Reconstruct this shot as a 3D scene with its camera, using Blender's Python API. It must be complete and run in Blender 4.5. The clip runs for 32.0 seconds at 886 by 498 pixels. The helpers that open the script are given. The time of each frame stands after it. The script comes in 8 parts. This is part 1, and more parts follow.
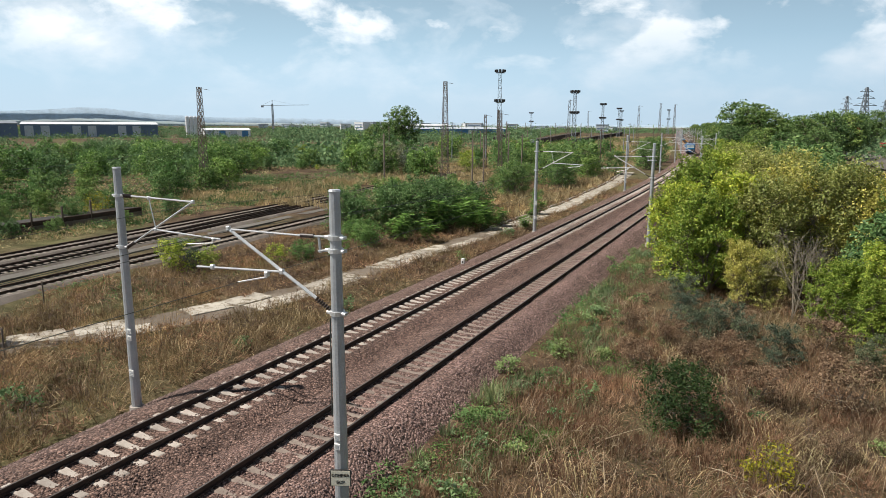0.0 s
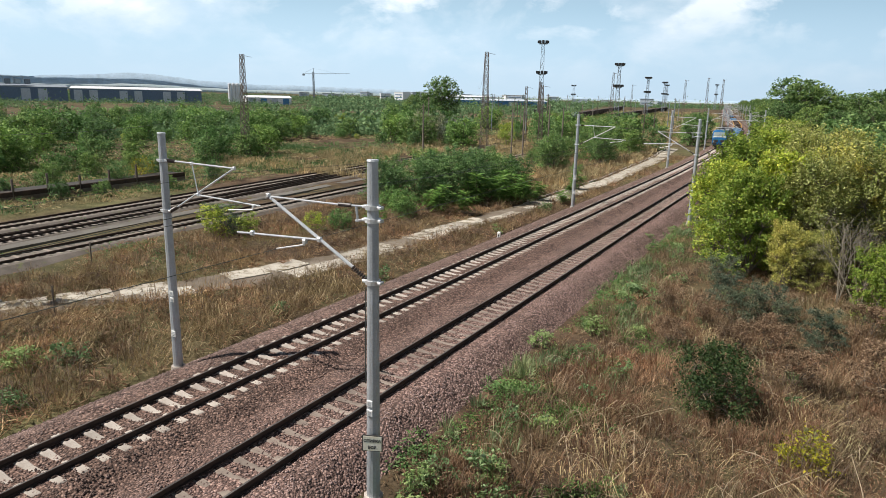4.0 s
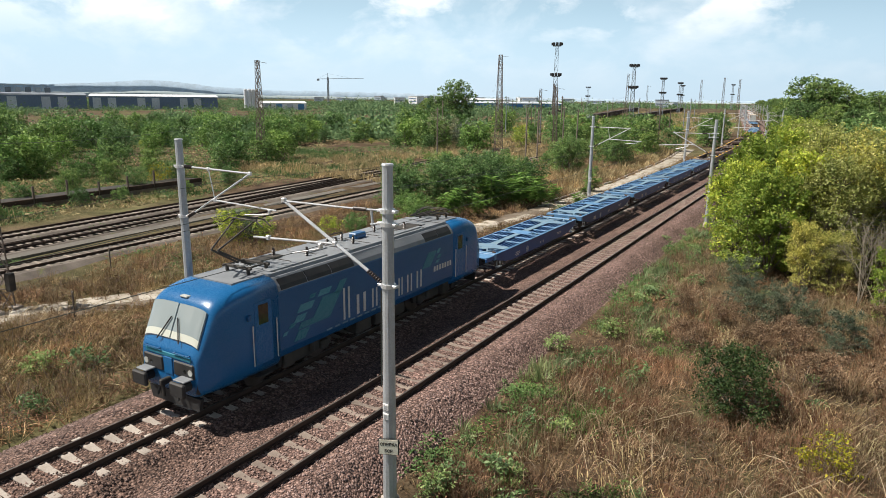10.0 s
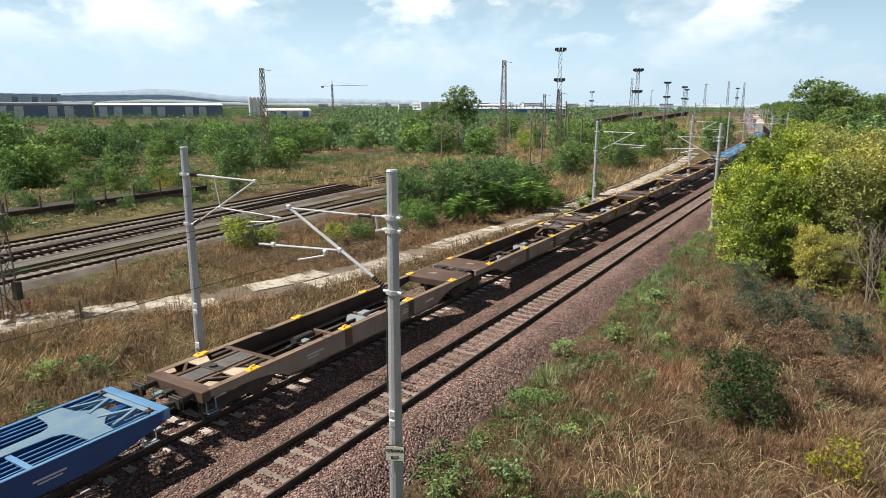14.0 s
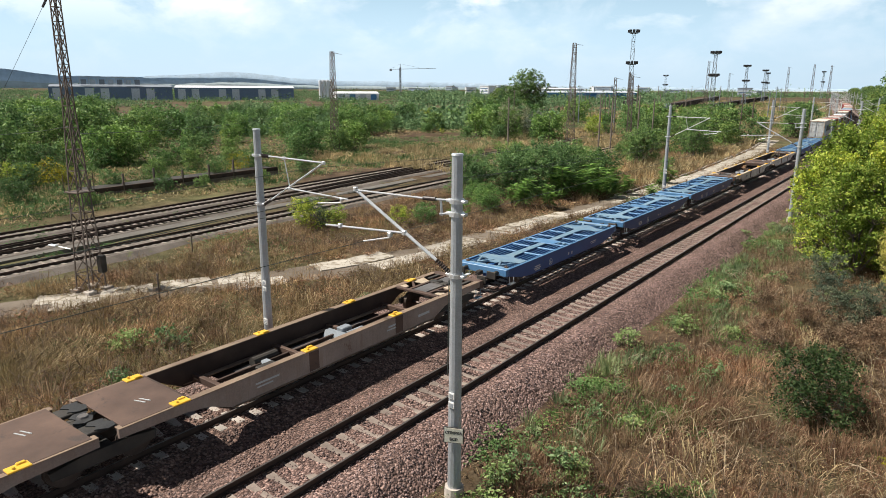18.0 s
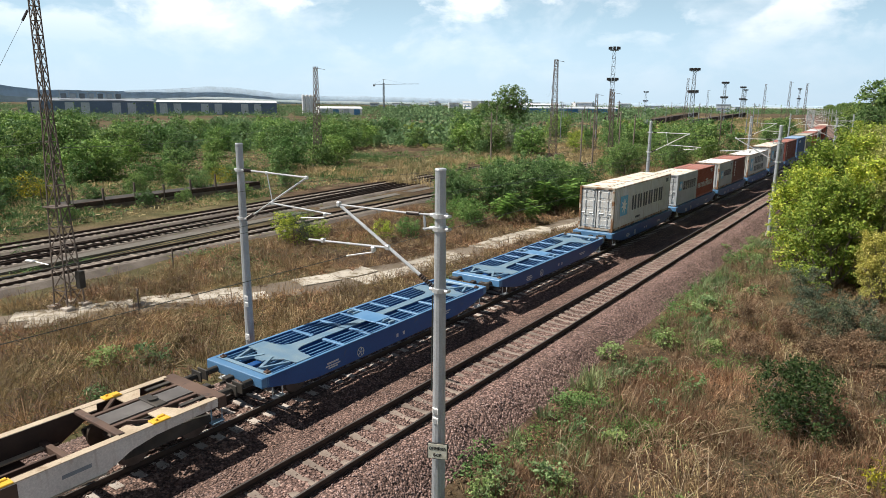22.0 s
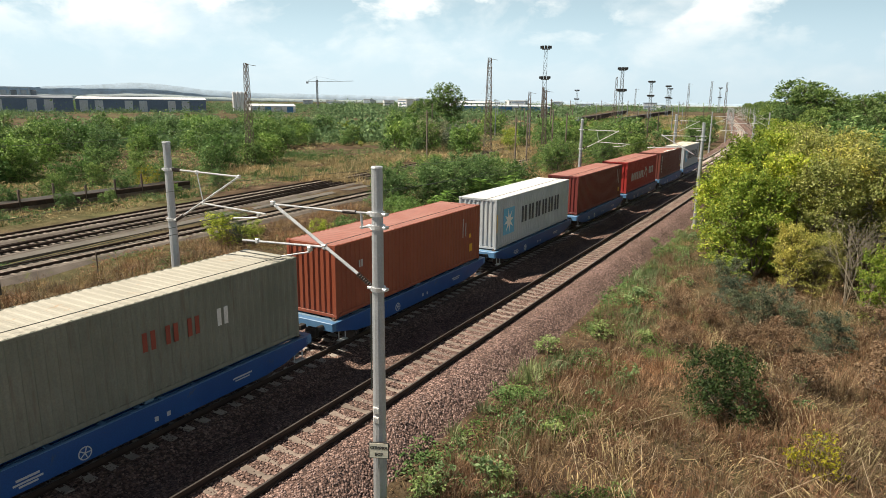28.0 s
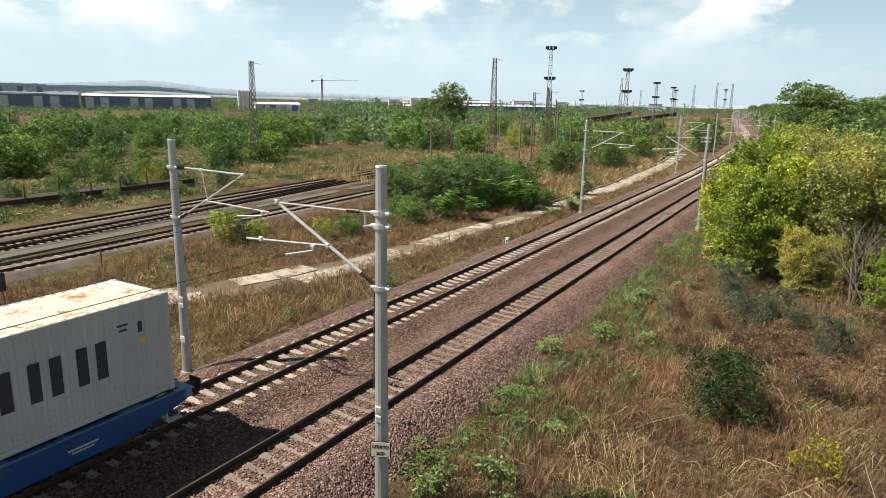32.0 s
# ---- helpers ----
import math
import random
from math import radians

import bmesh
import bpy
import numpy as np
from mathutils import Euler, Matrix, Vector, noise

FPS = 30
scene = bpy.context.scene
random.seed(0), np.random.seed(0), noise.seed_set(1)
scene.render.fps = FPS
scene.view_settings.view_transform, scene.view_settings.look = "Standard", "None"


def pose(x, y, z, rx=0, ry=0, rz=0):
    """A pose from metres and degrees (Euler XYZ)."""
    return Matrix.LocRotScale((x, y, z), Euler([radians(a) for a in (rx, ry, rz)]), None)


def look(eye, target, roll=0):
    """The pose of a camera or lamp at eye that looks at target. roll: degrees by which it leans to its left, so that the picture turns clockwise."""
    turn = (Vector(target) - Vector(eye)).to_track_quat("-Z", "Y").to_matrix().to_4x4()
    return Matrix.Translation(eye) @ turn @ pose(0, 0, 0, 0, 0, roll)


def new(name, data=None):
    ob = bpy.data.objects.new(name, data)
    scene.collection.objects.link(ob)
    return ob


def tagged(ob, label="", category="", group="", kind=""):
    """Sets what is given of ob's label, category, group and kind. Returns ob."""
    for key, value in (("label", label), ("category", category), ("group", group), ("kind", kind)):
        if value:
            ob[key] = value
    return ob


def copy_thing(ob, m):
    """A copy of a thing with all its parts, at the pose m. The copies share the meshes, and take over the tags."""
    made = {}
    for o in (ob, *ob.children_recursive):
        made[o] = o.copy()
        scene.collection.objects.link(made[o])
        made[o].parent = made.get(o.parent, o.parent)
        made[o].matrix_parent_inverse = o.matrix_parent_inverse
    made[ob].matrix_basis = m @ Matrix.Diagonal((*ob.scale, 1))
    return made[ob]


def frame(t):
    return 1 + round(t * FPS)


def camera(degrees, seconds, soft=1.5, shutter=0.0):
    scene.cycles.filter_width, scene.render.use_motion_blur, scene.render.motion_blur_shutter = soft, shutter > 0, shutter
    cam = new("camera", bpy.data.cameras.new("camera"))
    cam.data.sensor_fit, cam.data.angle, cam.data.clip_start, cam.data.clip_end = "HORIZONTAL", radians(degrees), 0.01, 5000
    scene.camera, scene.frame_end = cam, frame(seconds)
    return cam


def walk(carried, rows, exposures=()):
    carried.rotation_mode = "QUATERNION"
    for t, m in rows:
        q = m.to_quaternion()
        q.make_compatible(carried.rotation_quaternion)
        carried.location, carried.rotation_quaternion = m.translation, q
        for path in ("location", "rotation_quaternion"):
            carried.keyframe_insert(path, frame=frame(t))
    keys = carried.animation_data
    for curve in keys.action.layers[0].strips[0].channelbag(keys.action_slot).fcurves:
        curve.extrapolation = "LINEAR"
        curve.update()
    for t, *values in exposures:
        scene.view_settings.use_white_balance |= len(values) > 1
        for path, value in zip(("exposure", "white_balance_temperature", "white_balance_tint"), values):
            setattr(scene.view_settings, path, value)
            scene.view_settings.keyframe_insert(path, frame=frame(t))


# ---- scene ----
# Metres: y runs along the straight of the two tracks, x to the right of it, z = 0 is the rail top.
cam = camera(68.0, 32.0, 0.65)
PATH = [
    (0.0, pose(0, 0, 9.53, 79.29, -0.29, 26.08)),
    (0.5, pose(0, 0, 9.53, 79.45, -0.41, 25.78)),
    (1.0, pose(0, 0, 9.53, 78.88, -0.45, 26.34)),
    (1.5, pose(0, 0, 9.53, 78.60, -0.33, 27.53)),
    (2.0, pose(0, 0, 9.53, 78.12, -0.60, 28.67)),
    (2.5, pose(0, 0, 9.53, 77.89, -0.95, 29.01)),
    (3.0, pose(0, 0, 9.53, 77.53, -1.09, 29.22)),
    (3.5, pose(0, 0, 9.53, 76.80, -1.22, 29.57)),
    (5.5, pose(0, 0, 9.53, 77.15, -1.31, 29.04)),
    (6.0, pose(0, 0, 9.53, 77.24, -1.14, 28.98)),
    (6.5, pose(0, 0, 9.53, 77.05, -0.99, 29.43)),
    (7.0, pose(0, 0, 9.53, 76.96, -0.82, 29.37)),
    (7.5, pose(0, 0, 9.53, 77.16, -0.58, 29.50)),
    (8.0, pose(0, 0, 9.53, 77.29, -0.81, 29.51)),
    (8.5, pose(0, 0, 9.53, 77.02, -0.73, 30.24)),
    (9.0, pose(0, 0, 9.53, 77.11, -0.78, 30.59)),
    (9.5, pose(0, 0, 9.53, 77.28, -0.86, 30.30)),
    (10.0, pose(0, 0, 9.53, 77.09, -0.61, 30.69)),
    (10.5, pose(0, 0, 9.53, 77.05, -0.62, 30.79)),
    (11.0, pose(0, 0, 9.53, 77.12, -0.50, 30.84)),
    (11.5, pose(0, 0, 9.53, 77.25, -0.53, 30.93)),
    (12.0, pose(0, 0, 9.53, 77.41, -0.49, 31.04)),
    (12.5, pose(0, 0, 9.53, 77.37, -0.30, 30.99)),
    (13.0, pose(0, 0, 9.53, 77.49, -0.26, 30.95)),
    (13.5, pose(0, 0, 9.53, 77.56, -0.19, 31.02)),
    (14.0, pose(0, 0, 9.53, 77.59, -0.12, 31.03)),
    (14.5, pose(0, 0, 9.53, 77.63, 0.02, 31.11)),
    (16.5, pose(0, 0, 9.53, 78.11, -0.06, 31.48)),
    (17.0, pose(0, 0, 9.53, 77.11, 0.06, 33.42)),
    (17.5, pose(0, 0, 9.53, 76.13, 0.46, 37.47)),
    (18.0, pose(0, 0, 9.53, 76.20, -0.28, 36.74)),
    (18.5, pose(0, 0, 9.53, 76.30, -0.46, 36.22)),
    (19.0, pose(0, 0, 9.53, 76.65, -0.55, 35.79)),
    (19.5, pose(0, 0, 9.53, 76.77, -0.37, 35.69)),
    (20.0, pose(0, 0, 9.53, 76.95, -0.32, 35.78)),
    (20.5, pose(0, 0, 9.53, 77.06, -0.27, 35.88)),
    (21.0, pose(0, 0, 9.53, 77.49, -0.43, 35.45)),
    (21.5, pose(0, 0, 9.53, 77.50, -0.43, 35.30)),
    (22.0, pose(0, 0, 9.53, 77.48, -0.49, 35.31)),
    (22.5, pose(0, 0, 9.53, 77.36, -0.51, 35.51)),
    (23.0, pose(0, 0, 9.53, 77.52, -0.36, 35.68)),
    (23.5, pose(0, 0, 9.53, 77.59, -0.46, 35.56)),
    (24.0, pose(0, 0, 9.53, 77.60, -0.33, 35.56)),
    (24.5, pose(0, 0, 9.53, 77.64, -0.45, 35.31)),
    (25.0, pose(0, 0, 9.53, 77.37, -0.33, 34.38)),
    (25.5, pose(0, 0, 9.53, 76.35, -1.26, 32.52)),
    (26.0, pose(0, 0, 9.53, 77.03, -1.28, 30.19)),
    (26.5, pose(0, 0, 9.53, 77.54, -1.07, 29.61)),
    (28.5, pose(0, 0, 9.53, 77.30, -0.57, 29.83)),
    (29.0, pose(0, 0, 9.53, 77.34, -0.67, 29.90)),
    (29.5, pose(0, 0, 9.53, 77.70, -0.70, 30.05)),
    (30.0, pose(0, 0, 9.53, 77.57, -0.64, 29.90)),
    (30.5, pose(0, 0, 9.53, 77.53, -0.81, 30.05)),
    (31.0, pose(0, 0, 9.53, 77.64, -0.63, 30.33)),
    (31.5, pose(0, 0, 9.53, 77.52, -0.87, 30.28)),
    (32.0, pose(0, 0, 9.53, 77.31, -1.07, 30.19)),
]
# the film camera opens up a little and warms its white balance on the way
EXPOSURES = [(0.0, 0.25, 6450, 10), (3.0, 0.3, 6420, 10), (7.0, 0.35, 6330, 10), (9.0, 0.37, 6380, 10), (11.0, 0.45, 6850, 10), (14.0, 0.43, 6650, 10), (17.0, 0.43, 6330, 10), (19.0, 0.43, 6750, 10), (22.0, 0.42, 6560, 10), (23.0, 0.45, 6900, 10), (25.0, 0.5, 7350, 10), (26.0, 0.5, 7350, 10), (29.0, 0.47, 7100, 10), (32.0, 0.43, 7050, 10)]
walk(cam, PATH, EXPOSURES)

# ---- sky and sun ----
SUN = Vector((-0.575, -0.41, 1.0)).normalized()
world = bpy.data.worlds.new("sky")
scene.world = world
world.use_nodes = True
wn, wl = world.node_tree.nodes, world.node_tree.links
wn.clear()


def wnode(kind, **values):
    n = wn.new(kind)
    for k, v in values.items():
        n.inputs[k].default_value = v
    return n


sky = wn.new("ShaderNodeTexSky")
sky.sky_type = "NISHITA"
sky.sun_disc = False
sky.sun_elevation = math.asin(SUN.z)
sky.sun_rotation = math.atan2(SUN.x, SUN.y)
sky.air_density, sky.dust_density, sky.ozone_density = 0.55, 0.0, 1.0
tc = wn.new("ShaderNodeTexCoord")
sep = wn.new("ShaderNodeSeparateXYZ")
wl.new(tc.outputs["Generated"], sep.inputs[0])
lift = wn.new("ShaderNodeMath")
lift.operation = "MAXIMUM"
wl.new(sep.outputs["Z"], lift.inputs[0])
lift.inputs[1].default_value = 0.0
lift2 = wn.new("ShaderNodeMath")
lift2.operation = "ADD"
wl.new(lift.outputs[0], lift2.inputs[0])
lift2.inputs[1].default_value = 0.5
flat = []
for axis in ("X", "Y"):
    d = wn.new("ShaderNodeMath")
    d.operation = "DIVIDE"
    wl.new(sep.outputs[axis], d.inputs[0])
    wl.new(lift2.outputs[0], d.inputs[1])
    flat.append(d)
comb = wn.new("ShaderNodeCombineXYZ")
wl.new(flat[0].outputs[0], comb.inputs[0])
wl.new(flat[1].outputs[0], comb.inputs[1])
cloud = wnode("ShaderNodeTexNoise", Scale=3.4, Detail=10.0, Roughness=0.56, Distortion=0.3)
wl.new(comb.outputs[0], cloud.inputs["Vector"])
cover = wn.new("ShaderNodeValToRGB")
cover.color_ramp.elements[0].position, cover.color_ramp.elements[1].position = 0.46, 0.76
wl.new(cloud.outputs["Fac"], cover.inputs[0])
thin = wn.new("ShaderNodeValToRGB")
thin.color_ramp.elements[0].position, thin.color_ramp.elements[1].position = 0.25, 0.6
thin.color_ramp.elements[0].color, thin.color_ramp.elements[1].color = (1, 1, 1, 1), (0.09, 0.09, 0.09, 1)
wl.new(lift.outputs[0], thin.inputs[0])
cover2 = wn.new("ShaderNodeMixRGB")
cover2.blend_type = "MULTIPLY"
cover2.inputs["Fac"].default_value = 1.0
wl.new(cover.outputs["Color"], cover2.inputs["Color1"])
wl.new(thin.outputs["Color"], cover2.inputs["Color2"])
body = wnode("ShaderNodeTexNoise", Scale=5.0, Detail=6.0, Roughness=0.55)
wl.new(comb.outputs[0], body.inputs["Vector"])
tint = wn.new("ShaderNodeValToRGB")
tint.color_ramp.elements[0].position, tint.color_ramp.elements[1].position = 0.34, 0.6
tint.color_ramp.elements[0].color = (19.4, 23.8, 27.6, 1)
tint.color_ramp.elements[1].color = (31.35, 31.68, 32.12, 1)
wl.new(body.outputs["Fac"], tint.inputs[0])
mix = wn.new("ShaderNodeMixRGB")
wl.new(cover2.outputs[0], mix.inputs["Fac"])
veil = wn.new("ShaderNodeValToRGB")
veil.color_ramp.elements[0].position, veil.color_ramp.elements[1].position = 0.06, 0.4
veil.color_ramp.elements[0].color, veil.color_ramp.elements[1].color = (0.9, 0.9, 0.9, 1), (0, 0, 0, 1)
wl.new(lift.outputs[0], veil.inputs[0])
air = wn.new("ShaderNodeMixRGB")
wl.new(veil.outputs["Color"], air.inputs["Fac"])
wl.new(sky.outputs[0], air.inputs["Color1"])
air.inputs["Color2"].default_value = (16.2, 23.0, 27.6, 1)
wl.new(air.outputs[0], mix.inputs["Color1"])
wl.new(tint.outputs["Color"], mix.inputs["Color2"])
# small heaped clouds seen from the side, in scattered groups
squash = wn.new("ShaderNodeMapping")
squash.inputs["Scale"].default_value = (1.0, 1.0, 1.9)
wl.new(tc.outputs["Generated"], squash.inputs["Vector"])
heap = wnode("ShaderNodeTexNoise", Scale=8.5, Detail=9.0, Roughness=0.55, Distortion=0.2)
wl.new(squash.outputs[0], heap.inputs["Vector"])
heap_edge = wn.new("ShaderNodeValToRGB")
heap_edge.color_ramp.elements[0].position, heap_edge.color_ramp.elements[1].position = 0.515, 0.635
heap_edge.color_ramp.elements[1].color = (0.85, 0.85, 0.85, 1)
wl.new(heap.outputs["Fac"], heap_edge.inputs[0])
rise = wn.new("ShaderNodeMapRange")
rise.inputs["From Min"].default_value, rise.inputs["From Max"].default_value = 0.05, 0.14
wl.new(lift.outputs[0], rise.inputs["Value"])
heap_cover = wn.new("ShaderNodeMixRGB")
heap_cover.blend_type = "MULTIPLY"
heap_cover.inputs["Fac"].default_value = 1.0
wl.new(heap_edge.outputs["Color"], heap_cover.inputs["Color1"])
wl.new(rise.outputs[0], heap_cover.inputs["Color2"])
heap_cover2 = wn.new("ShaderNodeMixRGB")
heap_cover2.blend_type = "MULTIPLY"
heap_cover2.inputs["Fac"].default_value = 1.0
wl.new(heap_cover.outputs[0], heap_cover2.inputs["Color1"])
wl.new(thin.outputs["Color"], heap_cover2.inputs["Color2"])
heaped = wn.new("ShaderNodeMixRGB")
wl.new(heap_cover2.outputs[0], heaped.inputs["Fac"])
wl.new(mix.outputs[0], heaped.inputs["Color1"])
heaped.inputs["Color2"].default_value = (31.0, 32.0, 32.6, 1)
haze = wn.new("ShaderNodeValToRGB")
haze.color_ramp.elements[0].position, haze.color_ramp.elements[1].position = 0.0, 0.12
haze.color_ramp.elements[0].color, haze.color_ramp.elements[1].color = (1.045, 1.045, 1.045, 1), (0, 0, 0, 1)
wl.new(lift.outputs[0], haze.inputs[0])
mix2 = wn.new("ShaderNodeMixRGB")
wl.new(haze.outputs["Color"], mix2.inputs["Fac"])
wl.new(heaped.outputs[0], mix2.inputs["Color1"])
mix2.inputs["Color2"].default_value = (16.06, 20.46, 23.98, 1)
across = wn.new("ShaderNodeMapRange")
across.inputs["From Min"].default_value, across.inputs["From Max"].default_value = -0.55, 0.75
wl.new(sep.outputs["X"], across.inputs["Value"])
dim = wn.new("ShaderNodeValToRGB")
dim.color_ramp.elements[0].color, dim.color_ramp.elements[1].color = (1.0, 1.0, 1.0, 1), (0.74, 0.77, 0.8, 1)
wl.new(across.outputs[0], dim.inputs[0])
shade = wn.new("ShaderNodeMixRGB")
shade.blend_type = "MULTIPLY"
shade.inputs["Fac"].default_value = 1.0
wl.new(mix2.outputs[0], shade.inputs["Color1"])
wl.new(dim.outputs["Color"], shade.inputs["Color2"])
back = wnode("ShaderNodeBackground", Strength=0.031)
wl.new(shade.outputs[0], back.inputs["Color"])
outw = wn.new("ShaderNodeOutputWorld")
wl.new(back.outputs[0], outw.inputs[0])

scene.view_settings.exposure = 0.37
sun = new("sun", bpy.data.lights.new("sun", "SUN"))
sun.data.energy, sun.data.angle, sun.data.color = 5.0, radians(0.6), (1.0, 0.94, 0.85)
sun.matrix_world = look((0, 0, 60), Vector((0, 0, 60)) - SUN)

# ---- materials ----
def nodes_of(name):
    m = bpy.data.materials.new(name)
    m.use_nodes = True
    nt = m.node_tree
    return m, nt.nodes, nt.links, nt.nodes["Principled BSDF"]


def noise_node(n, l, vec, scale, detail=4.0, rough=0.55, distort=0.0):
    t = n.new("ShaderNodeTexNoise")
    t.inputs["Scale"].default_value, t.inputs["Detail"].default_value = scale, detail
    t.inputs["Roughness"].default_value, t.inputs["Distortion"].default_value = rough, distort
    l.new(vec, t.inputs["Vector"])
    return t


def ramp(n, l, fac, *stops):
    r = n.new("ShaderNodeValToRGB")
    while len(r.color_ramp.elements) < len(stops):
        r.color_ramp.elements.new(0.5)
    for e, (p, c) in zip(r.color_ramp.elements, stops):
        e.position, e.color = p, (*c, 1) if len(c) == 3 else c
    l.new(fac, r.inputs[0])
    return r


def blend(n, l, kind, fac, a, b):
    m = n.new("ShaderNodeMixRGB")
    m.blend_type = kind
    for value, slot in ((fac, "Fac"), (a, "Color1"), (b, "Color2")):
        if hasattr(value, "is_linked"):
            l.new(value, m.inputs[slot])
        else:
            m.inputs[slot].default_value = value if slot == "Fac" else (*value, 1)
    return m.outputs[0]


def bump_of(n, l, bsdf, height, strength, dist):
    b = n.new("ShaderNodeBump")
    b.inputs["Strength"].default_value, b.inputs["Distance"].default_value = strength, dist
    l.new(height, b.inputs["Height"])
    l.new(b.outputs[0], bsdf.inputs["Normal"])


def surface(name, a, b, scale=1.2, fine=22.0, rough=0.7, metal=0.0, bump=0.25, dist=0.01, spread=0.0, worn=None, wear=0.62, world_space=False, island=False, streak=None, sooty=False):
    """A painted, stony or rusty surface: two scales of variation, fine relief, optional worn patches of colour."""
    m, n, l, bsdf = nodes_of(name)
    if world_space:
        vec = n.new("ShaderNodeNewGeometry").outputs["Position"]
    else:
        vec = n.new("ShaderNodeTexCoord").outputs["Object"]
    big = noise_node(n, l, vec, scale, 5.0)
    small = noise_node(n, l, vec, fine, 4.0, 0.65)
    col = ramp(n, l, big.outputs["Fac"], (0.32, a), (0.68, b)).outputs[0]
    grain = ramp(n, l, small.outputs["Fac"], (0.3, (0.78, 0.78, 0.78)), (0.7, (1.16, 1.16, 1.16))).outputs[0]
    col = blend(n, l, "MULTIPLY", 0.75, col, grain)
    if worn:
        patch = noise_node(n, l, vec, scale * 2.3, 8.0, 0.68, 0.6)
        mask = ramp(n, l, patch.outputs["Fac"], (wear, (0, 0, 0)), (wear + 0.09, (1, 1, 1))).outputs[0]
        col = blend(n, l, "MIX", mask, col, worn)
    if streak:
        tall = n.new("ShaderNodeMapping")
        tall.inputs["Scale"].default_value = (3.0, 3.0, 0.35)
        l.new(vec, tall.inputs["Vector"])
        runs = noise_node(n, l, tall.outputs[0], 1.7, 6.0, 0.6)
        mask = ramp(n, l, runs.outputs["Fac"], (0.55, (0, 0, 0)), (0.72, (0.75, 0.75, 0.75))).outputs[0]
        col = blend(n, l, "MIX", mask, col, streak)
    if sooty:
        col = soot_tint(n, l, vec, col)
    if spread:
        rnd = n.new("ShaderNodeNewGeometry").outputs["Random Per Island"] if island else n.new("ShaderNodeObjectInfo").outputs["Random"]
        vary = ramp(n, l, rnd, (0.0, (1 - spread,) * 3), (1.0, (1 + spread,) * 3)).outputs[0]
        col = blend(n, l, "MULTIPLY", 1.0, col, vary)
    l.new(col, bsdf.inputs["Base Color"])
    rr = ramp(n, l, small.outputs["Fac"], (0.25, (max(rough - 0.12, 0.05),) * 3), (0.75, (min(rough + 0.12, 1.0),) * 3)).outputs[0]
    l.new(rr, bsdf.inputs["Roughness"])
    bsdf.inputs["Metallic"].default_value = metal
    if bump:
        bump_of(n, l, bsdf, small.outputs["Fac"], bump, dist)
    return m


def foliage(name, *colors, rough=0.55, shine=0.25, vary=True):
    """Leaves: each leaf takes one of the colours, lets some light through."""
    m, n, l, bsdf = nodes_of(name)
    rnd = n.new("ShaderNodeNewGeometry").outputs["Random Per Island"]
    k = len(colors)
    col = ramp(n, l, rnd, *[(i / (k - 1), c) for i, c in enumerate(colors)]).outputs[0]
    vec = n.new("ShaderNodeTexCoord").outputs["Object"]
    big = noise_node(n, l, vec, 0.7, 3.0)
    col = blend(n, l, "MULTIPLY", 0.8, col, ramp(n, l, big.outputs["Fac"], (0.3, (0.62, 0.68, 0.6)), (0.7, (1.25, 1.2, 1.1))).outputs[0])
    wide = noise_node(n, l, vec, 0.16, 3.0, 0.6, 0.3)
    col = blend(n, l, "MULTIPLY", 1.0, col, ramp(n, l, wide.outputs["Fac"], (0.36, (0.78, 0.82, 0.8)), (0.5, (1.0, 1.0, 1.0)), (0.64, (1.24, 1.14, 1.08))).outputs[0])
    if vary:
        own = n.new("ShaderNodeObjectInfo").outputs["Random"]
        col = blend(n, l, "MULTIPLY", 1.0, col, ramp(n, l, own, (0.0, (0.62, 0.7, 0.72)), (0.35, (0.85, 0.9, 0.95)), (0.7, (1.05, 1.04, 0.98)), (1.0, (1.22, 1.14, 0.92))).outputs[0])
    l.new(col, bsdf.inputs["Base Color"])
    bsdf.inputs["Roughness"].default_value = rough
    bsdf.inputs["Specular IOR Level"].default_value = shine
    tr = n.new("ShaderNodeBsdfTranslucent")
    l.new(col, tr.inputs["Color"])
    mx = n.new("ShaderNodeMixShader")
    mx.inputs[0].default_value = 0.24
    l.new(bsdf.outputs[0], mx.inputs[1])
    l.new(tr.outputs[0], mx.inputs[2])
    l.new(mx.outputs[0], n["Material Output"].inputs[0])
    return m


def glass_mat(name, tint=(0.05, 0.06, 0.07), rough=0.06):
    m, n, l, bsdf = nodes_of(name)
    bsdf.inputs["Base Color"].default_value = (*tint, 1)
    bsdf.inputs["Roughness"].default_value = rough
    bsdf.inputs["Specular IOR Level"].default_value = 0.9
    return m


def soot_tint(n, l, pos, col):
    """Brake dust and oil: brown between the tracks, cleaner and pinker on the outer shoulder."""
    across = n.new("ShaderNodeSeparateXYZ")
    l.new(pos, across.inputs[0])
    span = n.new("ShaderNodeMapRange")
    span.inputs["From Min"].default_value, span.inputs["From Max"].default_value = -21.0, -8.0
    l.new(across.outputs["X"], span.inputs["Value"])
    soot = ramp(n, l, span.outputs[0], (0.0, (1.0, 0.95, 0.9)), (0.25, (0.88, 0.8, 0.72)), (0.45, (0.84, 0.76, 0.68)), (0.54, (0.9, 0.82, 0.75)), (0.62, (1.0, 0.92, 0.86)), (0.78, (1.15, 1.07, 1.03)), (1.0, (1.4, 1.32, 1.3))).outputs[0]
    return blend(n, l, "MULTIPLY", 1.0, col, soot)


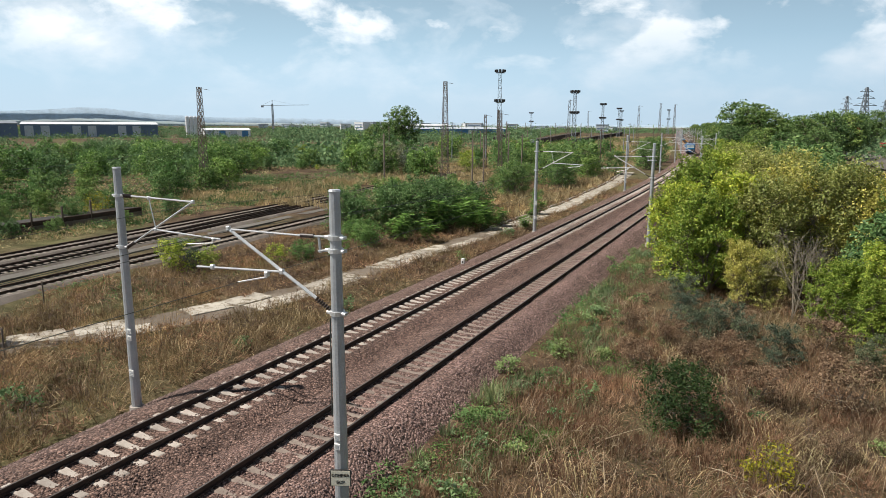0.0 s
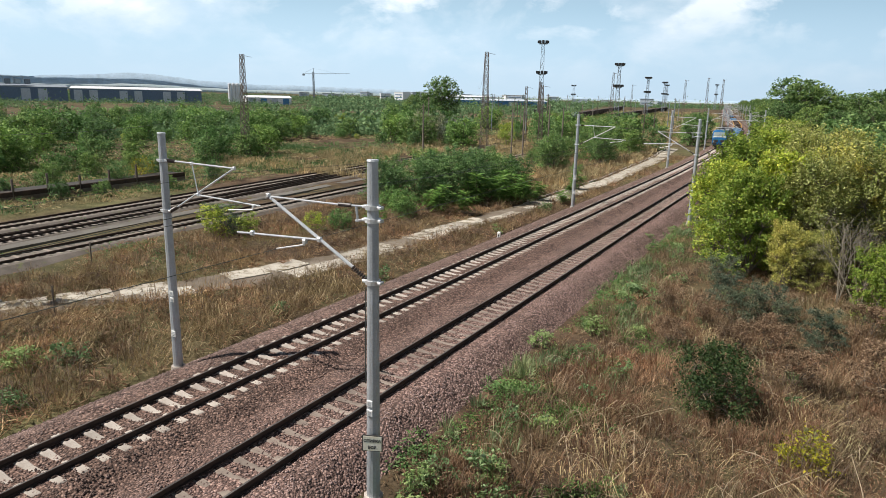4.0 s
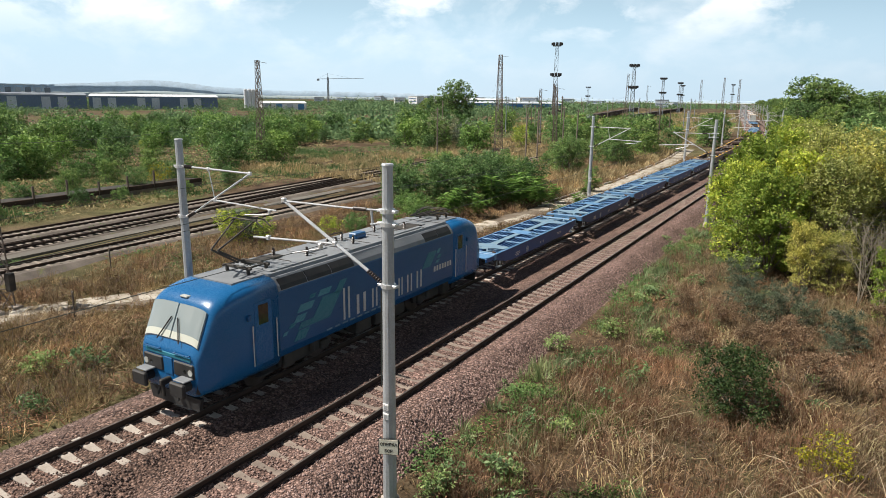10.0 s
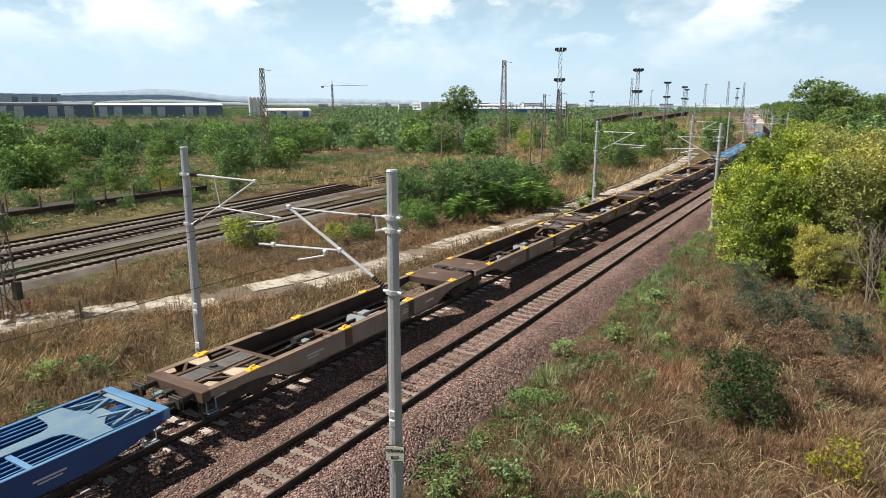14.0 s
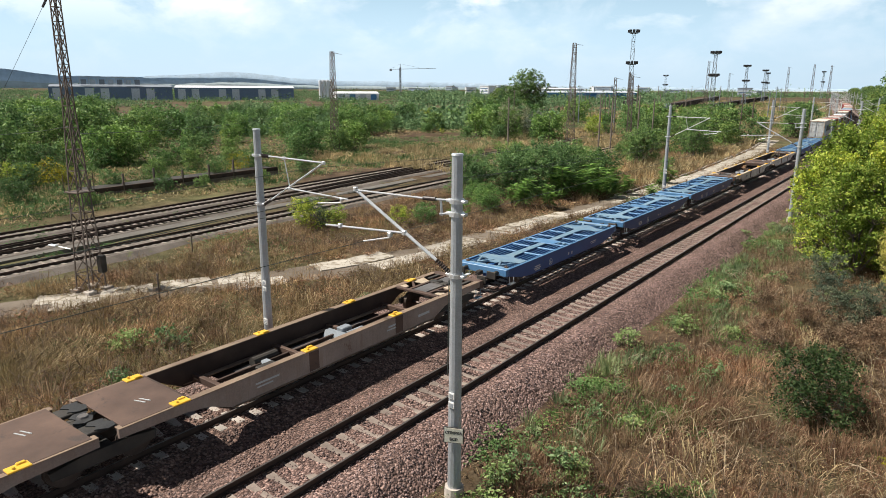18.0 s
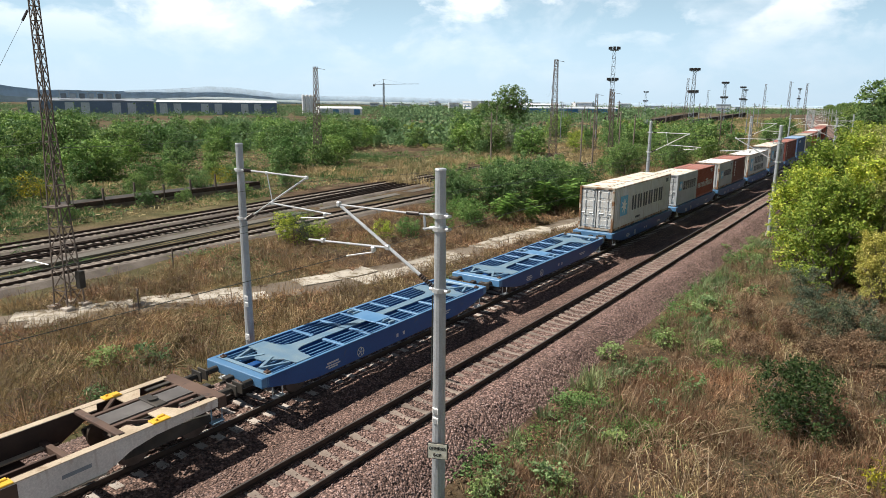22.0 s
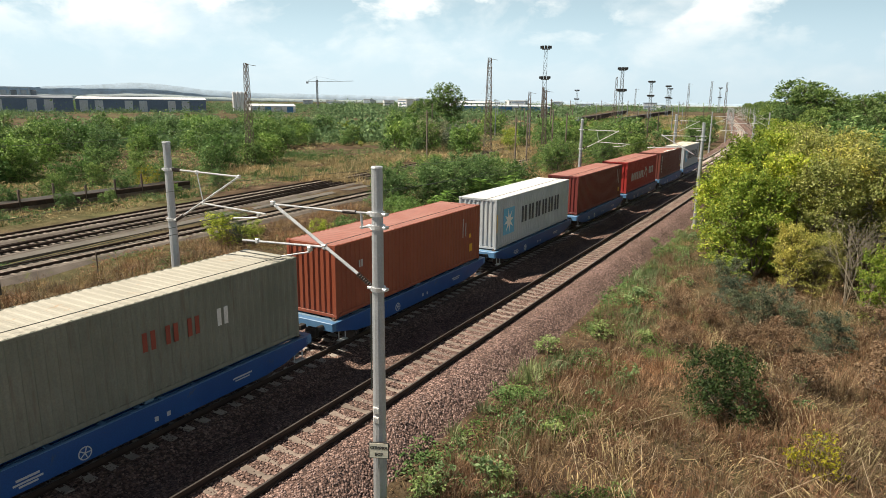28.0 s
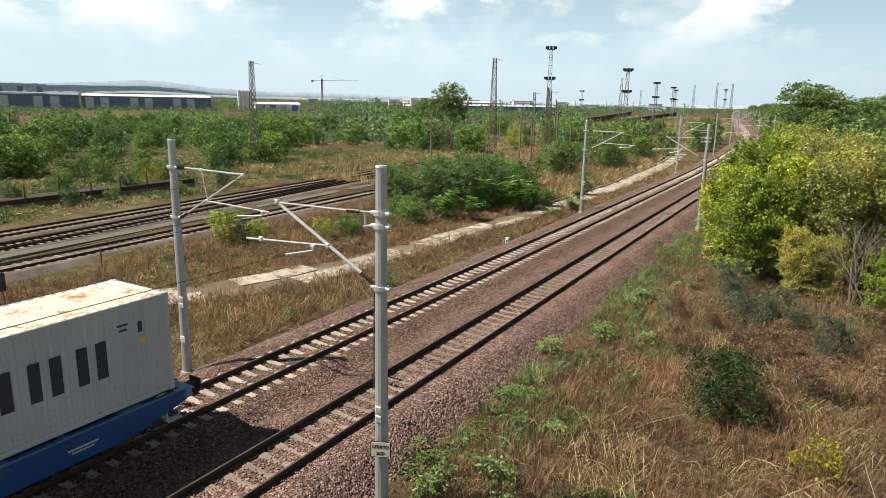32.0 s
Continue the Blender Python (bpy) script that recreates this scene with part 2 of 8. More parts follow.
def ballast_mat():
    m, n, l, bsdf = nodes_of("ballast_stone")
    pos = n.new("ShaderNodeNewGeometry").outputs["Position"]
    v = n.new("ShaderNodeTexVoronoi")
    v.inputs["Scale"].default_value = 14.0
    l.new(pos, v.inputs["Vector"])
    bw = n.new("ShaderNodeRGBToBW")
    l.new(v.outputs["Color"], bw.inputs[0])
    stone = ramp(n, l, bw.outputs[0], (0.15, (0.075, 0.052, 0.047)), (0.42, (0.165, 0.115, 0.102)), (0.65, (0.265, 0.19, 0.172)), (0.9, (0.46, 0.355, 0.325))).outputs[0]
    gap = ramp(n, l, v.outputs["Distance"], (0.35, (1, 1, 1)), (0.75, (0.46, 0.43, 0.42))).outputs[0]
    col = blend(n, l, "MULTIPLY", 1.0, stone, gap)
    big = noise_node(n, l, pos, 0.35, 4.0)
    col = blend(n, l, "MULTIPLY", 1.0, col, ramp(n, l, big.outputs["Fac"], (0.3, (0.8, 0.76, 0.72)), (0.7, (1.2, 1.14, 1.12))).outputs[0])
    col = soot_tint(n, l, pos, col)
    l.new(col, bsdf.inputs["Base Color"])
    bsdf.inputs["Roughness"].default_value = 0.9
    inv = n.new("ShaderNodeMath")
    inv.operation = "SUBTRACT"
    inv.inputs[0].default_value = 1.0
    l.new(v.outputs["Distance"], inv.inputs[1])
    bump_of(n, l, bsdf, inv.outputs[0], 0.8, 0.07)
    return m


def ground_mat():
    m, n, l, bsdf = nodes_of("ground_soil_and_grass")
    pos = n.new("ShaderNodeNewGeometry").outputs["Position"]
    wide = noise_node(n, l, pos, 0.035, 5.0, 0.6, 0.4)
    mid = noise_node(n, l, pos, 0.4, 6.0, 0.65, 0.5)
    fine = noise_node(n, l, pos, 7.0, 5.0, 0.7)
    dry = ramp(n, l, mid.outputs["Fac"], (0.28, (0.045, 0.031, 0.022)), (0.5, (0.1, 0.068, 0.045)), (0.72, (0.2, 0.145, 0.092))).outputs[0]
    green = ramp(n, l, mid.outputs["Fac"], (0.3, (0.075, 0.078, 0.035)), (0.7, (0.19, 0.175, 0.085))).outputs[0]
    col = blend(n, l, "MIX", ramp(n, l, wide.outputs["Fac"], (0.46, (0, 0, 0)), (0.62, (1, 1, 1))).outputs[0], dry, green)
    col = blend(n, l, "MULTIPLY", 1.0, col, ramp(n, l, fine.outputs["Fac"], (0.3, (0.5, 0.5, 0.5)), (0.7, (1.3, 1.3, 1.3))).outputs[0])
    l.new(col, bsdf.inputs["Base Color"])
    bsdf.inputs["Roughness"].default_value = 0.95
    bsdf.inputs["Specular IOR Level"].default_value = 0.1
    bump_of(n, l, bsdf, fine.outputs["Fac"], 0.8, 0.08)
    return m


M = {}
M["ballast"] = ballast_mat()
M["ground"] = ground_mat()
M["rail_side"] = surface("rusty_rail_steel", (0.035, 0.022, 0.017), (0.07, 0.042, 0.03), 1.5, 30, 0.75, 0.3, 0.3, 0.004)
M["rail_top"] = surface("polished_rail_head", (0.12, 0.105, 0.095), (0.2, 0.18, 0.165), 1.0, 30, 0.5, 0.6, 0.05, 0.002)
M["sleeper"] = surface("weathered_concrete_sleeper", (0.34, 0.29, 0.25), (0.5, 0.45, 0.4), 2.0, 30, 0.85, 0, 0.3, 0.006, 0.2)
M["old_sleeper"] = surface("weathered_grey_timber_sleeper", (0.17, 0.14, 0.115), (0.34, 0.295, 0.25), 2.0, 30, 0.9, 0, 0.4, 0.006, 0.3)
M["pole"] = surface("galvanised_grey_steel", (0.36, 0.38, 0.4), (0.5, 0.52, 0.54), 1.1, 26, 0.5, 0.35, 0.1, 0.003)
M["tube"] = surface("bright_galvanised_tube", (0.62, 0.63, 0.64), (0.78, 0.79, 0.8), 2.0, 30, 0.38, 0.55, 0.05, 0.002)
M["insulator"] = surface("brown_black_insulator", (0.03, 0.02, 0.018), (0.05, 0.035, 0.03), 3.0, 30, 0.35, 0, 0.05, 0.002)
M["wire"] = surface("dark_copper_wire", (0.05, 0.055, 0.05), (0.09, 0.1, 0.085), 2.0, 20, 0.6, 0.5, 0.0)
M["lattice"] = surface("rusty_lattice_steel", (0.11, 0.085, 0.07), (0.2, 0.16, 0.135), 0.8, 20, 0.8, 0.2, 0.2, 0.004)
M["mast_grey"] = surface("hazy_grey_mast_steel", (0.22, 0.25, 0.28), (0.3, 0.33, 0.36), 0.5, 10, 0.8, 0.1, 0.0)
M["wood_pole"] = surface("grey_brown_timber_post", (0.16, 0.13, 0.105), (0.27, 0.225, 0.19), 1.5, 25, 0.9, 0, 0.3, 0.006)
M["concrete"] = surface("cracked_pale_concrete", (0.36, 0.32, 0.265), (0.52, 0.48, 0.41), 0.7, 14, 0.9, 0, 0.5, 0.015, 0.14, (0.2, 0.165, 0.11), 0.5, True)
M["siding"] = surface("oily_brown_siding_ballast", (0.1, 0.083, 0.07), (0.2, 0.172, 0.148), 0.5, 12, 0.95, 0, 0.5, 0.03, 0, (0.14, 0.15, 0.06), 0.58, True)
M["asphalt"] = surface("old_grey_asphalt", (0.1, 0.09, 0.076), (0.165, 0.15, 0.13), 0.4, 12, 0.9, 0, 0.3, 0.01, 0, (0.14, 0.13, 0.085), 0.6, True)
M["white"] = surface("white_painted_plate", (0.74, 0.73, 0.7), (0.82, 0.81, 0.79), 3.0, 30, 0.5)
M["sign_white"] = surface("cream_enamel_sign", (0.7, 0.66, 0.52), (0.8, 0.77, 0.65), 3.0, 30, 0.45)
M["black"] = surface("black_rubber_and_paint", (0.015, 0.015, 0.016), (0.035, 0.034, 0.033), 2.0, 25, 0.6)
M["dark_metal"] = surface("greasy_dark_underframe_steel", (0.03, 0.028, 0.026), (0.075, 0.065, 0.055), 1.5, 25, 0.7, 0.2, 0.2, 0.006)
M["wheel"] = surface("brown_steel_wheel", (0.07, 0.055, 0.045), (0.13, 0.1, 0.085), 2.0, 25, 0.55, 0.6)
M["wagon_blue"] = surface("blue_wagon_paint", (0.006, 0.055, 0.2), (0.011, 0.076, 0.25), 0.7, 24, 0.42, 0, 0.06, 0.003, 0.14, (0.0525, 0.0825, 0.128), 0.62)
# deck parts get a paler blue than the side sills
M["wagon_deck"] = surface("pale_blue_deck_paint", (0.07, 0.2, 0.39), (0.125, 0.265, 0.45), 0.9, 24, 0.45, 0, 0.08, 0.003, 0.12, (0.276, 0.294, 0.304), 0.64)
M["wagon_pad"] = surface("scuffed_pale_load_plate", (0.12, 0.235, 0.36), (0.21, 0.305, 0.37), 1.6, 24, 0.55, 0, 0.1, 0.004, 0.15, (0.3, 0.24, 0.18), 0.64)
M["wagon_rust"] = surface("rust_brown_wagon_paint", (0.075, 0.046, 0.035), (0.16, 0.1, 0.074), 0.7, 20, 0.75, 0.1, 0.2, 0.004, 0.1, (0.07, 0.05, 0.042), 0.58)
M["wagon_tan"] = surface("faded_tan_wagon_side", (0.235, 0.175, 0.145), (0.345, 0.275, 0.235), 0.7, 20, 0.75, 0, 0.15, 0.004, 0.1, (0.16, 0.09, 0.06), 0.62, streak=(0.24, 0.16, 0.12))
M["wagon_cream"] = surface("chalky_cream_wagon_side", (0.62, 0.57, 0.52), (0.78, 0.74, 0.69), 0.6, 20, 0.7, 0, 0.1, 0.004, 0, (0.4, 0.26, 0.16), 0.63, streak=(0.42, 0.34, 0.28))
M["wagon_sand"] = surface("sandy_worn_flange_paint", (0.4, 0.315, 0.22), (0.54, 0.45, 0.34), 0.9, 20, 0.75, 0, 0.1, 0.004, 0, (0.2, 0.11, 0.06), 0.62)
# brown for the wagon's inside, darkened by the shade put into it
M["wagon_inner"] = surface("inner_brown_with_shade", (0.045, 0.028, 0.022), (0.09, 0.058, 0.045), 0.8, 20, 0.8, 0.1, 0.1, 0.004)
M["wagon_flange"] = surface("worn_brown_flange_paint", (0.18, 0.122, 0.084), (0.3, 0.218, 0.155), 0.8, 20, 0.75, 0.1, 0.15, 0.004, 0, (0.09, 0.055, 0.04), 0.6)
M["wagon_grey"] = surface("worn_grey_steel_plate", (0.11, 0.1, 0.095), (0.2, 0.185, 0.175), 0.9, 20, 0.5, 0.3, 0.1, 0.004, 0, (0.1, 0.06, 0.045), 0.6)
M["yellow"] = surface("yellow_paint", (0.75, 0.42, 0.03), (0.85, 0.5, 0.05), 2.0, 25, 0.5)
M["loco_blue"] = surface("glossy_blue_locomotive_paint", (0.007, 0.078, 0.21), (0.01, 0.095, 0.245), 0.4, 30, 0.32, 0, 0.03, 0.002, 0, (0.045, 0.13, 0.3), 0.66)
M["loco_light"] = surface("light_blue_cab_paint", (0.009, 0.11, 0.28), (0.013, 0.125, 0.32), 0.5, 30, 0.28, 0, 0.03, 0.002)
M["loco_teal"] = surface("teal_graphic_paint", (0.022, 0.17, 0.25), (0.035, 0.21, 0.28), 0.6, 30, 0.3, 0, 0.03, 0.002)
M["loco_pale"] = surface("pale_teal_graphic_paint", (0.05, 0.24, 0.33), (0.07, 0.28, 0.38), 0.6, 30, 0.3, 0, 0.03, 0.002)
M["loco_roof"] = surface("grey_locomotive_roof", (0.18, 0.196, 0.215), (0.25, 0.264, 0.28), 0.8, 25, 0.55, 0, 0.1, 0.003, 0, (0.15, 0.145, 0.14), 0.6)
M["lettering"] = surface("silver_grey_lettering", (0.46, 0.48, 0.48), (0.54, 0.56, 0.56), 2.0, 30, 0.4)
M["navy"] = surface("navy_lettering", (0.012, 0.02, 0.04), (0.02, 0.03, 0.055), 2.0, 30, 0.45, 0, 0.05, 0.002, 0, (0.4, 0.4, 0.4), 0.7)
M["logo_blue"] = surface("light_blue_logo_panel", (0.1, 0.4, 0.62), (0.14, 0.46, 0.68), 1.0, 30, 0.45)
M["red_lamp"] = surface("red_lamp_lens", (0.4, 0.02, 0.02), (0.5, 0.03, 0.03), 2.0, 25, 0.3)
M["glass"] = glass_mat("dark_window_glass", (0.012, 0.014, 0.016), 0.05)
M["lens"] = glass_mat("headlamp_lens", (0.45, 0.45, 0.42), 0.1)
# base colour is lightened to stand for sky reflected in the pane
M["screen"] = glass_mat("windscreen_with_sky_tint", (0.26, 0.3, 0.3), 0.05)
# cream stands in for the sunlit dashboard behind the glass
M["sunlit_dash"] = glass_mat("sunlit_cream_behind_glass", (0.55, 0.56, 0.48), 0.1)
M["bark"] = surface("grey_brown_bark", (0.11, 0.085, 0.065), (0.2, 0.165, 0.13), 4.0, 30, 0.9, 0, 0.4, 0.01)
M["leaf_bush"] = foliage("mid_green_shrub_leaves", (0.07, 0.15, 0.042), (0.145, 0.27, 0.075), (0.235, 0.39, 0.12), (0.33, 0.48, 0.18))
M["leaf_yellow"] = foliage("yellow_green_leaves", (0.155, 0.24, 0.034), (0.3, 0.41, 0.06), (0.48, 0.56, 0.092), (0.66, 0.65, 0.15))
M["leaf_dark"] = foliage("dark_green_leaves", (0.0225, 0.0495, 0.0162), (0.0405, 0.0765, 0.0234), (0.063, 0.104, 0.0324), (0.09, 0.126, 0.045))
M["leaf_tree"] = foliage("green_tree_leaves", (0.068, 0.128, 0.045), (0.122, 0.21, 0.07), (0.185, 0.285, 0.097), (0.25, 0.34, 0.13))
M["leaf_silver"] = foliage("silvery_green_leaves", (0.15, 0.18, 0.13), (0.24, 0.27, 0.2), (0.34, 0.36, 0.28))
M["leaf_bright"] = foliage("fresh_green_leaves", (0.09, 0.198, 0.042), (0.162, 0.3, 0.066), (0.252, 0.384, 0.102), vary=False)
M["leaf_dry"] = foliage("dry_straw_blades", (0.11, 0.073, 0.042), (0.21, 0.145, 0.082), (0.34, 0.25, 0.15), (0.58, 0.46, 0.31), rough=0.8, shine=0.1, vary=False)
M["leaf_rust"] = foliage("reddish_dry_weeds", (0.142, 0.078, 0.052), (0.262, 0.15, 0.102), (0.42, 0.27, 0.19), rough=0.8, shine=0.1, vary=False)
M["leaf_weed"] = foliage("green_weed_leaves", (0.0712, 0.14, 0.05), (0.123, 0.22, 0.075), (0.199, 0.31, 0.125), rough=0.7)
# distance haze is put into these leaves as a paler green
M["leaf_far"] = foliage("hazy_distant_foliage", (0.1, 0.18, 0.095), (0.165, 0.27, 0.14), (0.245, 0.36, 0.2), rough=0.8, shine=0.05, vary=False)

M["twig"] = surface("bleached_grey_twigs", (0.2, 0.17, 0.13), (0.31, 0.27, 0.21), 3.0, 30, 0.9)

M["twig_brown"] = surface("weathered_brown_stems", (0.1, 0.07, 0.05), (0.2, 0.145, 0.105), 3.0, 30, 0.9)
M["leaf_soot"] = foliage("umber_withered_leaves", (0.11, 0.07, 0.05), (0.2, 0.13, 0.09), (0.32, 0.215, 0.15), (0.46, 0.33, 0.24), rough=0.85, shine=0.08, vary=False)

M["reed"] = surface("bleached_straw_stalk", (0.4, 0.31, 0.2), (0.54, 0.44, 0.31), 3.0, 30, 0.8)

M["leaf_straw"] = foliage("pale_field_straw", (0.3, 0.237, 0.138), (0.45, 0.365, 0.22), (0.66, 0.54, 0.34), rough=0.8, shine=0.1, vary=False)


M["leaf_ochre"] = foliage("ochre_brown_dry_grass", (0.15, 0.102, 0.056), (0.255, 0.178, 0.098), (0.385, 0.28, 0.157), (0.54, 0.41, 0.25), rough=0.8, shine=0.1, vary=False)
M["leaf_umber"] = foliage("russet_brown_dead_weeds", (0.138, 0.086, 0.058), (0.252, 0.164, 0.11), (0.39, 0.27, 0.186), (0.57, 0.43, 0.31), rough=0.85, shine=0.08, vary=False)
M["leaf_sage"] = foliage("grey_green_weeds", (0.14, 0.2, 0.1), (0.26, 0.335, 0.185), (0.4, 0.48, 0.29), rough=0.75, shine=0.15, vary=False)
M["leaf_clump"] = foliage("deep_green_shrub_leaves", (0.062, 0.128, 0.045), (0.126, 0.232, 0.078), (0.215, 0.345, 0.12), (0.32, 0.44, 0.185))
M["leaf_gold"] = foliage("yellow_autumn_leaves", (0.22, 0.24, 0.02), (0.38, 0.34, 0.03), (0.55, 0.45, 0.04))
M["dull_sleeper"] = surface("dusty_brown_concrete_sleeper", (0.193, 0.152, 0.127), (0.314, 0.258, 0.217), 2.0, 30, 0.9, 0, 0.3, 0.006, 0.2)
M["leaf_tan"] = foliage("tan_and_olive_leaves", (0.2, 0.225, 0.06), (0.37, 0.385, 0.1), (0.53, 0.515, 0.16), (0.68, 0.62, 0.26))
M["leaf_greyish"] = foliage("dark_grey_green_leaves", (0.0459, 0.0663, 0.0459), (0.0867, 0.117, 0.0765), (0.153, 0.189, 0.128), (0.245, 0.275, 0.204))
M["dirt"] = surface("pale_trodden_dirt", (0.125, 0.096, 0.07), (0.22, 0.182, 0.14), 0.5, 9, 0.95, 0, 0.5, 0.03, 0, (0.13, 0.1, 0.06), 0.56, True)
M["leaf_broad"] = foliage("pale_green_broad_leaves", (0.1, 0.17, 0.06), (0.19, 0.29, 0.115), (0.3, 0.41, 0.19), (0.42, 0.52, 0.29), rough=0.7)
# ---- mesh tools ----
class Geo:
    """Gathers vertices and faces of one mesh."""

    def __init__(self):
        self.v, self.f = [], []

    def add(self, verts, faces, m=None):
        k = len(self.v)
        self.v += [tuple(m @ Vector(p)) for p in verts] if m else [tuple(p) for p in verts]
        self.f += [tuple(i + k for i in face) for face in faces]
        return self

    def box(self, c, s, b=0.0, m=None):
        """A box about c of size s, its edges cut off by b."""
        x, y, z = s[0] / 2, s[1] / 2, s[2] / 2
        if not b:
            vs = [(c[0] + i * x, c[1] + j * y, c[2] + k * z) for i in (-1, 1) for j in (-1, 1) for k in (-1, 1)]
            return self.add(vs, [(0, 1, 3, 2), (4, 6, 7, 5), (0, 4, 5, 1), (2, 3, 7, 6), (0, 2, 6, 4), (1, 5, 7, 3)], m)
        vs, at = [], {}
        for i in (-1, 1):
            for j in (-1, 1):
                for k in (-1, 1):
                    for a in range(3):
                        d = [b, b, b]
                        d[a] = 0
                        at[i, j, k, a] = len(vs)
                        vs.append((c[0] + i * (x - d[0]), c[1] + j * (y - d[1]), c[2] + k * (z - d[2])))
        fs = []
        for a in range(3):
            for s_ in (-1, 1):
                ring = []
                for p, q in ((-1, -1), (1, -1), (1, 1), (-1, 1)):
                    key = [p, q]
                    key.insert(a, s_)
                    ring.append(at[(*key, a)])
                fs.append(ring if (s_ > 0) != (a == 1) else ring[::-1])
        for a in range(3):
            o = [k for k in range(3) if k != a]
            for p in (-1, 1):
                for q in (-1, 1):
                    lo, hi = [0, 0, 0], [0, 0, 0]
                    lo[a], hi[a] = -1, 1
                    lo[o[0]] = hi[o[0]] = p
                    lo[o[1]] = hi[o[1]] = q
                    fs.append((at[(*lo, o[0])], at[(*hi, o[0])], at[(*hi, o[1])], at[(*lo, o[1])]))
        for i in (-1, 1):
            for j in (-1, 1):
                for k in (-1, 1):
                    fs.append(tuple(at[i, j, k, a] for a in range(3)))
        return self.add(vs, fs, m)

    def tube(self, p, q, r, r2=None, n=8, caps=True):
        """A round bar from p to q."""
        p, q = Vector(p), Vector(q)
        r2 = r if r2 is None else r2
        w = (q - p).normalized()
        u = w.orthogonal().normalized()
        t = w.cross(u)
        vs = [e + (u * math.cos(a) + t * math.sin(a)) * k for e, k in ((p, r), (q, r2)) for a in (i * math.tau / n for i in range(n))]
        fs = [(i, (i + 1) % n, n + (i + 1) % n, n + i) for i in range(n)]
        if caps:
            fs += [tuple(range(n))[::-1], tuple(range(n, 2 * n))]
        return self.add(vs, fs)

    def bar(self, p, q, w, h=None):
        """A square bar from p to q."""
        return self.tube(p, q, w * 0.7071, None, 4)

    def extrude(self, outline, y0, y1, axis="y"):
        """A prism with the outline (x, z) from y0 to y1, or (y, z) from x0 to x1."""
        n = len(outline)
        if axis == "y":
            vs = [(a, y, b) for y in (y0, y1) for a, b in outline]
        elif axis == "x":
            vs = [(x, a, b) for x in (y0, y1) for a, b in outline]
        else:
            vs = [(a, b, z) for z in (y0, y1) for a, b in outline]
        return self.add(vs, [(i, (i + 1) % n, n + (i + 1) % n, n + i) for i in range(n)] + [tuple(range(n))[::-1], tuple(range(n, 2 * n))])

    def loft(self, sections, close=True):
        n = len(sections[0])
        vs = [p for s in sections for p in s]
        fs = [(k * n + i, k * n + (i + 1) % n, (k + 1) * n + (i + 1) % n, (k + 1) * n + i) for k in range(len(sections) - 1) for i in range(n)]
        if close:
            fs += [tuple(range(n))[::-1], tuple(range(len(vs) - n, len(vs)))]
        return self.add(vs, fs)

    def mesh(self, name, mat, smooth=False):
        me = bpy.data.meshes.new(name)
        me.from_pydata(self.v, [], self.f)
        me.update()
        bm = bmesh.new()
        bm.from_mesh(me)
        bmesh.ops.recalc_face_normals(bm, faces=bm.faces)
        bm.to_mesh(me)
        bm.free()
        me.materials.append(mat)
        if smooth:
            me.shade_smooth()
        return me


def array_mesh(name, verts, quads, mat):
    """A mesh from arrays of corners and of faces."""
    me = bpy.data.meshes.new(name)
    k = quads.shape[1]
    me.vertices.add(len(verts))
    me.vertices.foreach_set("co", np.asarray(verts, np.float32).ravel())
    me.loops.add(quads.size)
    me.loops.foreach_set("vertex_index", quads.astype(np.int32).ravel())
    me.polygons.add(len(quads))
    me.polygons.foreach_set("loop_start", np.arange(0, quads.size, k, dtype=np.int32))
    me.update(calc_edges=True)
    me.materials.append(mat)
    return me


def thing(name, label, category, group="", m=None, kind=""):
    ob = new(name)
    ob.empty_display_size = 0.3
    if m is not None:
        ob.matrix_basis = m
    return tagged(ob, label, category, group, kind)


def part(name, geo, mat, parent, label="", smooth=False, m=None):
    data = geo.mesh(name, mat, smooth) if isinstance(geo, Geo) else geo
    ob = new(name, data)
    ob.parent = parent
    if m is not None:
        ob.matrix_basis = m
    if label:
        ob["label"] = label
    return ob


def structure(name, data, label, category="", kind="structure", m=None):
    ob = new(name, data)
    if m is not None:
        ob.matrix_basis = m
    return tagged(ob, label, category or name.replace("_", " "), kind=kind)


# ---- the line of the two tracks: straight, then a long bend to the left ----
LEFT_X, RIGHT_X = -16.70, -12.06
BEND0, BEND1, SLOPE = 85.0, 300.0, 0.127


def drift(y):
    if y < BEND0:
        return 0.0
    if y < BEND1:
        return -SLOPE * (y - BEND0) ** 2 / (2 * (BEND1 - BEND0))
    return -SLOPE * (BEND1 - BEND0) / 2 - SLOPE * (y - BEND1)


def heading(y):
    return 0.0 if y < BEND0 else -SLOPE * min((y - BEND0) / (BEND1 - BEND0), 1.0)


_ys = np.arange(-700.0, 1400.0, 1.0)
_xs = np.array([drift(y) for y in _ys])
_arc = np.concatenate([[0], np.cumsum(np.hypot(np.diff(_xs), np.diff(_ys)))]) - 700.0


def along(s, off=LEFT_X):
    """The place and yaw, in degrees, at the arc length s of the line that runs off metres beside it."""
    y = float(np.interp(s, _arc, _ys))
    a = math.atan(-heading(y))
    return drift(y) + off * math.cos(a) , y + off * math.sin(a) * 0.0, math.degrees(a)


def smooth_noise(x, y, s, seed=0.0):
    return noise.noise(Vector((x * s, y * s, seed)))


def ground_z(x, y):
    """The height of the open ground, below the rail tops."""
    k = min(max((abs(x - drift(y) + 14.4) - 6.0) / 6.0, 0.0), 1.0)
    near = 0.16 * smooth_noise(x, y, 0.22) + 0.28 * smooth_noise(x, y, 0.06, 3.0)
    return -0.92 + k * near

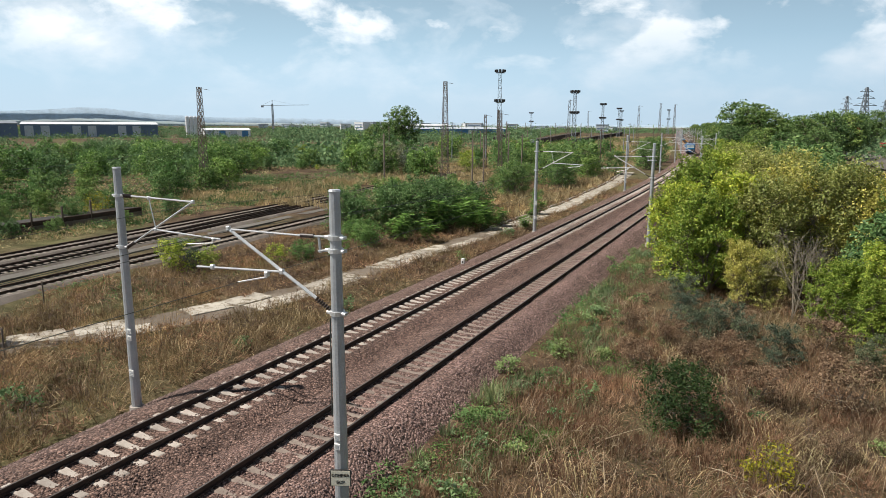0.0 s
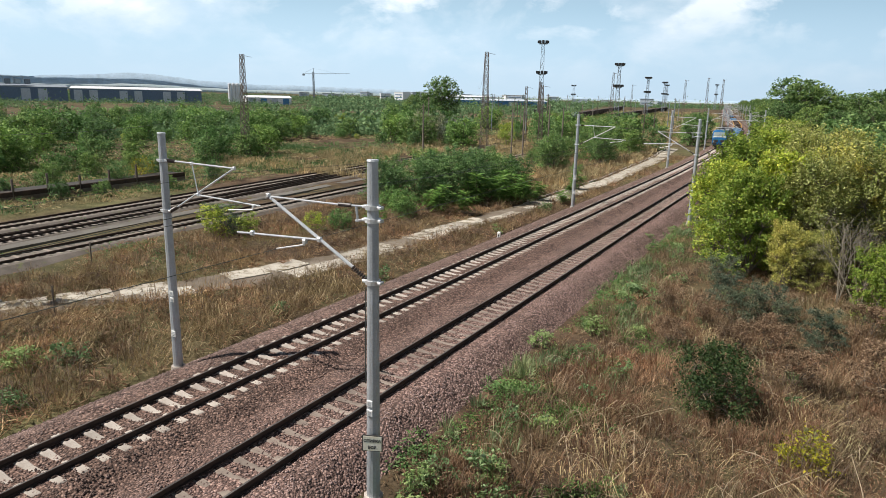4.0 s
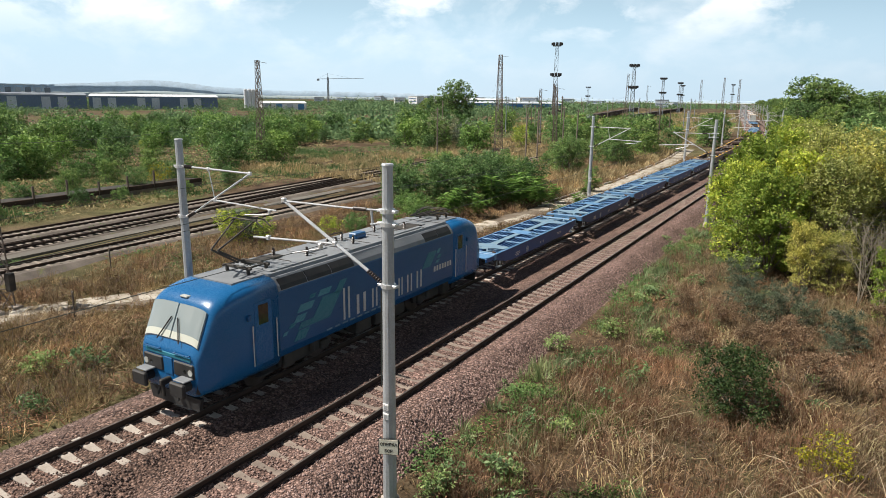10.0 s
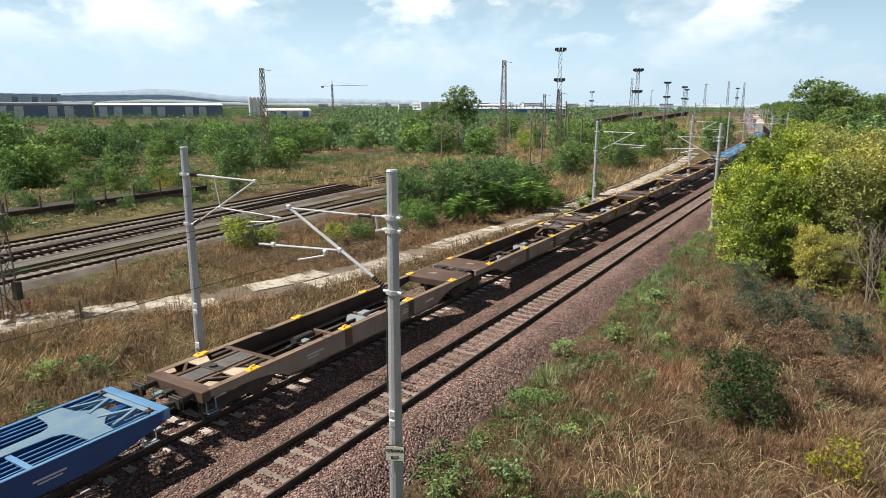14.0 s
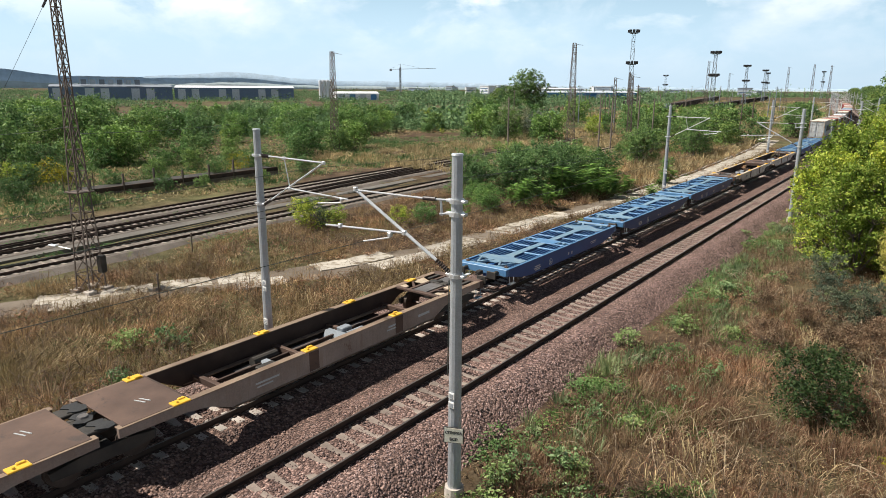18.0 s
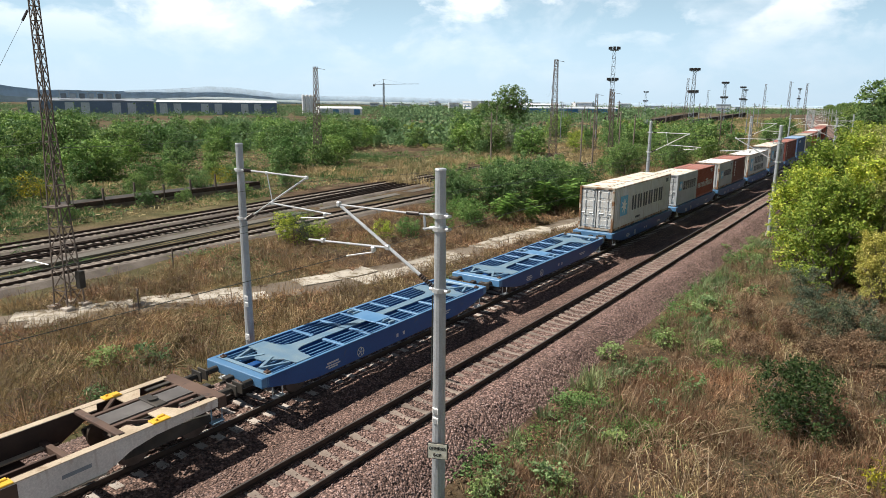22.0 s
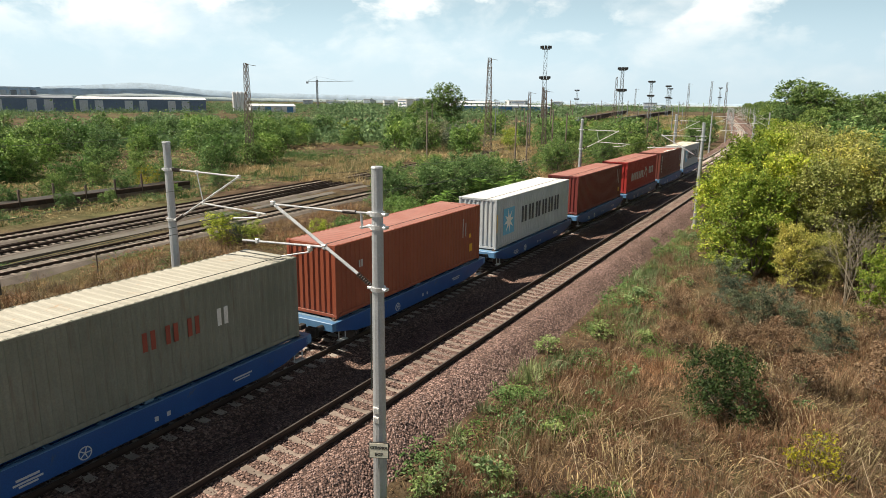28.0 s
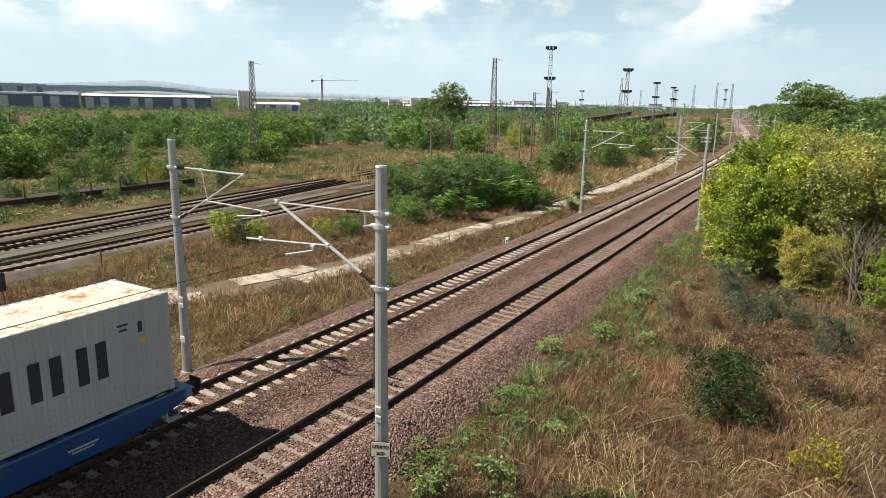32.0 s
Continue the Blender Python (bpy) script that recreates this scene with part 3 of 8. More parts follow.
# ---- ground, ballast, rails ----
def axis_steps(lo, hi, fine_lo, fine_hi, step):
    a = list(np.arange(fine_lo, fine_hi + step / 2, step))
    d, k = [], step
    x = fine_hi
    while x < hi:
        k *= 1.22
        x = min(x + k, hi)
        d.append(x)
    e, k, x = [], step, fine_lo
    while x > lo:
        k *= 1.22
        x = max(x - k, lo)
        e.append(x)
    return np.array(e[::-1] + a + d)


def build_ground():
    xs, ys = axis_steps(-4200, 3200, -62, 16, 0.8), axis_steps(-900, 4700, -4, 96, 0.8)
    vs = [(x, y, ground_z(x, y)) for y in ys for x in xs]
    n = len(xs)
    i, j = np.meshgrid(np.arange(n - 1), np.arange(len(ys) - 1))
    a = (j * n + i).ravel()
    me = array_mesh("ground", np.array(vs), np.stack([a, a + 1, a + n + 1, a + n], 1), M["ground"])
    me.shade_smooth()
    structure("ground", me, "dry brown and green grassy ground beside the tracks", "ground")


def strip(name, profile, y0, y1, step, mat, label, wobble=0.0, category=""):
    """A long body with the cross profile (x, z) along the line of the tracks."""
    ys, vs = [], []
    y = y0
    while y < y1:
        ys.append(y)
        y += step if y0 + 1 < y < 130 and y > -10 else step * 6
    ys.append(y1)
    for y in ys:
        for k, (x, z) in enumerate(profile):
            inner = 0 < k < len(profile) - 1
            vs.append((drift(y) + x + wobble * smooth_noise(x, y, 1.3, 5.0), y, z + (wobble * 0.35 * smooth_noise(x, y, 1.1, 9.0) if inner else 0)))
    n = len(profile)
    i, j = np.meshgrid(np.arange(n - 1), np.arange(len(ys) - 1))
    a = (j * n + i).ravel()
    return structure(name, array_mesh(name, np.array(vs), np.stack([a, a + 1, a + n + 1, a + n], 1), mat), label, category)


BED = [(-20.6, -1.05), (-19.9, -0.72), (-19.0, -0.36), (-18.3, -0.19), (-17.62, -0.18), (-17.3, -0.25), (-16.85, -0.24), (-16.55, -0.205), (-16.1, -0.195), (-15.78, -0.2), (-15.2, -0.2), (-14.9, -0.34),
       (-14.4, -0.48), (-13.85, -0.33), (-13.2, -0.185), (-12.86, -0.21), (-12.6, -0.262), (-12.06, -0.272), (-11.5, -0.262), (-11.26, -0.21), (-10.9, -0.185), (-10.35, -0.2), (-9.9, -0.54), (-9.4, -0.94), (-9.0, -1.08)]


def bed_z(x):
    for (a, za), (b, zb) in zip(BED, BED[1:]):
        if a <= x <= b:
            return za + (zb - za) * (x - a) / (b - a)
    return -1.2


def rail_line(name, off, y0, y1, z=0.0, line=True, lead=0.0):
    """One rail with foot, web and head; its bright running band is a part of it."""
    prof = [(-0.07, -0.172), (0.07, -0.172), (0.07, -0.155), (0.016, -0.135), (0.012, -0.05), (0.036, -0.038), (0.036, -0.004), (0.028, 0), (-0.028, 0), (-0.036, -0.004), (-0.036, -0.038), (-0.012, -0.05), (-0.016, -0.135), (-0.07, -0.155)]
    ys = [y0]
    while ys[-1] < y1:
        ys.append(min(ys[-1] + (6.0 if line else 12.0), y1))
    at = (lambda y: drift(y)) if line else (lambda y: lead * (y - y0))
    g = Geo().loft([[(at(y) + off + a, y, z + b) for a, b in prof] for y in ys])
    ob = structure(name, g.mesh(name, M["rail_side"]), "rusty brown steel rail with a worn bright head", "rail")
    h = Geo().loft([[(at(y) + off + a, y, z + b) for a, b in ((-0.027, 0.0005), (0.027, 0.0005), (0.024, 0.003), (-0.024, 0.003))] for y in ys])
    part("running_band", h, M["rail_top"] if line else M["rail_side"], ob, "polished running band")
    return ob


def build_line():
    strip("track_bed", BED, -560.0, 1250.0, 0.5, M["ballast"], "pinkish grey crushed stone ballast of the two tracks", 0.1, "track bed")
    for k, x in enumerate((LEFT_X, RIGHT_X)):
        for s in (-0.7535, 0.7535):
            rail_line("rail", x + s, -560.0, 1250.0)


def sleeper_geo():
    """A concrete sleeper, 2.6 m long, with raised seats and a lower waist."""
    out = [(-1.3, 0.0), (-1.22, 0.055), (-0.95, 0.06), (-0.55, 0.06), (-0.2, 0.02), (0.2, 0.02), (0.55, 0.06), (0.95, 0.06), (1.22, 0.055), (1.3, 0.0)]
    rows = []
    for x, z in out:
        w = 0.14 if abs(x) > 0.4 else 0.115
        rows.append([(x, -w, -0.16), (x, -w, z - 0.03), (x, -w + 0.03, z), (x, w - 0.03, z), (x, w, z - 0.03), (x, w, -0.16)])
    return Geo().loft(rows)


def build_ties():
    """Sleepers of both tracks: the nearest as pieces, the far ones as one body."""
    me = sleeper_geo().mesh("sleeper", M["sleeper"])
    dull = sleeper_geo().mesh("dull_sleeper", M["dull_sleeper"])
    bed = bpy.data.objects["track_bed"]
    clips = Geo()
    for s in (-0.7535, 0.7535):
        for d in (-0.11, 0.11):
            clips.box((s + d, 0, 0.075), (0.1, 0.12, 0.045), 0.012)
    clip = clips.mesh("rail_fastening", M["rail_side"])
    rng = random.Random(4)
    base = sleeper_geo()
    for x, lift in ((LEFT_X, -0.235), (RIGHT_X, -0.282)):
        near = me if x == LEFT_X else dull
        far = Geo()
        y = 2.0
        while y < 620:
            m = Matrix.Translation((drift(y) + x + rng.uniform(-0.02, 0.02), y, lift)) @ pose(0, 0, 0, 0, 0, rng.uniform(-0.6, 0.6) + math.degrees(math.atan(-heading(y))))
            if y < 92:
                ob = part("sleeper", near, None, bed, m=m)
                if y < 28:
                    part("rail_fastening", clip, None, ob)
            else:
                far.add(base.v, base.f, m)
            y += 0.625
        part("far_sleepers", far, near.materials[0], bed)["kind"] = "stuff"


def build_stones():
    """Loose ballast stones lying proud of the bed, in one body."""
    rng = np.random.default_rng(3)
    n = 52000
    y = 3 + 85 * rng.random(n) ** 1.7
    x = -20.4 + 11.6 * rng.random(n)
    z = np.interp(x, [p[0] for p in BED], [p[1] for p in BED])
    for c in (LEFT_X, RIGHT_X):
        hit = (np.abs(np.abs(x - c) - 0.7535) < 0.1)
        z[hit] -= 0.3
    z += 0.012
    r = rng.uniform(0.018, 0.046, n)
    base = np.array([(1, 0, 0), (0, 1, 0), (-1, 0, 0), (0, -1, 0), (0.1, 0.1, 0.8), (0, 0, -0.8)])
    tri = np.array([(0, 1, 4), (1, 2, 4), (2, 3, 4), (3, 0, 4), (1, 0, 5), (2, 1, 5), (3, 2, 5), (0, 3, 5)])
    a = rng.random(n) * 6.28
    jit = base[None] * (0.7 + 0.6 * rng.random((n, 6, 1))) * r[:, None, None]
    ca, sa = np.cos(a)[:, None], np.sin(a)[:, None]
    v = np.stack([jit[..., 0] * ca - jit[..., 1] * sa + x[:, None], jit[..., 0] * sa + jit[..., 1] * ca + y[:, None], jit[..., 2] + z[:, None]], -1).reshape(-1, 3)
    f = (tri[None] + 6 * np.arange(n)[:, None, None]).reshape(-1, 3)
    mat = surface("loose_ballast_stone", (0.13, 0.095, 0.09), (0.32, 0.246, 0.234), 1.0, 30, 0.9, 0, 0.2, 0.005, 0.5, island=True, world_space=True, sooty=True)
    structure("loose_stones", array_mesh("loose_stones", v, f, mat), "loose pinkish grey ballast stones", "stones", "stuff")


def build_yard():
    """Old sidings on the far side of the path."""
    rng = random.Random(8)
    tie = Geo().box((0, 0, 0), (2.5, 0.24, 0.14), 0.02).mesh("sleeper", M["old_sleeper"])
    lanes = ((-39.9, -0.057, -10, 190), (-44.5, -0.10, -10, 118), (-48.9, -0.085, -10, 160), (-44.5, -0.13, 0, 78))
    for x0, lead, y0, y1 in lanes:
        z = -0.55
        bed = Geo()
        for k in range(20):
            ya, yb = y0 + (y1 - y0) * k / 20, y0 + (y1 - y0) * (k + 1) / 20
            xa, xb = x0 + lead * (ya - y0), x0 + lead * (yb - y0)
            bed.add([(xa - 2.3, ya, -1.15), (xa - 1.5, ya, z - 0.17), (xa + 1.5, ya, z - 0.17), (xa + 2.3, ya, -1.15), (xb - 2.3, yb, -1.15), (xb - 1.5, yb, z - 0.17), (xb + 1.5, yb, z - 0.17), (xb + 2.3, yb, -1.15)],
                    [(0, 1, 5, 4), (1, 2, 6, 5), (2, 3, 7, 6)])
        ob = structure("siding_bed", bed.mesh("siding_bed", M["siding"]), "dirty grey ballast of an old siding", "track bed")
        for s in (-0.7535, 0.7535):
            rail_line("siding_rail", x0 + s, y0, y1, z, False, lead)
        y = y0 + 0.3
        joined = Geo()
        while y < y1 - 0.5:
            m = Matrix.Translation((x0 + lead * (y - y0), y, z - 0.215)) @ pose(0, 0, 0, 0, 0, rng.uniform(-1.5, 1.5))
            if 14 < y < 46:
                part("sleeper", tie, None, ob, m=m)
            else:
                joined.box((0, 0, 0), (2.5, 0.24, 0.14), 0, m)
            y += 0.66
        part("far_sleepers", joined, M["old_sleeper"], ob)["kind"] = "stuff"


PATH_X, PATH_Y = [-36.0, -31.2, -28.4, -26.6, -25.3, -24.2, -23.4, -23.0, -24.6, -28.0], [10.0, 18.0, 23.0, 28.0, 37.5, 51.4, 68, 86, 120, 155]


def path_x(y):
    return float(np.interp(y, PATH_Y, PATH_X))


def build_path():
    """Broken concrete slabs of an old service path."""
    rng = random.Random(12)
    road = tagged(new("service_path"), "broken pale concrete slab path with weeds in the joints", "path", kind="structure")
    ys = np.arange(6.0, 154.0, 0.6)
    vs = []
    for y in ys:
        for k, d in enumerate((-1.0, -0.5, 0.0, 0.5, 1.0)):
            x = path_x(y) + d * (2.3 if y < 40 else 1.7) * (1 + 0.45 * smooth_noise(d * 9, y, 0.35, 81.0))
            vs.append((x, y, ground_z(x, y) + (0.035 if abs(d) < 1 else -0.06)))
    i, j = np.meshgrid(np.arange(4), np.arange(len(ys) - 1))
    a = (j * 5 + i).ravel()
    dirt = array_mesh("dirt_track", np.array(vs), np.stack([a, a + 1, a + 6, a + 5], 1), M["dirt"])
    dirt.shade_smooth()
    structure("dirt_track", dirt, "pale trodden dirt under the broken slabs", "dirt track")
    y = 14.0
    while y < 152:
        x, dx = path_x(y), path_x(y + 1) - path_x(y)
        near = y < 62
        d = 2.6 if near else 4.5
        for side in (-0.5, 0.5) if near else (0.0,):
            if rng.random() < (0.26 if near else 0.0):
                continue
            w = (1.75 if y < 34 else 1.15) if near else 2.3
            n = 12
            ring = []
            for k in range(n):
                a = math.tau * (k + 0.5) / n
                cx, cy = math.cos(a), math.sin(a)
                e = max(abs(cx), abs(cy))
                ring.append((cx / e * w / 2 * rng.uniform(0.9, 1.0), cy / e * d / 2 * rng.uniform(0.95, 1.0)))
            g = Geo().extrude(ring, -0.12, 0.0, "z")
            px = x + side * w
            part("slab", g, M["concrete"], road, m=Matrix.Translation((px, y, ground_z(px, y) + 0.07)) @ pose(0, 0, 0, rng.uniform(-0.8, 0.8), rng.uniform(-0.8, 0.8), math.degrees(-math.atan(dx)) + rng.uniform(-2, 2)))
        if not near:
            for k in range(2):
                part("kerb", Geo().box((0, 0, 0), (0.16, 2.1, 0.2), 0.02), M["sleeper"], road, m=Matrix.Translation((x - 1.45, y - 1.1 + 2.2 * k, ground_z(x, y) + 0.12)) @ pose(0, 0, 0, 0, 0, math.degrees(-math.atan(dx))))
        y += d * 0.97
    pave = Geo()
    for k in range(24):
        ya, yb = -6 + k * 3.2, -6 + (k + 1) * 3.2
        xa, xb = -42.9 - 0.075 * (ya + 10), -42.9 - 0.075 * (yb + 10)
        pave.add([(xa - 0.6, ya, -0.78), (xa + 0.6, ya, -0.78), (xb + 0.6, yb, -0.78), (xb - 0.6, yb, -0.78), (xa - 0.6, ya, -1.2), (xa + 0.6, ya, -1.2), (xb + 0.6, yb, -1.2), (xb - 0.6, yb, -1.2)], [(0, 1, 2, 3), (0, 3, 7, 4), (1, 5, 6, 2)])
    structure("siding_walkway", pave.mesh("siding_walkway", M["asphalt"]), "grey paved strip between the old sidings", "pavement")


build_ground()
build_line()
build_yard()
build_path()

# ---- the train ----
def wheelset(parent, y, r=0.46):
    g = Geo()
    for s in (-0.7535, 0.7535):
        g.tube((s - 0.065, y, r), (s + 0.065, y, r), r, None, 20)
        i = -1 if s > 0 else 1
        g.tube((s + i * 0.065, y, r), (s + i * 0.1, y, r), r + 0.03, None, 20)
    g.tube((-1.05, y, r), (1.05, y, r), 0.08, None, 10)
    return part("wheelset", g, M["wheel"], parent)


def buffers(parent, y, way):
    for s in (-0.87, 0.87):
        g = Geo().tube((s, y, 1.02), (s, y + way * 0.34, 1.02), 0.11, None, 12)
        g.tube((s, y + way * 0.34, 1.02), (s, y + way * 0.5, 1.02), 0.08, None, 12)
        g.box((s, y + way * 0.52, 1.02), (0.5, 0.05, 0.36), 0.02)
        part("buffer", g, M["dark_metal"], parent)
    g = Geo().tube((0, y, 0.95), (0, y + way * 0.5, 0.9), 0.05, None, 8).box((0, y + way * 0.2, 0.95), (0.24, 0.3, 0.2), 0.02)
    part("coupling", g, M["dark_metal"], parent)


DECK = 13.2


def blue_wagon():
    """Skeletal blue container wagon, its front at y = 0."""
    w = thing("container_wagon", "blue skeletal container flat wagon with scuffed deck plates", "freight wagon", "blue wagons of the train")
    L, hw, top = DECK, 1.38, 1.2
    for s in (-1, 1):
        out = [(0.25, top), (L - 0.25, top), (L - 0.25, top - 0.32), (L - 1.5, top - 0.62), (L - 2.4, top - 0.72), (2.4, top - 0.72), (1.5, top - 0.62), (0.25, top - 0.32)]
        g = Geo().extrude(out, s * hw, s * (hw - 0.09), "x")
        sill = part("side_sill", g, M["wagon_blue"], w)
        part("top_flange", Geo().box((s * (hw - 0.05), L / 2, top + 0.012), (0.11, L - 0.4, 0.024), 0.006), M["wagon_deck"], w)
        x = s * (hw + 0.004)
        for y0, z0, a, b in ((3.1, 0.8, 0.55, 0.06), (3.1, 0.7, 0.7, 0.05), (3.1, 0.62, 0.45, 0.05), (9.8, 0.86, 0.8, 0.05), (9.8, 0.77, 0.6, 0.04), (6.6, 0.74, 0.12, 0.14), (7.0, 0.74, 0.12, 0.14)):
            part("stencil", Geo().box((x, y0, z0), (0.006, a, b)), M["lettering"], sill, "plain pale stencil bar")
        ring = Geo()
        for k in range(16):
            a0, a1 = math.tau * k / 16, math.tau * (k + 1) / 16
            ring.tube((x, 4.5 + 0.17 * math.cos(a0), 0.72 + 0.17 * math.sin(a0)), (x, 4.5 + 0.17 * math.cos(a1), 0.72 + 0.17 * math.sin(a1)), 0.016, None, 5)
        for a in (math.tau * k / 5 for k in range(5)):
            ring.tube((x, 4.5, 0.72), (x, 4.5 + 0.16 * math.cos(a), 0.72 + 0.16 * math.sin(a)), 0.016, None, 5)
        part("brake_handwheel", ring, M["lettering"], w, "round brake handwheel")
        for yy in (0.7, L - 0.7):
            step = Geo().tube((s * 1.3, yy - 0.2, 0.9), (s * 1.3, yy - 0.2, 0.42), 0.02, None, 6).tube((s * 1.3, yy + 0.2, 0.9), (s * 1.3, yy + 0.2, 0.42), 0.02, None, 6).box((s * 1.3, yy, 0.42), (0.2, 0.46, 0.03))
            part("shunter_step", step, M["lettering"], w)
    for y in (0.2, L - 0.2):
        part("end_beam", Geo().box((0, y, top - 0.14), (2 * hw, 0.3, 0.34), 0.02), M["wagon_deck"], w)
        part("end_strip", Geo().box((0, y + (0.27 if y < 5 else -0.27), top + 0.006), (2 * hw - 0.2, 0.16, 0.03), 0.006), M["wagon_pad"], w, "scuffed pale end strip")
    part("centre_sill", Geo().box((0, L / 2, top - 0.3), (0.3, L - 0.7, 0.5), 0.02), M["wagon_blue"], w)
    e = hw - 0.16
    half = [(e, 1.62), (e, 2.28), (0.62, 2.34), (0.36, 2.44), (0.23, 2.7), (0.19, 3.6), (0.19, L / 2)]
    edge = [(0.2, 1.05), (0.42, 1.35), (0.7, 1.56)] + half
    edge += [(x, L - y) for x, y in edge[-2::-1]]
    part("spine_plate", Geo().extrude(edge + [(-x, y) for x, y in edge[::-1]], top - 0.012, top + 0.02, "z"), M["wagon_pad"], w, "scuffed pale spine plate flared over the bogies")
    for y in (3.75, 5.15, 8.05, 9.45):
        for s in (-1, 1):
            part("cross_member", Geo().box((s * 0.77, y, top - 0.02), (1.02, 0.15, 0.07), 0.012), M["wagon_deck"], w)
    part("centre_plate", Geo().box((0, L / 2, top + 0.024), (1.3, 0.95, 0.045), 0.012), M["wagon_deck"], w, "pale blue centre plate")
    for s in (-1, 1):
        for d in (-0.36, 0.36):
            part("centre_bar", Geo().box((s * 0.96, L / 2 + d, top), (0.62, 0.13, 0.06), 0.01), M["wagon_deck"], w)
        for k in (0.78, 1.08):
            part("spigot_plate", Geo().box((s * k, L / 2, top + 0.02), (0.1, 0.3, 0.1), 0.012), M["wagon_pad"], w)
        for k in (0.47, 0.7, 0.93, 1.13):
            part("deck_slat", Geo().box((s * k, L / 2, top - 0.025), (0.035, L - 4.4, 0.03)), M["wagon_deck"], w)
            # deep webs added under the slats to cut sun through the deck
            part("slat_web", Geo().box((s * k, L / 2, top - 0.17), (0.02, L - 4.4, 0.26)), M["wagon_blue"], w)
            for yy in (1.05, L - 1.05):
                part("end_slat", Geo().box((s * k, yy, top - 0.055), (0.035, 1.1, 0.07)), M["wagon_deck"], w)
        for y in (0.85, L - 0.85):
            f = 1 if y < 5 else -1
            part("corner_brace", Geo().bar((s * 0.2, y + f * 0.6, top), (s * 0.62, y - f * 0.25, top), 0.1), M["wagon_pad"], w)
            part("corner_brace", Geo().bar((s * 0.62, y - f * 0.25, top), (s * 0.98, y + f * 0.65, top), 0.08), M["wagon_pad"], w)
            part("corner_spigot", Geo().box((s * 1.1, 0.5 if y < 5 else L - 0.5, top + 0.045), (0.18, 0.17, 0.06), 0.01).tube((s * 1.1, 0.5 if y < 5 else L - 0.5, top + 0.07), (s * 1.1, 0.5 if y < 5 else L - 0.5, top + 0.13), 0.045, 0.025, 8), M["wagon_rust"], w)
    for y in (1.9, L - 1.9):
        wheelset(w, y)
        g = Geo()
        for s in (-1, 1):
            g.box((s * 1.05, y, 0.5), (0.16, 0.34, 0.3), 0.03).box((s * 1.05, y, 0.68), (0.1, 1.1, 0.09), 0.02)
        part("axle_box_and_springs", g, M["dark_metal"], w)
    g = Geo().tube((-0.55, 5.4, 0.55), (-0.55, 6.4, 0.55), 0.17, None, 12).box((0.5, 7.9, 0.55), (0.4, 0.5, 0.3), 0.03).tube((0, 2.6, 0.45), (0, L - 2.6, 0.45), 0.03, None, 6)
    part("brake_gear", g, M["dark_metal"], w)
    buffers(w, 0.05, -1)
    buffers(w, L - 0.05, 1)
    return w


def end_platform(w, y, way, deep):
    """Notched brake platform that lengthens one end of a blue wagon."""
    for s in (-1, 1):
        flank = part("platform_flank", Geo().extrude([(s * 1.38, y), (s * 0.42, y), (s * 0.42, y + way * deep * 0.35), (s * 0.62, y + way * deep * 0.45), (s * 0.62, y + way * deep), (s * 1.3, y + way * deep), (s * 1.38, y + way * deep * 0.8)], 1.16, 1.205, "z"), M["wagon_deck"], w, "pale blue platform flank")
        part("flank_edge", Geo().box((s * 1.34, y + way * deep / 2, 1.06), (0.08, deep, 0.2), 0.01), M["wagon_blue"], flank)
    part("platform_step", Geo().box((0, y + way * deep * 0.25, 1.0), (0.8, deep * 0.5, 0.05), 0.01), M["dark_metal"], w, "dark step grating")
    part("brake_hose", Geo().tube((0.3, y + way * 0.3, 0.95), (0.34, y + way * 0.5, 0.55), 0.03, None, 7).tube((0.34, y + way * 0.5, 0.55), (0.2, y + way * 0.75, 0.6), 0.03, None, 7), M["black"], w)


RUST_L = 33.7


def bogie(parent, y):
    g = Geo()
    for s in (-1, 1):
        out = [(y - 1.35, 0.62), (y - 0.6, 0.72), (y + 0.6, 0.72), (y + 1.35, 0.62), (y + 1.3, 0.4), (y + 0.5, 0.36), (y - 0.5, 0.36), (y - 1.3, 0.4)]
        g.extrude(out, s * 0.95, s * 1.07, "x")
    g.box((0, y, 0.6), (2.0, 0.5, 0.22), 0.03)
    b = part("bogie", g, M["dark_metal"], parent)
    for d in (-0.9, 0.9):
        wheelset(b, y + d)
    return b


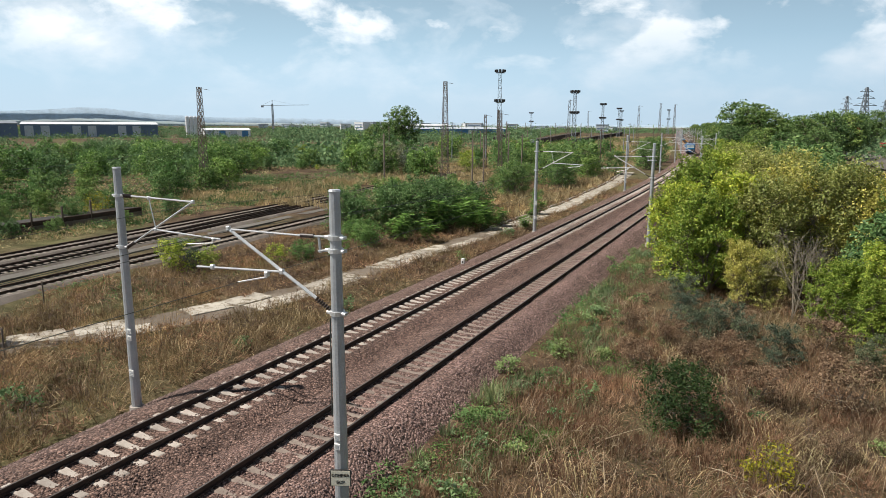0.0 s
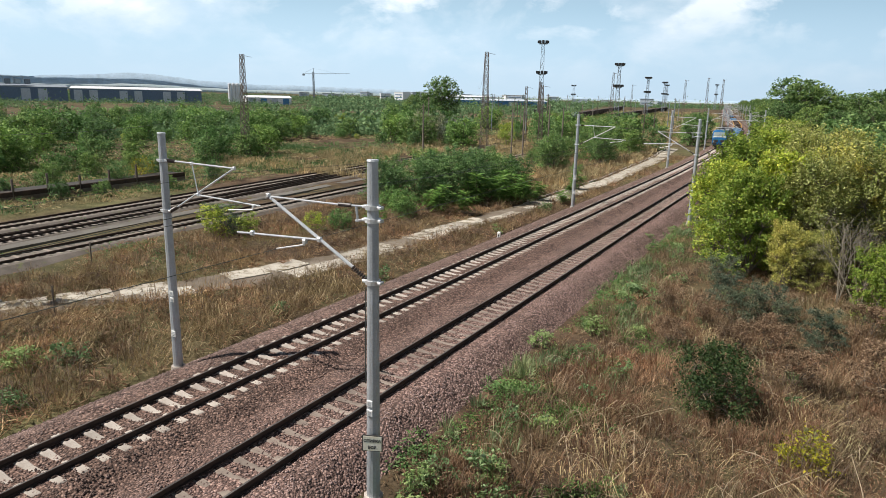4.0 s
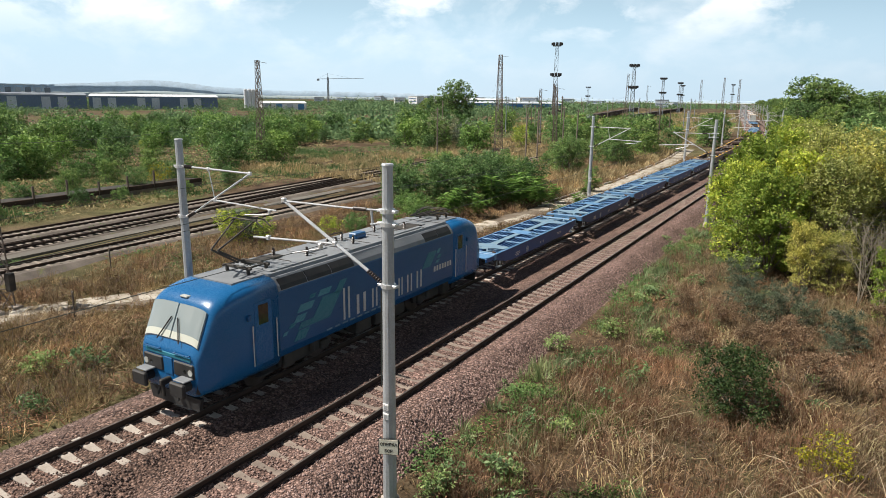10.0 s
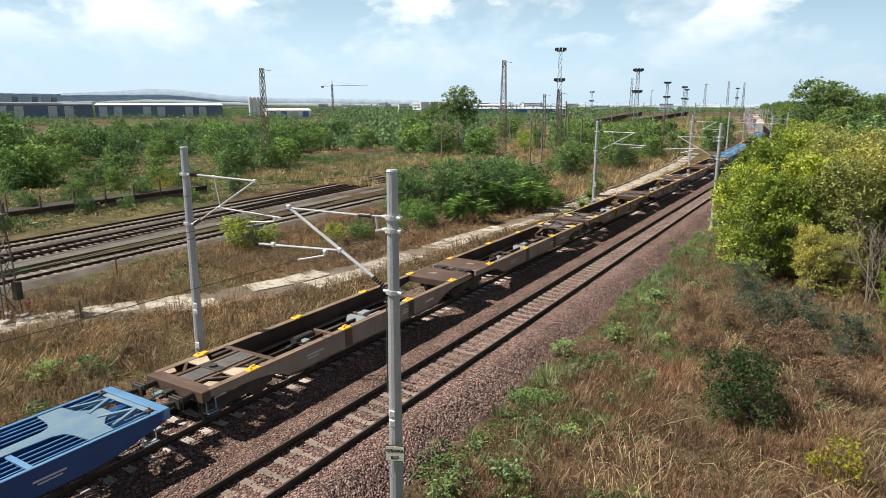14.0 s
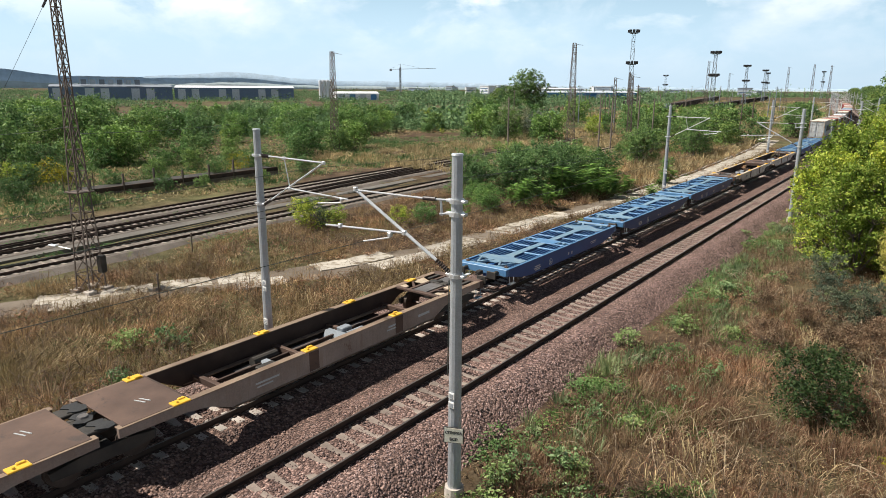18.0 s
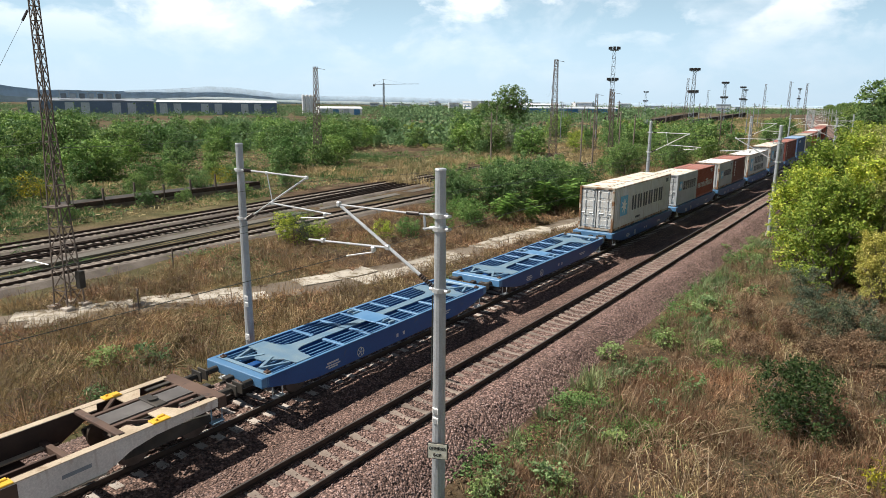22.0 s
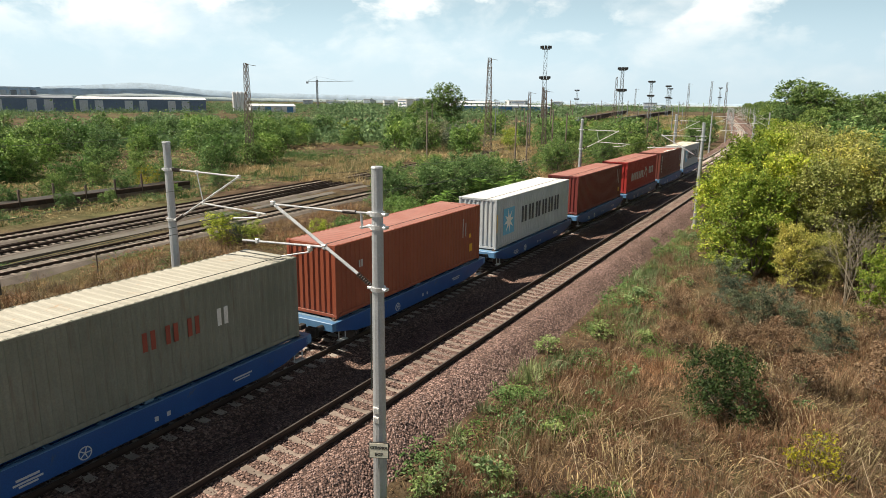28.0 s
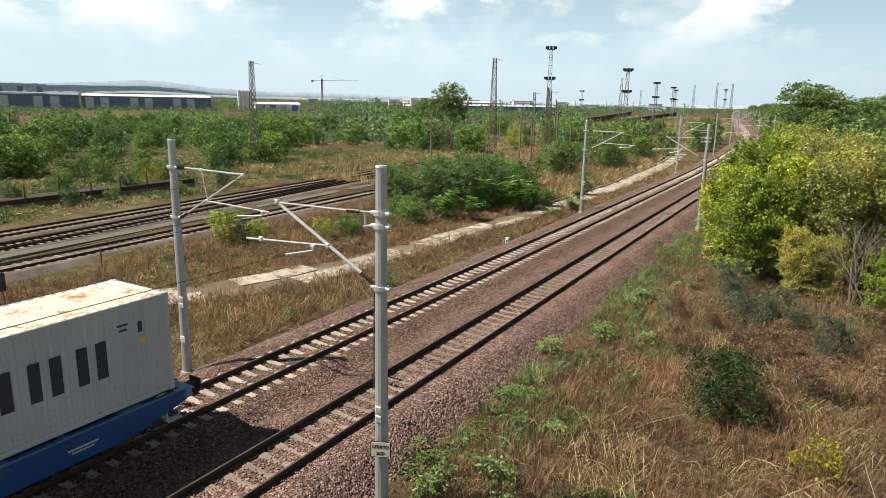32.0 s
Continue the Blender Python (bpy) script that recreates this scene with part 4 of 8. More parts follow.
def rusty_wagon(pale=False):
    """Articulated skeletal wagon on three bogies, its front at y = 0."""
    look_of = "chalky cream sides" if pale else "faded tan-brown sides"
    w = thing("articulated_wagon", "articulated skeletal container wagon with " + look_of + " and yellow spigots", "freight wagon", "brown articulated wagons of the train")
    L, hw, top = RUST_L, 1.32, 1.16
    mid = L / 2
    web, flange, plate = (M["wagon_cream"], M["wagon_sand"], M["wagon_rust"]) if pale else (M["wagon_tan"], M["wagon_flange"], M["wagon_rust"])
    for a, b in ((0.3, mid - 0.25), (mid + 0.25, L - 0.3)):
        for s in (-1, 1):
            out = [(a, top), (b, top), (b, top - 0.24), (b - 1.9, top - 0.3), (b - 2.6, top - 0.42), (b - 3.3, top - 0.72), (a + 3.3, top - 0.72), (a + 2.6, top - 0.42), (a + 1.9, top - 0.3), (a, top - 0.24)]
            sill = part("side_sill", Geo().extrude(out, s * hw, s * (hw - 0.1), "x"), web, w, "side beam with rust streaks")
            # inner face painted dark as shade; its deeper edge widens the cast shadow
            part("inner_web", Geo().extrude([(p, q - (0.004 if q > top - 0.5 else 0.1)) for p, q in out], s * (hw - 0.101), s * (hw - 0.13), "x"), M["wagon_inner"], w, "inner web, dark brown with its shade painted in")
            part("top_flange", Geo().box((s * (hw - 0.1), (a + b) / 2, top + 0.012), (0.24, b - a, 0.026), 0.006), flange, w)
            part("bottom_flange", Geo().box((s * (hw - 0.06), (a + b) / 2, top - 0.735), (0.22, b - a - 6.6, 0.03), 0.006), flange, w)
            for k, y in enumerate((a + 1.75, a + 6.4, b - 5.6, b - 1.75)):
                g = Geo().box((s * (hw - 0.1), y, top + 0.045), (0.3, 0.5, 0.045), 0.012).box((s * (hw - 0.2), y + 0.1, top + 0.08), (0.1, 0.2, 0.05), 0.015)
                part("spigot", g.tube((s * (hw - 0.06), y - 0.1, top + 0.06), (s * (hw - 0.06), y - 0.1, top + 0.12), 0.045, 0.028, 8), M["yellow"], w, "yellow container spigot")
                if k in (1, 2):
                    part("spigot_bracket", Geo().box((s * (hw + 0.006), y + 0.1, top - 0.36), (0.02, 0.42, 0.66), 0.005), plate, sill, "rust-brown bracket plate")
            part("web_panel", Geo().box((s * (hw + 0.004), a + 9.2, top - 0.36), (0.01, 1.1, 0.5), 0.004), web, sill)
            for y, z, q, h in ((a + 4.6, 0.33, 0.9, 0.06), (a + 4.5, 0.45, 0.6, 0.05), (b - 4.0, 0.36, 0.7, 0.1), (a + 10.4, 0.3, 0.45, 0.07), (a + 10.4, 0.42, 0.6, 0.05)):
                part("stencil", Geo().box((s * (hw + 0.006), y, top - z), (0.006, q, h)), M["lettering"] if not pale else M["mast_grey"], sill, "plain stencil bar")
            part("shelf_rail", Geo().box((s * (hw - 0.36), (a + b) / 2, top - 0.6), (0.2, b - a - 7.2, 0.05), 0.01), flange, w)
        for y in (a + 3.7, (a + b) / 2 - 1.3, (a + b) / 2 + 1.3, b - 3.7):
            part("cross_member", Geo().box((0, y, top - 0.6), (2 * hw - 0.26, 0.16, 0.22), 0.015), plate, w)
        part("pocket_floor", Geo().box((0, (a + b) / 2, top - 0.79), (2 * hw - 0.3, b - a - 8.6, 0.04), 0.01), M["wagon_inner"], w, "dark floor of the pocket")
        for y in (a + 5.6, (a + b) / 2 - 0.4, (a + b) / 2 + 2.2):
            part("floor_board", Geo().box((-0.35, y, top - 0.73), (0.9, 1.5, 0.06), 0.01), M["wagon_grey"], w, "worn grey floor board")
        for y in ((a + b) / 2 - 2.4, (a + b) / 2 + 0.9):
            part("wheel_stop", Geo().extrude([(y - 0.3, top - 0.77), (y + 0.3, top - 0.77), (y + 0.12, top - 0.5), (y - 0.1, top - 0.5)], -0.75, 0.35, "x"), M["mast_grey"], w, "grey folding wheel stop")
        for s in (-1, 1):
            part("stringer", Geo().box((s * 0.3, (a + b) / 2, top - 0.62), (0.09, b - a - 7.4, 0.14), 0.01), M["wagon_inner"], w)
        n = a + 5.4
        gear = Geo().box((0.35, n, 0.62), (0.5, 0.7, 0.3), 0.03).tube((-0.5, n, 0.62), (-0.5, n + 1.0, 0.62), 0.17, None, 12)
        part("brake_gear", gear, M["dark_metal"], w)
        part("brake_rod", Geo().tube((0, a + 2, 0.55), (0, b - 2, 0.55), 0.03, None, 6), M["dark_metal"], w)
        part("brake_valve", Geo().box((-0.2, n + 4, 0.66), (0.35, 0.5, 0.28), 0.03).tube((0.35, n + 3.6, 0.7), (0.35, n + 4.4, 0.7), 0.12, None, 10), M["mast_grey"], w, "grey brake valve and cylinder")
    for k in (-1, 1):
        part("platform_plate", Geo().box((0, mid + k * 1.32, top + 0.015), (2 * hw - 0.1, 1.9, 0.04), 0.01), plate, w, "wide brown plate over the middle bogie")
        part("platform_lip", Geo().box((0, mid + k * 2.3, top - 0.12), (2 * hw - 0.3, 0.08, 0.3), 0.01), M["wagon_inner"], w)
        part("hinge_beam", Geo().box((k * 0.7, mid, top - 0.03), (0.5, 0.7, 0.1), 0.02), M["dark_metal"], w)
        for d in (0.0, 0.14):
            part("stencil", Geo().bar((k * 0.15, mid + k * 1.3 + d, top + 0.032), (k * 0.5, mid + k * 1.42 + d, top + 0.032), 0.035), M["lettering"], w, "plain pale stencil bar")
    for x, y, turn in ((-0.72, 0.12, 0.12), (0.02, -0.04, -0.1), (0.74, 0.1, 0.2)):
        slot = [(-0.34, -0.1), (-0.2, -0.26), (0.0, -0.14), (0.16, -0.28), (0.34, -0.06), (0.3, 0.16), (0.06, 0.26), (-0.1, 0.14), (-0.28, 0.24)]
        part("hinge_joint", Geo().extrude([(x + a, mid + y + b + turn * a) for a, b in slot], top + 0.02, top + 0.046, "z"), M["black"], w, "ragged dark joint between the middle plates")
    part("pivot", Geo().tube((0, mid, top + 0.03), (0, mid, top + 0.09), 0.16, 0.13, 8), M["wagon_grey"], w, "worn grey pivot casting")
    bogie(w, mid)
    for y, f in ((1.7, 1), (L - 1.7, -1)):
        part("deck_plate", Geo().extrude([(-0.34, y - 1.35), (0.34, y - 1.35), (0.34, y + 1.35), (-0.34, y + 1.35)], top - 0.03, top + 0.012, "z"), M["wagon_grey"], w, "worn grey middle deck plate")
        for k in (-1, 1):
            part("gusset", Geo().extrude([(k * (hw - 0.14), y - 1.42), (k * (hw - 0.52), y - 1.42), (k * (hw - 0.56), y - 1.0), (k * (hw - 0.14), y - 0.8)], top - 0.028, top + 0.01, "z"), M["wagon_sand"], w)
            part("gusset", Geo().extrude([(k * (hw - 0.14), y - 0.3), (k * 0.5, y - 0.3), (k * 0.56, y + 0.15), (k * (hw - 0.14), y + 0.5)], top - 0.028, top + 0.01, "z"), M["wagon_sand"], w)
            part("platform_frame", Geo().box((0, y + k * 1.35, top - 0.02), (2 * hw - 0.26, 0.2, 0.09), 0.012), plate, w)
            part("platform_beam", Geo().box((k * 0.5, y, top - 0.03), (0.14, 2.7, 0.09), 0.012), plate, w)
            part("deck_plank", Geo().box((k * 0.85, y + 0.95, top - 0.01), (0.16, 0.9, 0.05), 0.008), M["dark_metal"], w)
            part("diagonal_brace", Geo().bar((k * 0.55, y - 0.9, top - 0.02), (k * 1.1, y - 0.35, top - 0.02), 0.09), plate, w)
        part("turntable", Geo().box((0, y - f * 0.2, top + 0.03), (0.95, 0.34, 0.06), 0.02).tube((0, y - f * 0.2, top + 0.03), (0, y - f * 0.2, top + 0.12), 0.14, None, 12), M["dark_metal"], w, "dark turntable block")
        bogie(w, y)
    for y in (0.15, L - 0.15):
        part("end_beam", Geo().box((0, y, top - 0.16), (2 * hw, 0.3, 0.36), 0.02), plate, w)
        for s in (-1, 1):
            g = Geo()
            for d in (0, 0.35):
                yy = y + (d if y < 5 else -d)
                g.tube((s * 1.26, yy, 0.45), (s * 1.26, yy, 1.1), 0.018, None, 6)
            g.box((s * 1.26, y + (0.18 if y < 5 else -0.18), 0.45), (0.2, 0.4, 0.03))
            part("shunter_step", g, M["wagon_pad"], w)
    buffers(w, 0.0, -1)
    buffers(w, L, 1)
    return w


def strokes(y, z, wide, h, x, bold=0.3):
    """A plain block in place of a letter: two upright bars."""
    g = Geo()
    for c in (-0.27, 0.27):
        g.box((x, y + c * wide, z), (0.012, wide * bold, h))
    return g


def letter_bars(parent, n, y0, z0, size, gap, x, mat, tall=None, vertical=False):
    """Lettering as plain blocks of its size and colour."""
    h = tall or size * 1.3
    for k in range(n):
        if vertical:
            g = strokes(y0, z0 - k * (size + gap), size * 1.4, size, x)
        else:
            g = strokes(y0 + k * (size + gap), z0, size * 0.98, h, x)
        part("mark", g, mat, parent, "plain block in place of a letter")


def corrugated(length, depth, pitch):
    """Zigzag plan of a container wall: pairs of run and depth."""
    n = max(int(round(length / pitch)), 4)
    p = length / n
    pts = []
    for k in range(n):
        a = k * p
        pts += [(a, 0), (a + p * 0.26, 0), (a + p * 0.42, depth), (a + p * 0.76, depth), (a + p * 0.92, 0)]
    pts.append((length, 0))
    return pts


BOXES = {}


def container(length, high, color, doors, marks):
    """A corrugated steel container, its near end at y = 0, its floor at z = 0."""
    paint, roof, edge = color
    c = thing("shipping_container", marks["label"], "shipping container", "containers on the train")
    W, L, H = 2.438, length, high
    key = (length, high)
    if key not in BOXES:
        BOXES[key] = {}
        side = corrugated(L - 0.3, 0.036, 0.29)
        for s in (-1, 1):
            n = len(side)
            vs = [(s * (W / 2 - 0.01 - d), 0.15 + a, z) for z in (0.16, H - 0.1) for a, d in side]
            BOXES[key][s] = Geo().add(vs, [(i, i + 1, n + i + 1, n + i) for i in range(n - 1)])
        end = corrugated(W - 0.26, 0.05, 0.27)
        g2 = Geo()
        n = len(end)
        vs = []
        for z in (0.16, H - 0.1):
            vs += [(-W / 2 + 0.13 + a, L - 0.03 - d, z) for a, d in end]
        g2.add(vs, [(i, i + 1, n + i + 1, n + i) for i in range(n - 1)])
        BOXES[key]["end"] = g2
        rf = corrugated(L - 0.4, 0.02, 0.3)
        n = len(rf)
        g3 = Geo()
        vs = []
        for x in (-W / 2 + 0.07, W / 2 - 0.07):
            vs += [(x, 0.2 + a, H - 0.01 - d) for a, d in rf]
        g3.add(vs, [(i, i + 1, n + i + 1, n + i) for i in range(n - 1)])
        BOXES[key]["roof"] = g3
    for s in (-1, 1):
        part("side_wall", BOXES[key][s], paint, c)
    part("end_wall", BOXES[key]["end"], paint, c)
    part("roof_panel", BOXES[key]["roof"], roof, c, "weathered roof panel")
    part("floor_panel", Geo().box((0, L / 2, 0.1), (W - 0.1, L - 0.1, 0.1)), M["dark_metal"], c)
    for s in (-1, 1):
        for y in (0.08, L - 0.08):
            part("corner_post", Geo().box((s * (W / 2 - 0.075), y, H / 2), (0.15, 0.16, H - 0.2), 0.012), edge, c)
            for z in (0.06, H - 0.06):
                part("corner_casting", Geo().box((s * (W / 2 - 0.085), y + (0.005 if y < 1 else -0.005), z), (0.18, 0.18, 0.122), 0.012), edge, c)
        part("top_rail", Geo().box((s * (W / 2 - 0.035), L / 2, H - 0.06), (0.066, L - 0.36, 0.09), 0.01), edge, c)
        part("bottom_rail", Geo().box((s * (W / 2 - 0.035), L / 2, 0.1), (0.066, L - 0.36, 0.15), 0.01), edge, c)
    for y in (0.08, L - 0.08):
        part("end_rail", Geo().box((0, y, H - 0.07), (W - 0.36, 0.13, 0.12), 0.01), edge, c)
        part("end_sill", Geo().box((0, y, 0.08), (W - 0.36, 0.13, 0.13), 0.01), edge, c)
    for y in (0.24, L - 0.24):
        part("roof_header", Geo().box((0, y, H - 0.012), (W - 0.14, 0.26, 0.02), 0.004), roof, c)
    if doors:
        for s in (-1, 1):
            d = Geo().box((s * 0.56, 0.1, H / 2), (1.06, 0.05, H - 0.34), 0.01)
            for k in range(4):
                z = 0.2 + (H - 0.4) * (k + 0.5) / 4
                d.box((s * 0.56, 0.075, z), (0.9, 0.035, (H - 0.4) / 4 - 0.2), 0.016)
            door = part("door", d, paint, c, "steel door with locking bars")
            for k in (0.2, 0.78):
                b = Geo().tube((s * k, 0.03, 0.18), (s * k, 0.03, H - 0.16), 0.019, None, 8)
                for z in (0.35, 1.0, H - 0.9, H - 0.3):
                    b.box((s * k, 0.045, z), (0.12, 0.05, 0.06), 0.008)
                b.box((s * k + s * 0.14, 0.03, 1.15), (0.34, 0.03, 0.05), 0.008)
                part("locking_bar", b, M["tube"], door)
    else:
        e = corrugated(W - 0.26, 0.05, 0.27)
        n = len(e)
        g = Geo()
        g.add([(-W / 2 + 0.13 + a, 0.03 + d, z) for z in (0.16, H - 0.1) for a, d in e], [(i, i + 1, n + i + 1, n + i) for i in range(n - 1)])
        part("end_wall", g, paint, c)
    X = W / 2 - 0.002
    if marks.get("star"):
        y, z, s = marks["star"]
        p = part("logo_panel", Geo().box((X, y, z), (0.012, s, s)), M["logo_blue"], c, "light blue square panel")
        pts = []
        for k in range(16):
            r = s * (0.45 if k % 2 == 0 else 0.17)
            a = math.tau * k / 16 + 0.2
            pts.append((y + r * math.cos(a), z + r * math.sin(a)))
        part("star", Geo().extrude(pts, X + 0.006, X + 0.012, "x"), M["white"], p, "white pointed star shape")
    if marks.get("swoosh"):
        y, z = marks["swoosh"]
        for pts in ([(-0.9, -0.5), (-0.7, -0.5), (0.15, 0.35), (0.05, 0.5)], [(-0.5, 0.55), (-0.1, 0.45), (0.75, 0.05), (0.15, 0.1)], [(-0.05, 0.1), (0.1, 0.02), (0.75, -0.55), (0.6, -0.6)]):
            part("mark", Geo().extrude([(y + a, z + b) for a, b in pts], X - 0.002, X + 0.01, "x"), SILVER, c, "plain slanting silver shape")
    for n, y, z, size, gap, tall, mat in marks.get("text", ()):
        letter_bars(c, n, y, z, size, gap, X, mat, tall)
    for n, y, z, size, gap, mat in marks.get("down", ()):
        letter_bars(c, n, y, z, size, gap, X, mat, vertical=True)
    for y, z, a, b, mat in marks.get("bars", ()):
        part("mark", Geo().box((X, y, z), (0.012, a, b)), mat, c, "plain bar of small writing")
    return c


def paint(name, a, b, rust=(0.26, 0.13, 0.06), wear=0.66, rough=0.55, streak=None):
    return surface(name, a, b, 0.6, 22, rough, 0, 0.08, 0.004, 0, rust, wear, streak=streak)


P_WHITE = paint("cream_container_paint", (0.5, 0.505, 0.485), (0.61, 0.61, 0.59), (0.33, 0.24, 0.15), 0.66, streak=(0.38, 0.32, 0.24))
P_GREY = paint("light_grey_container_paint", (0.38, 0.41, 0.425), (0.47, 0.49, 0.505), (0.281, 0.234, 0.187), 0.7, streak=(0.29, 0.27, 0.24))
P_PALE = paint("pale_blue_grey_container_paint", (0.39, 0.429, 0.452), (0.468, 0.499, 0.523), (0.312, 0.312, 0.296), 0.74)
P_RED = paint("faded_red_container_paint", (0.25, 0.0468, 0.0281), (0.299, 0.0624, 0.0374), (0.156, 0.0374, 0.025), 0.68, streak=(0.2, 0.06, 0.04))
P_BRIGHT = paint("bright_red_container_paint", (0.332, 0.0232, 0.0199), (0.378, 0.0331, 0.0279), (0.225, 0.0265, 0.0199), 0.72)
P_BROWN = paint("brown_red_container_paint", (0.14, 0.037, 0.028), (0.175, 0.049, 0.036), (0.101, 0.0281, 0.0197), 0.68, streak=(0.12, 0.035, 0.025))
P_DARKRED = paint("dark_red_container_paint", (0.156, 0.0281, 0.025), (0.194, 0.0374, 0.0325), (0.106, 0.025, 0.0218), 0.7, streak=(0.11, 0.025, 0.022))
P_ORANGE = paint("faded_orange_container_paint", (0.262, 0.06, 0.028), (0.31, 0.08, 0.04), (0.206, 0.0624, 0.0312), 0.68)
P_NAVY = paint("dusty_blue_container_paint", (0.0421, 0.0909, 0.19), (0.0597, 0.12, 0.231), (0.0491, 0.0702, 0.126), 0.7)
P_OLIVE = paint("grey_green_container_paint", (0.156, 0.168, 0.133), (0.211, 0.218, 0.176), (0.187, 0.133, 0.0858), 0.68, streak=(0.12, 0.1, 0.075))
# roof paints, each paler than the walls it goes with
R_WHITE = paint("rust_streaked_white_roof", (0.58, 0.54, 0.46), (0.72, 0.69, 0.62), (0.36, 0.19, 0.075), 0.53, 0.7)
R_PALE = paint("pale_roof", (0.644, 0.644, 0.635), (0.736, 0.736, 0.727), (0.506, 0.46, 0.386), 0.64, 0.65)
R_RED = paint("paler_red_roof", (0.313, 0.125, 0.1), (0.375, 0.182, 0.15), (0.262, 0.1, 0.0748), 0.62, 0.7)
R_BLUE = paint("paler_blue_roof", (0.184, 0.294, 0.46), (0.276, 0.386, 0.534), (0.184, 0.23, 0.313), 0.64, 0.65)
R_OLIVE = paint("paler_grey_roof", (0.368, 0.35, 0.294), (0.46, 0.442, 0.377), (0.368, 0.258, 0.166), 0.6, 0.7)
RUSTY = paint("rust_edged_white_frame", (0.37, 0.32, 0.26), (0.47, 0.43, 0.36), (0.2, 0.1, 0.045), 0.46, 0.7)

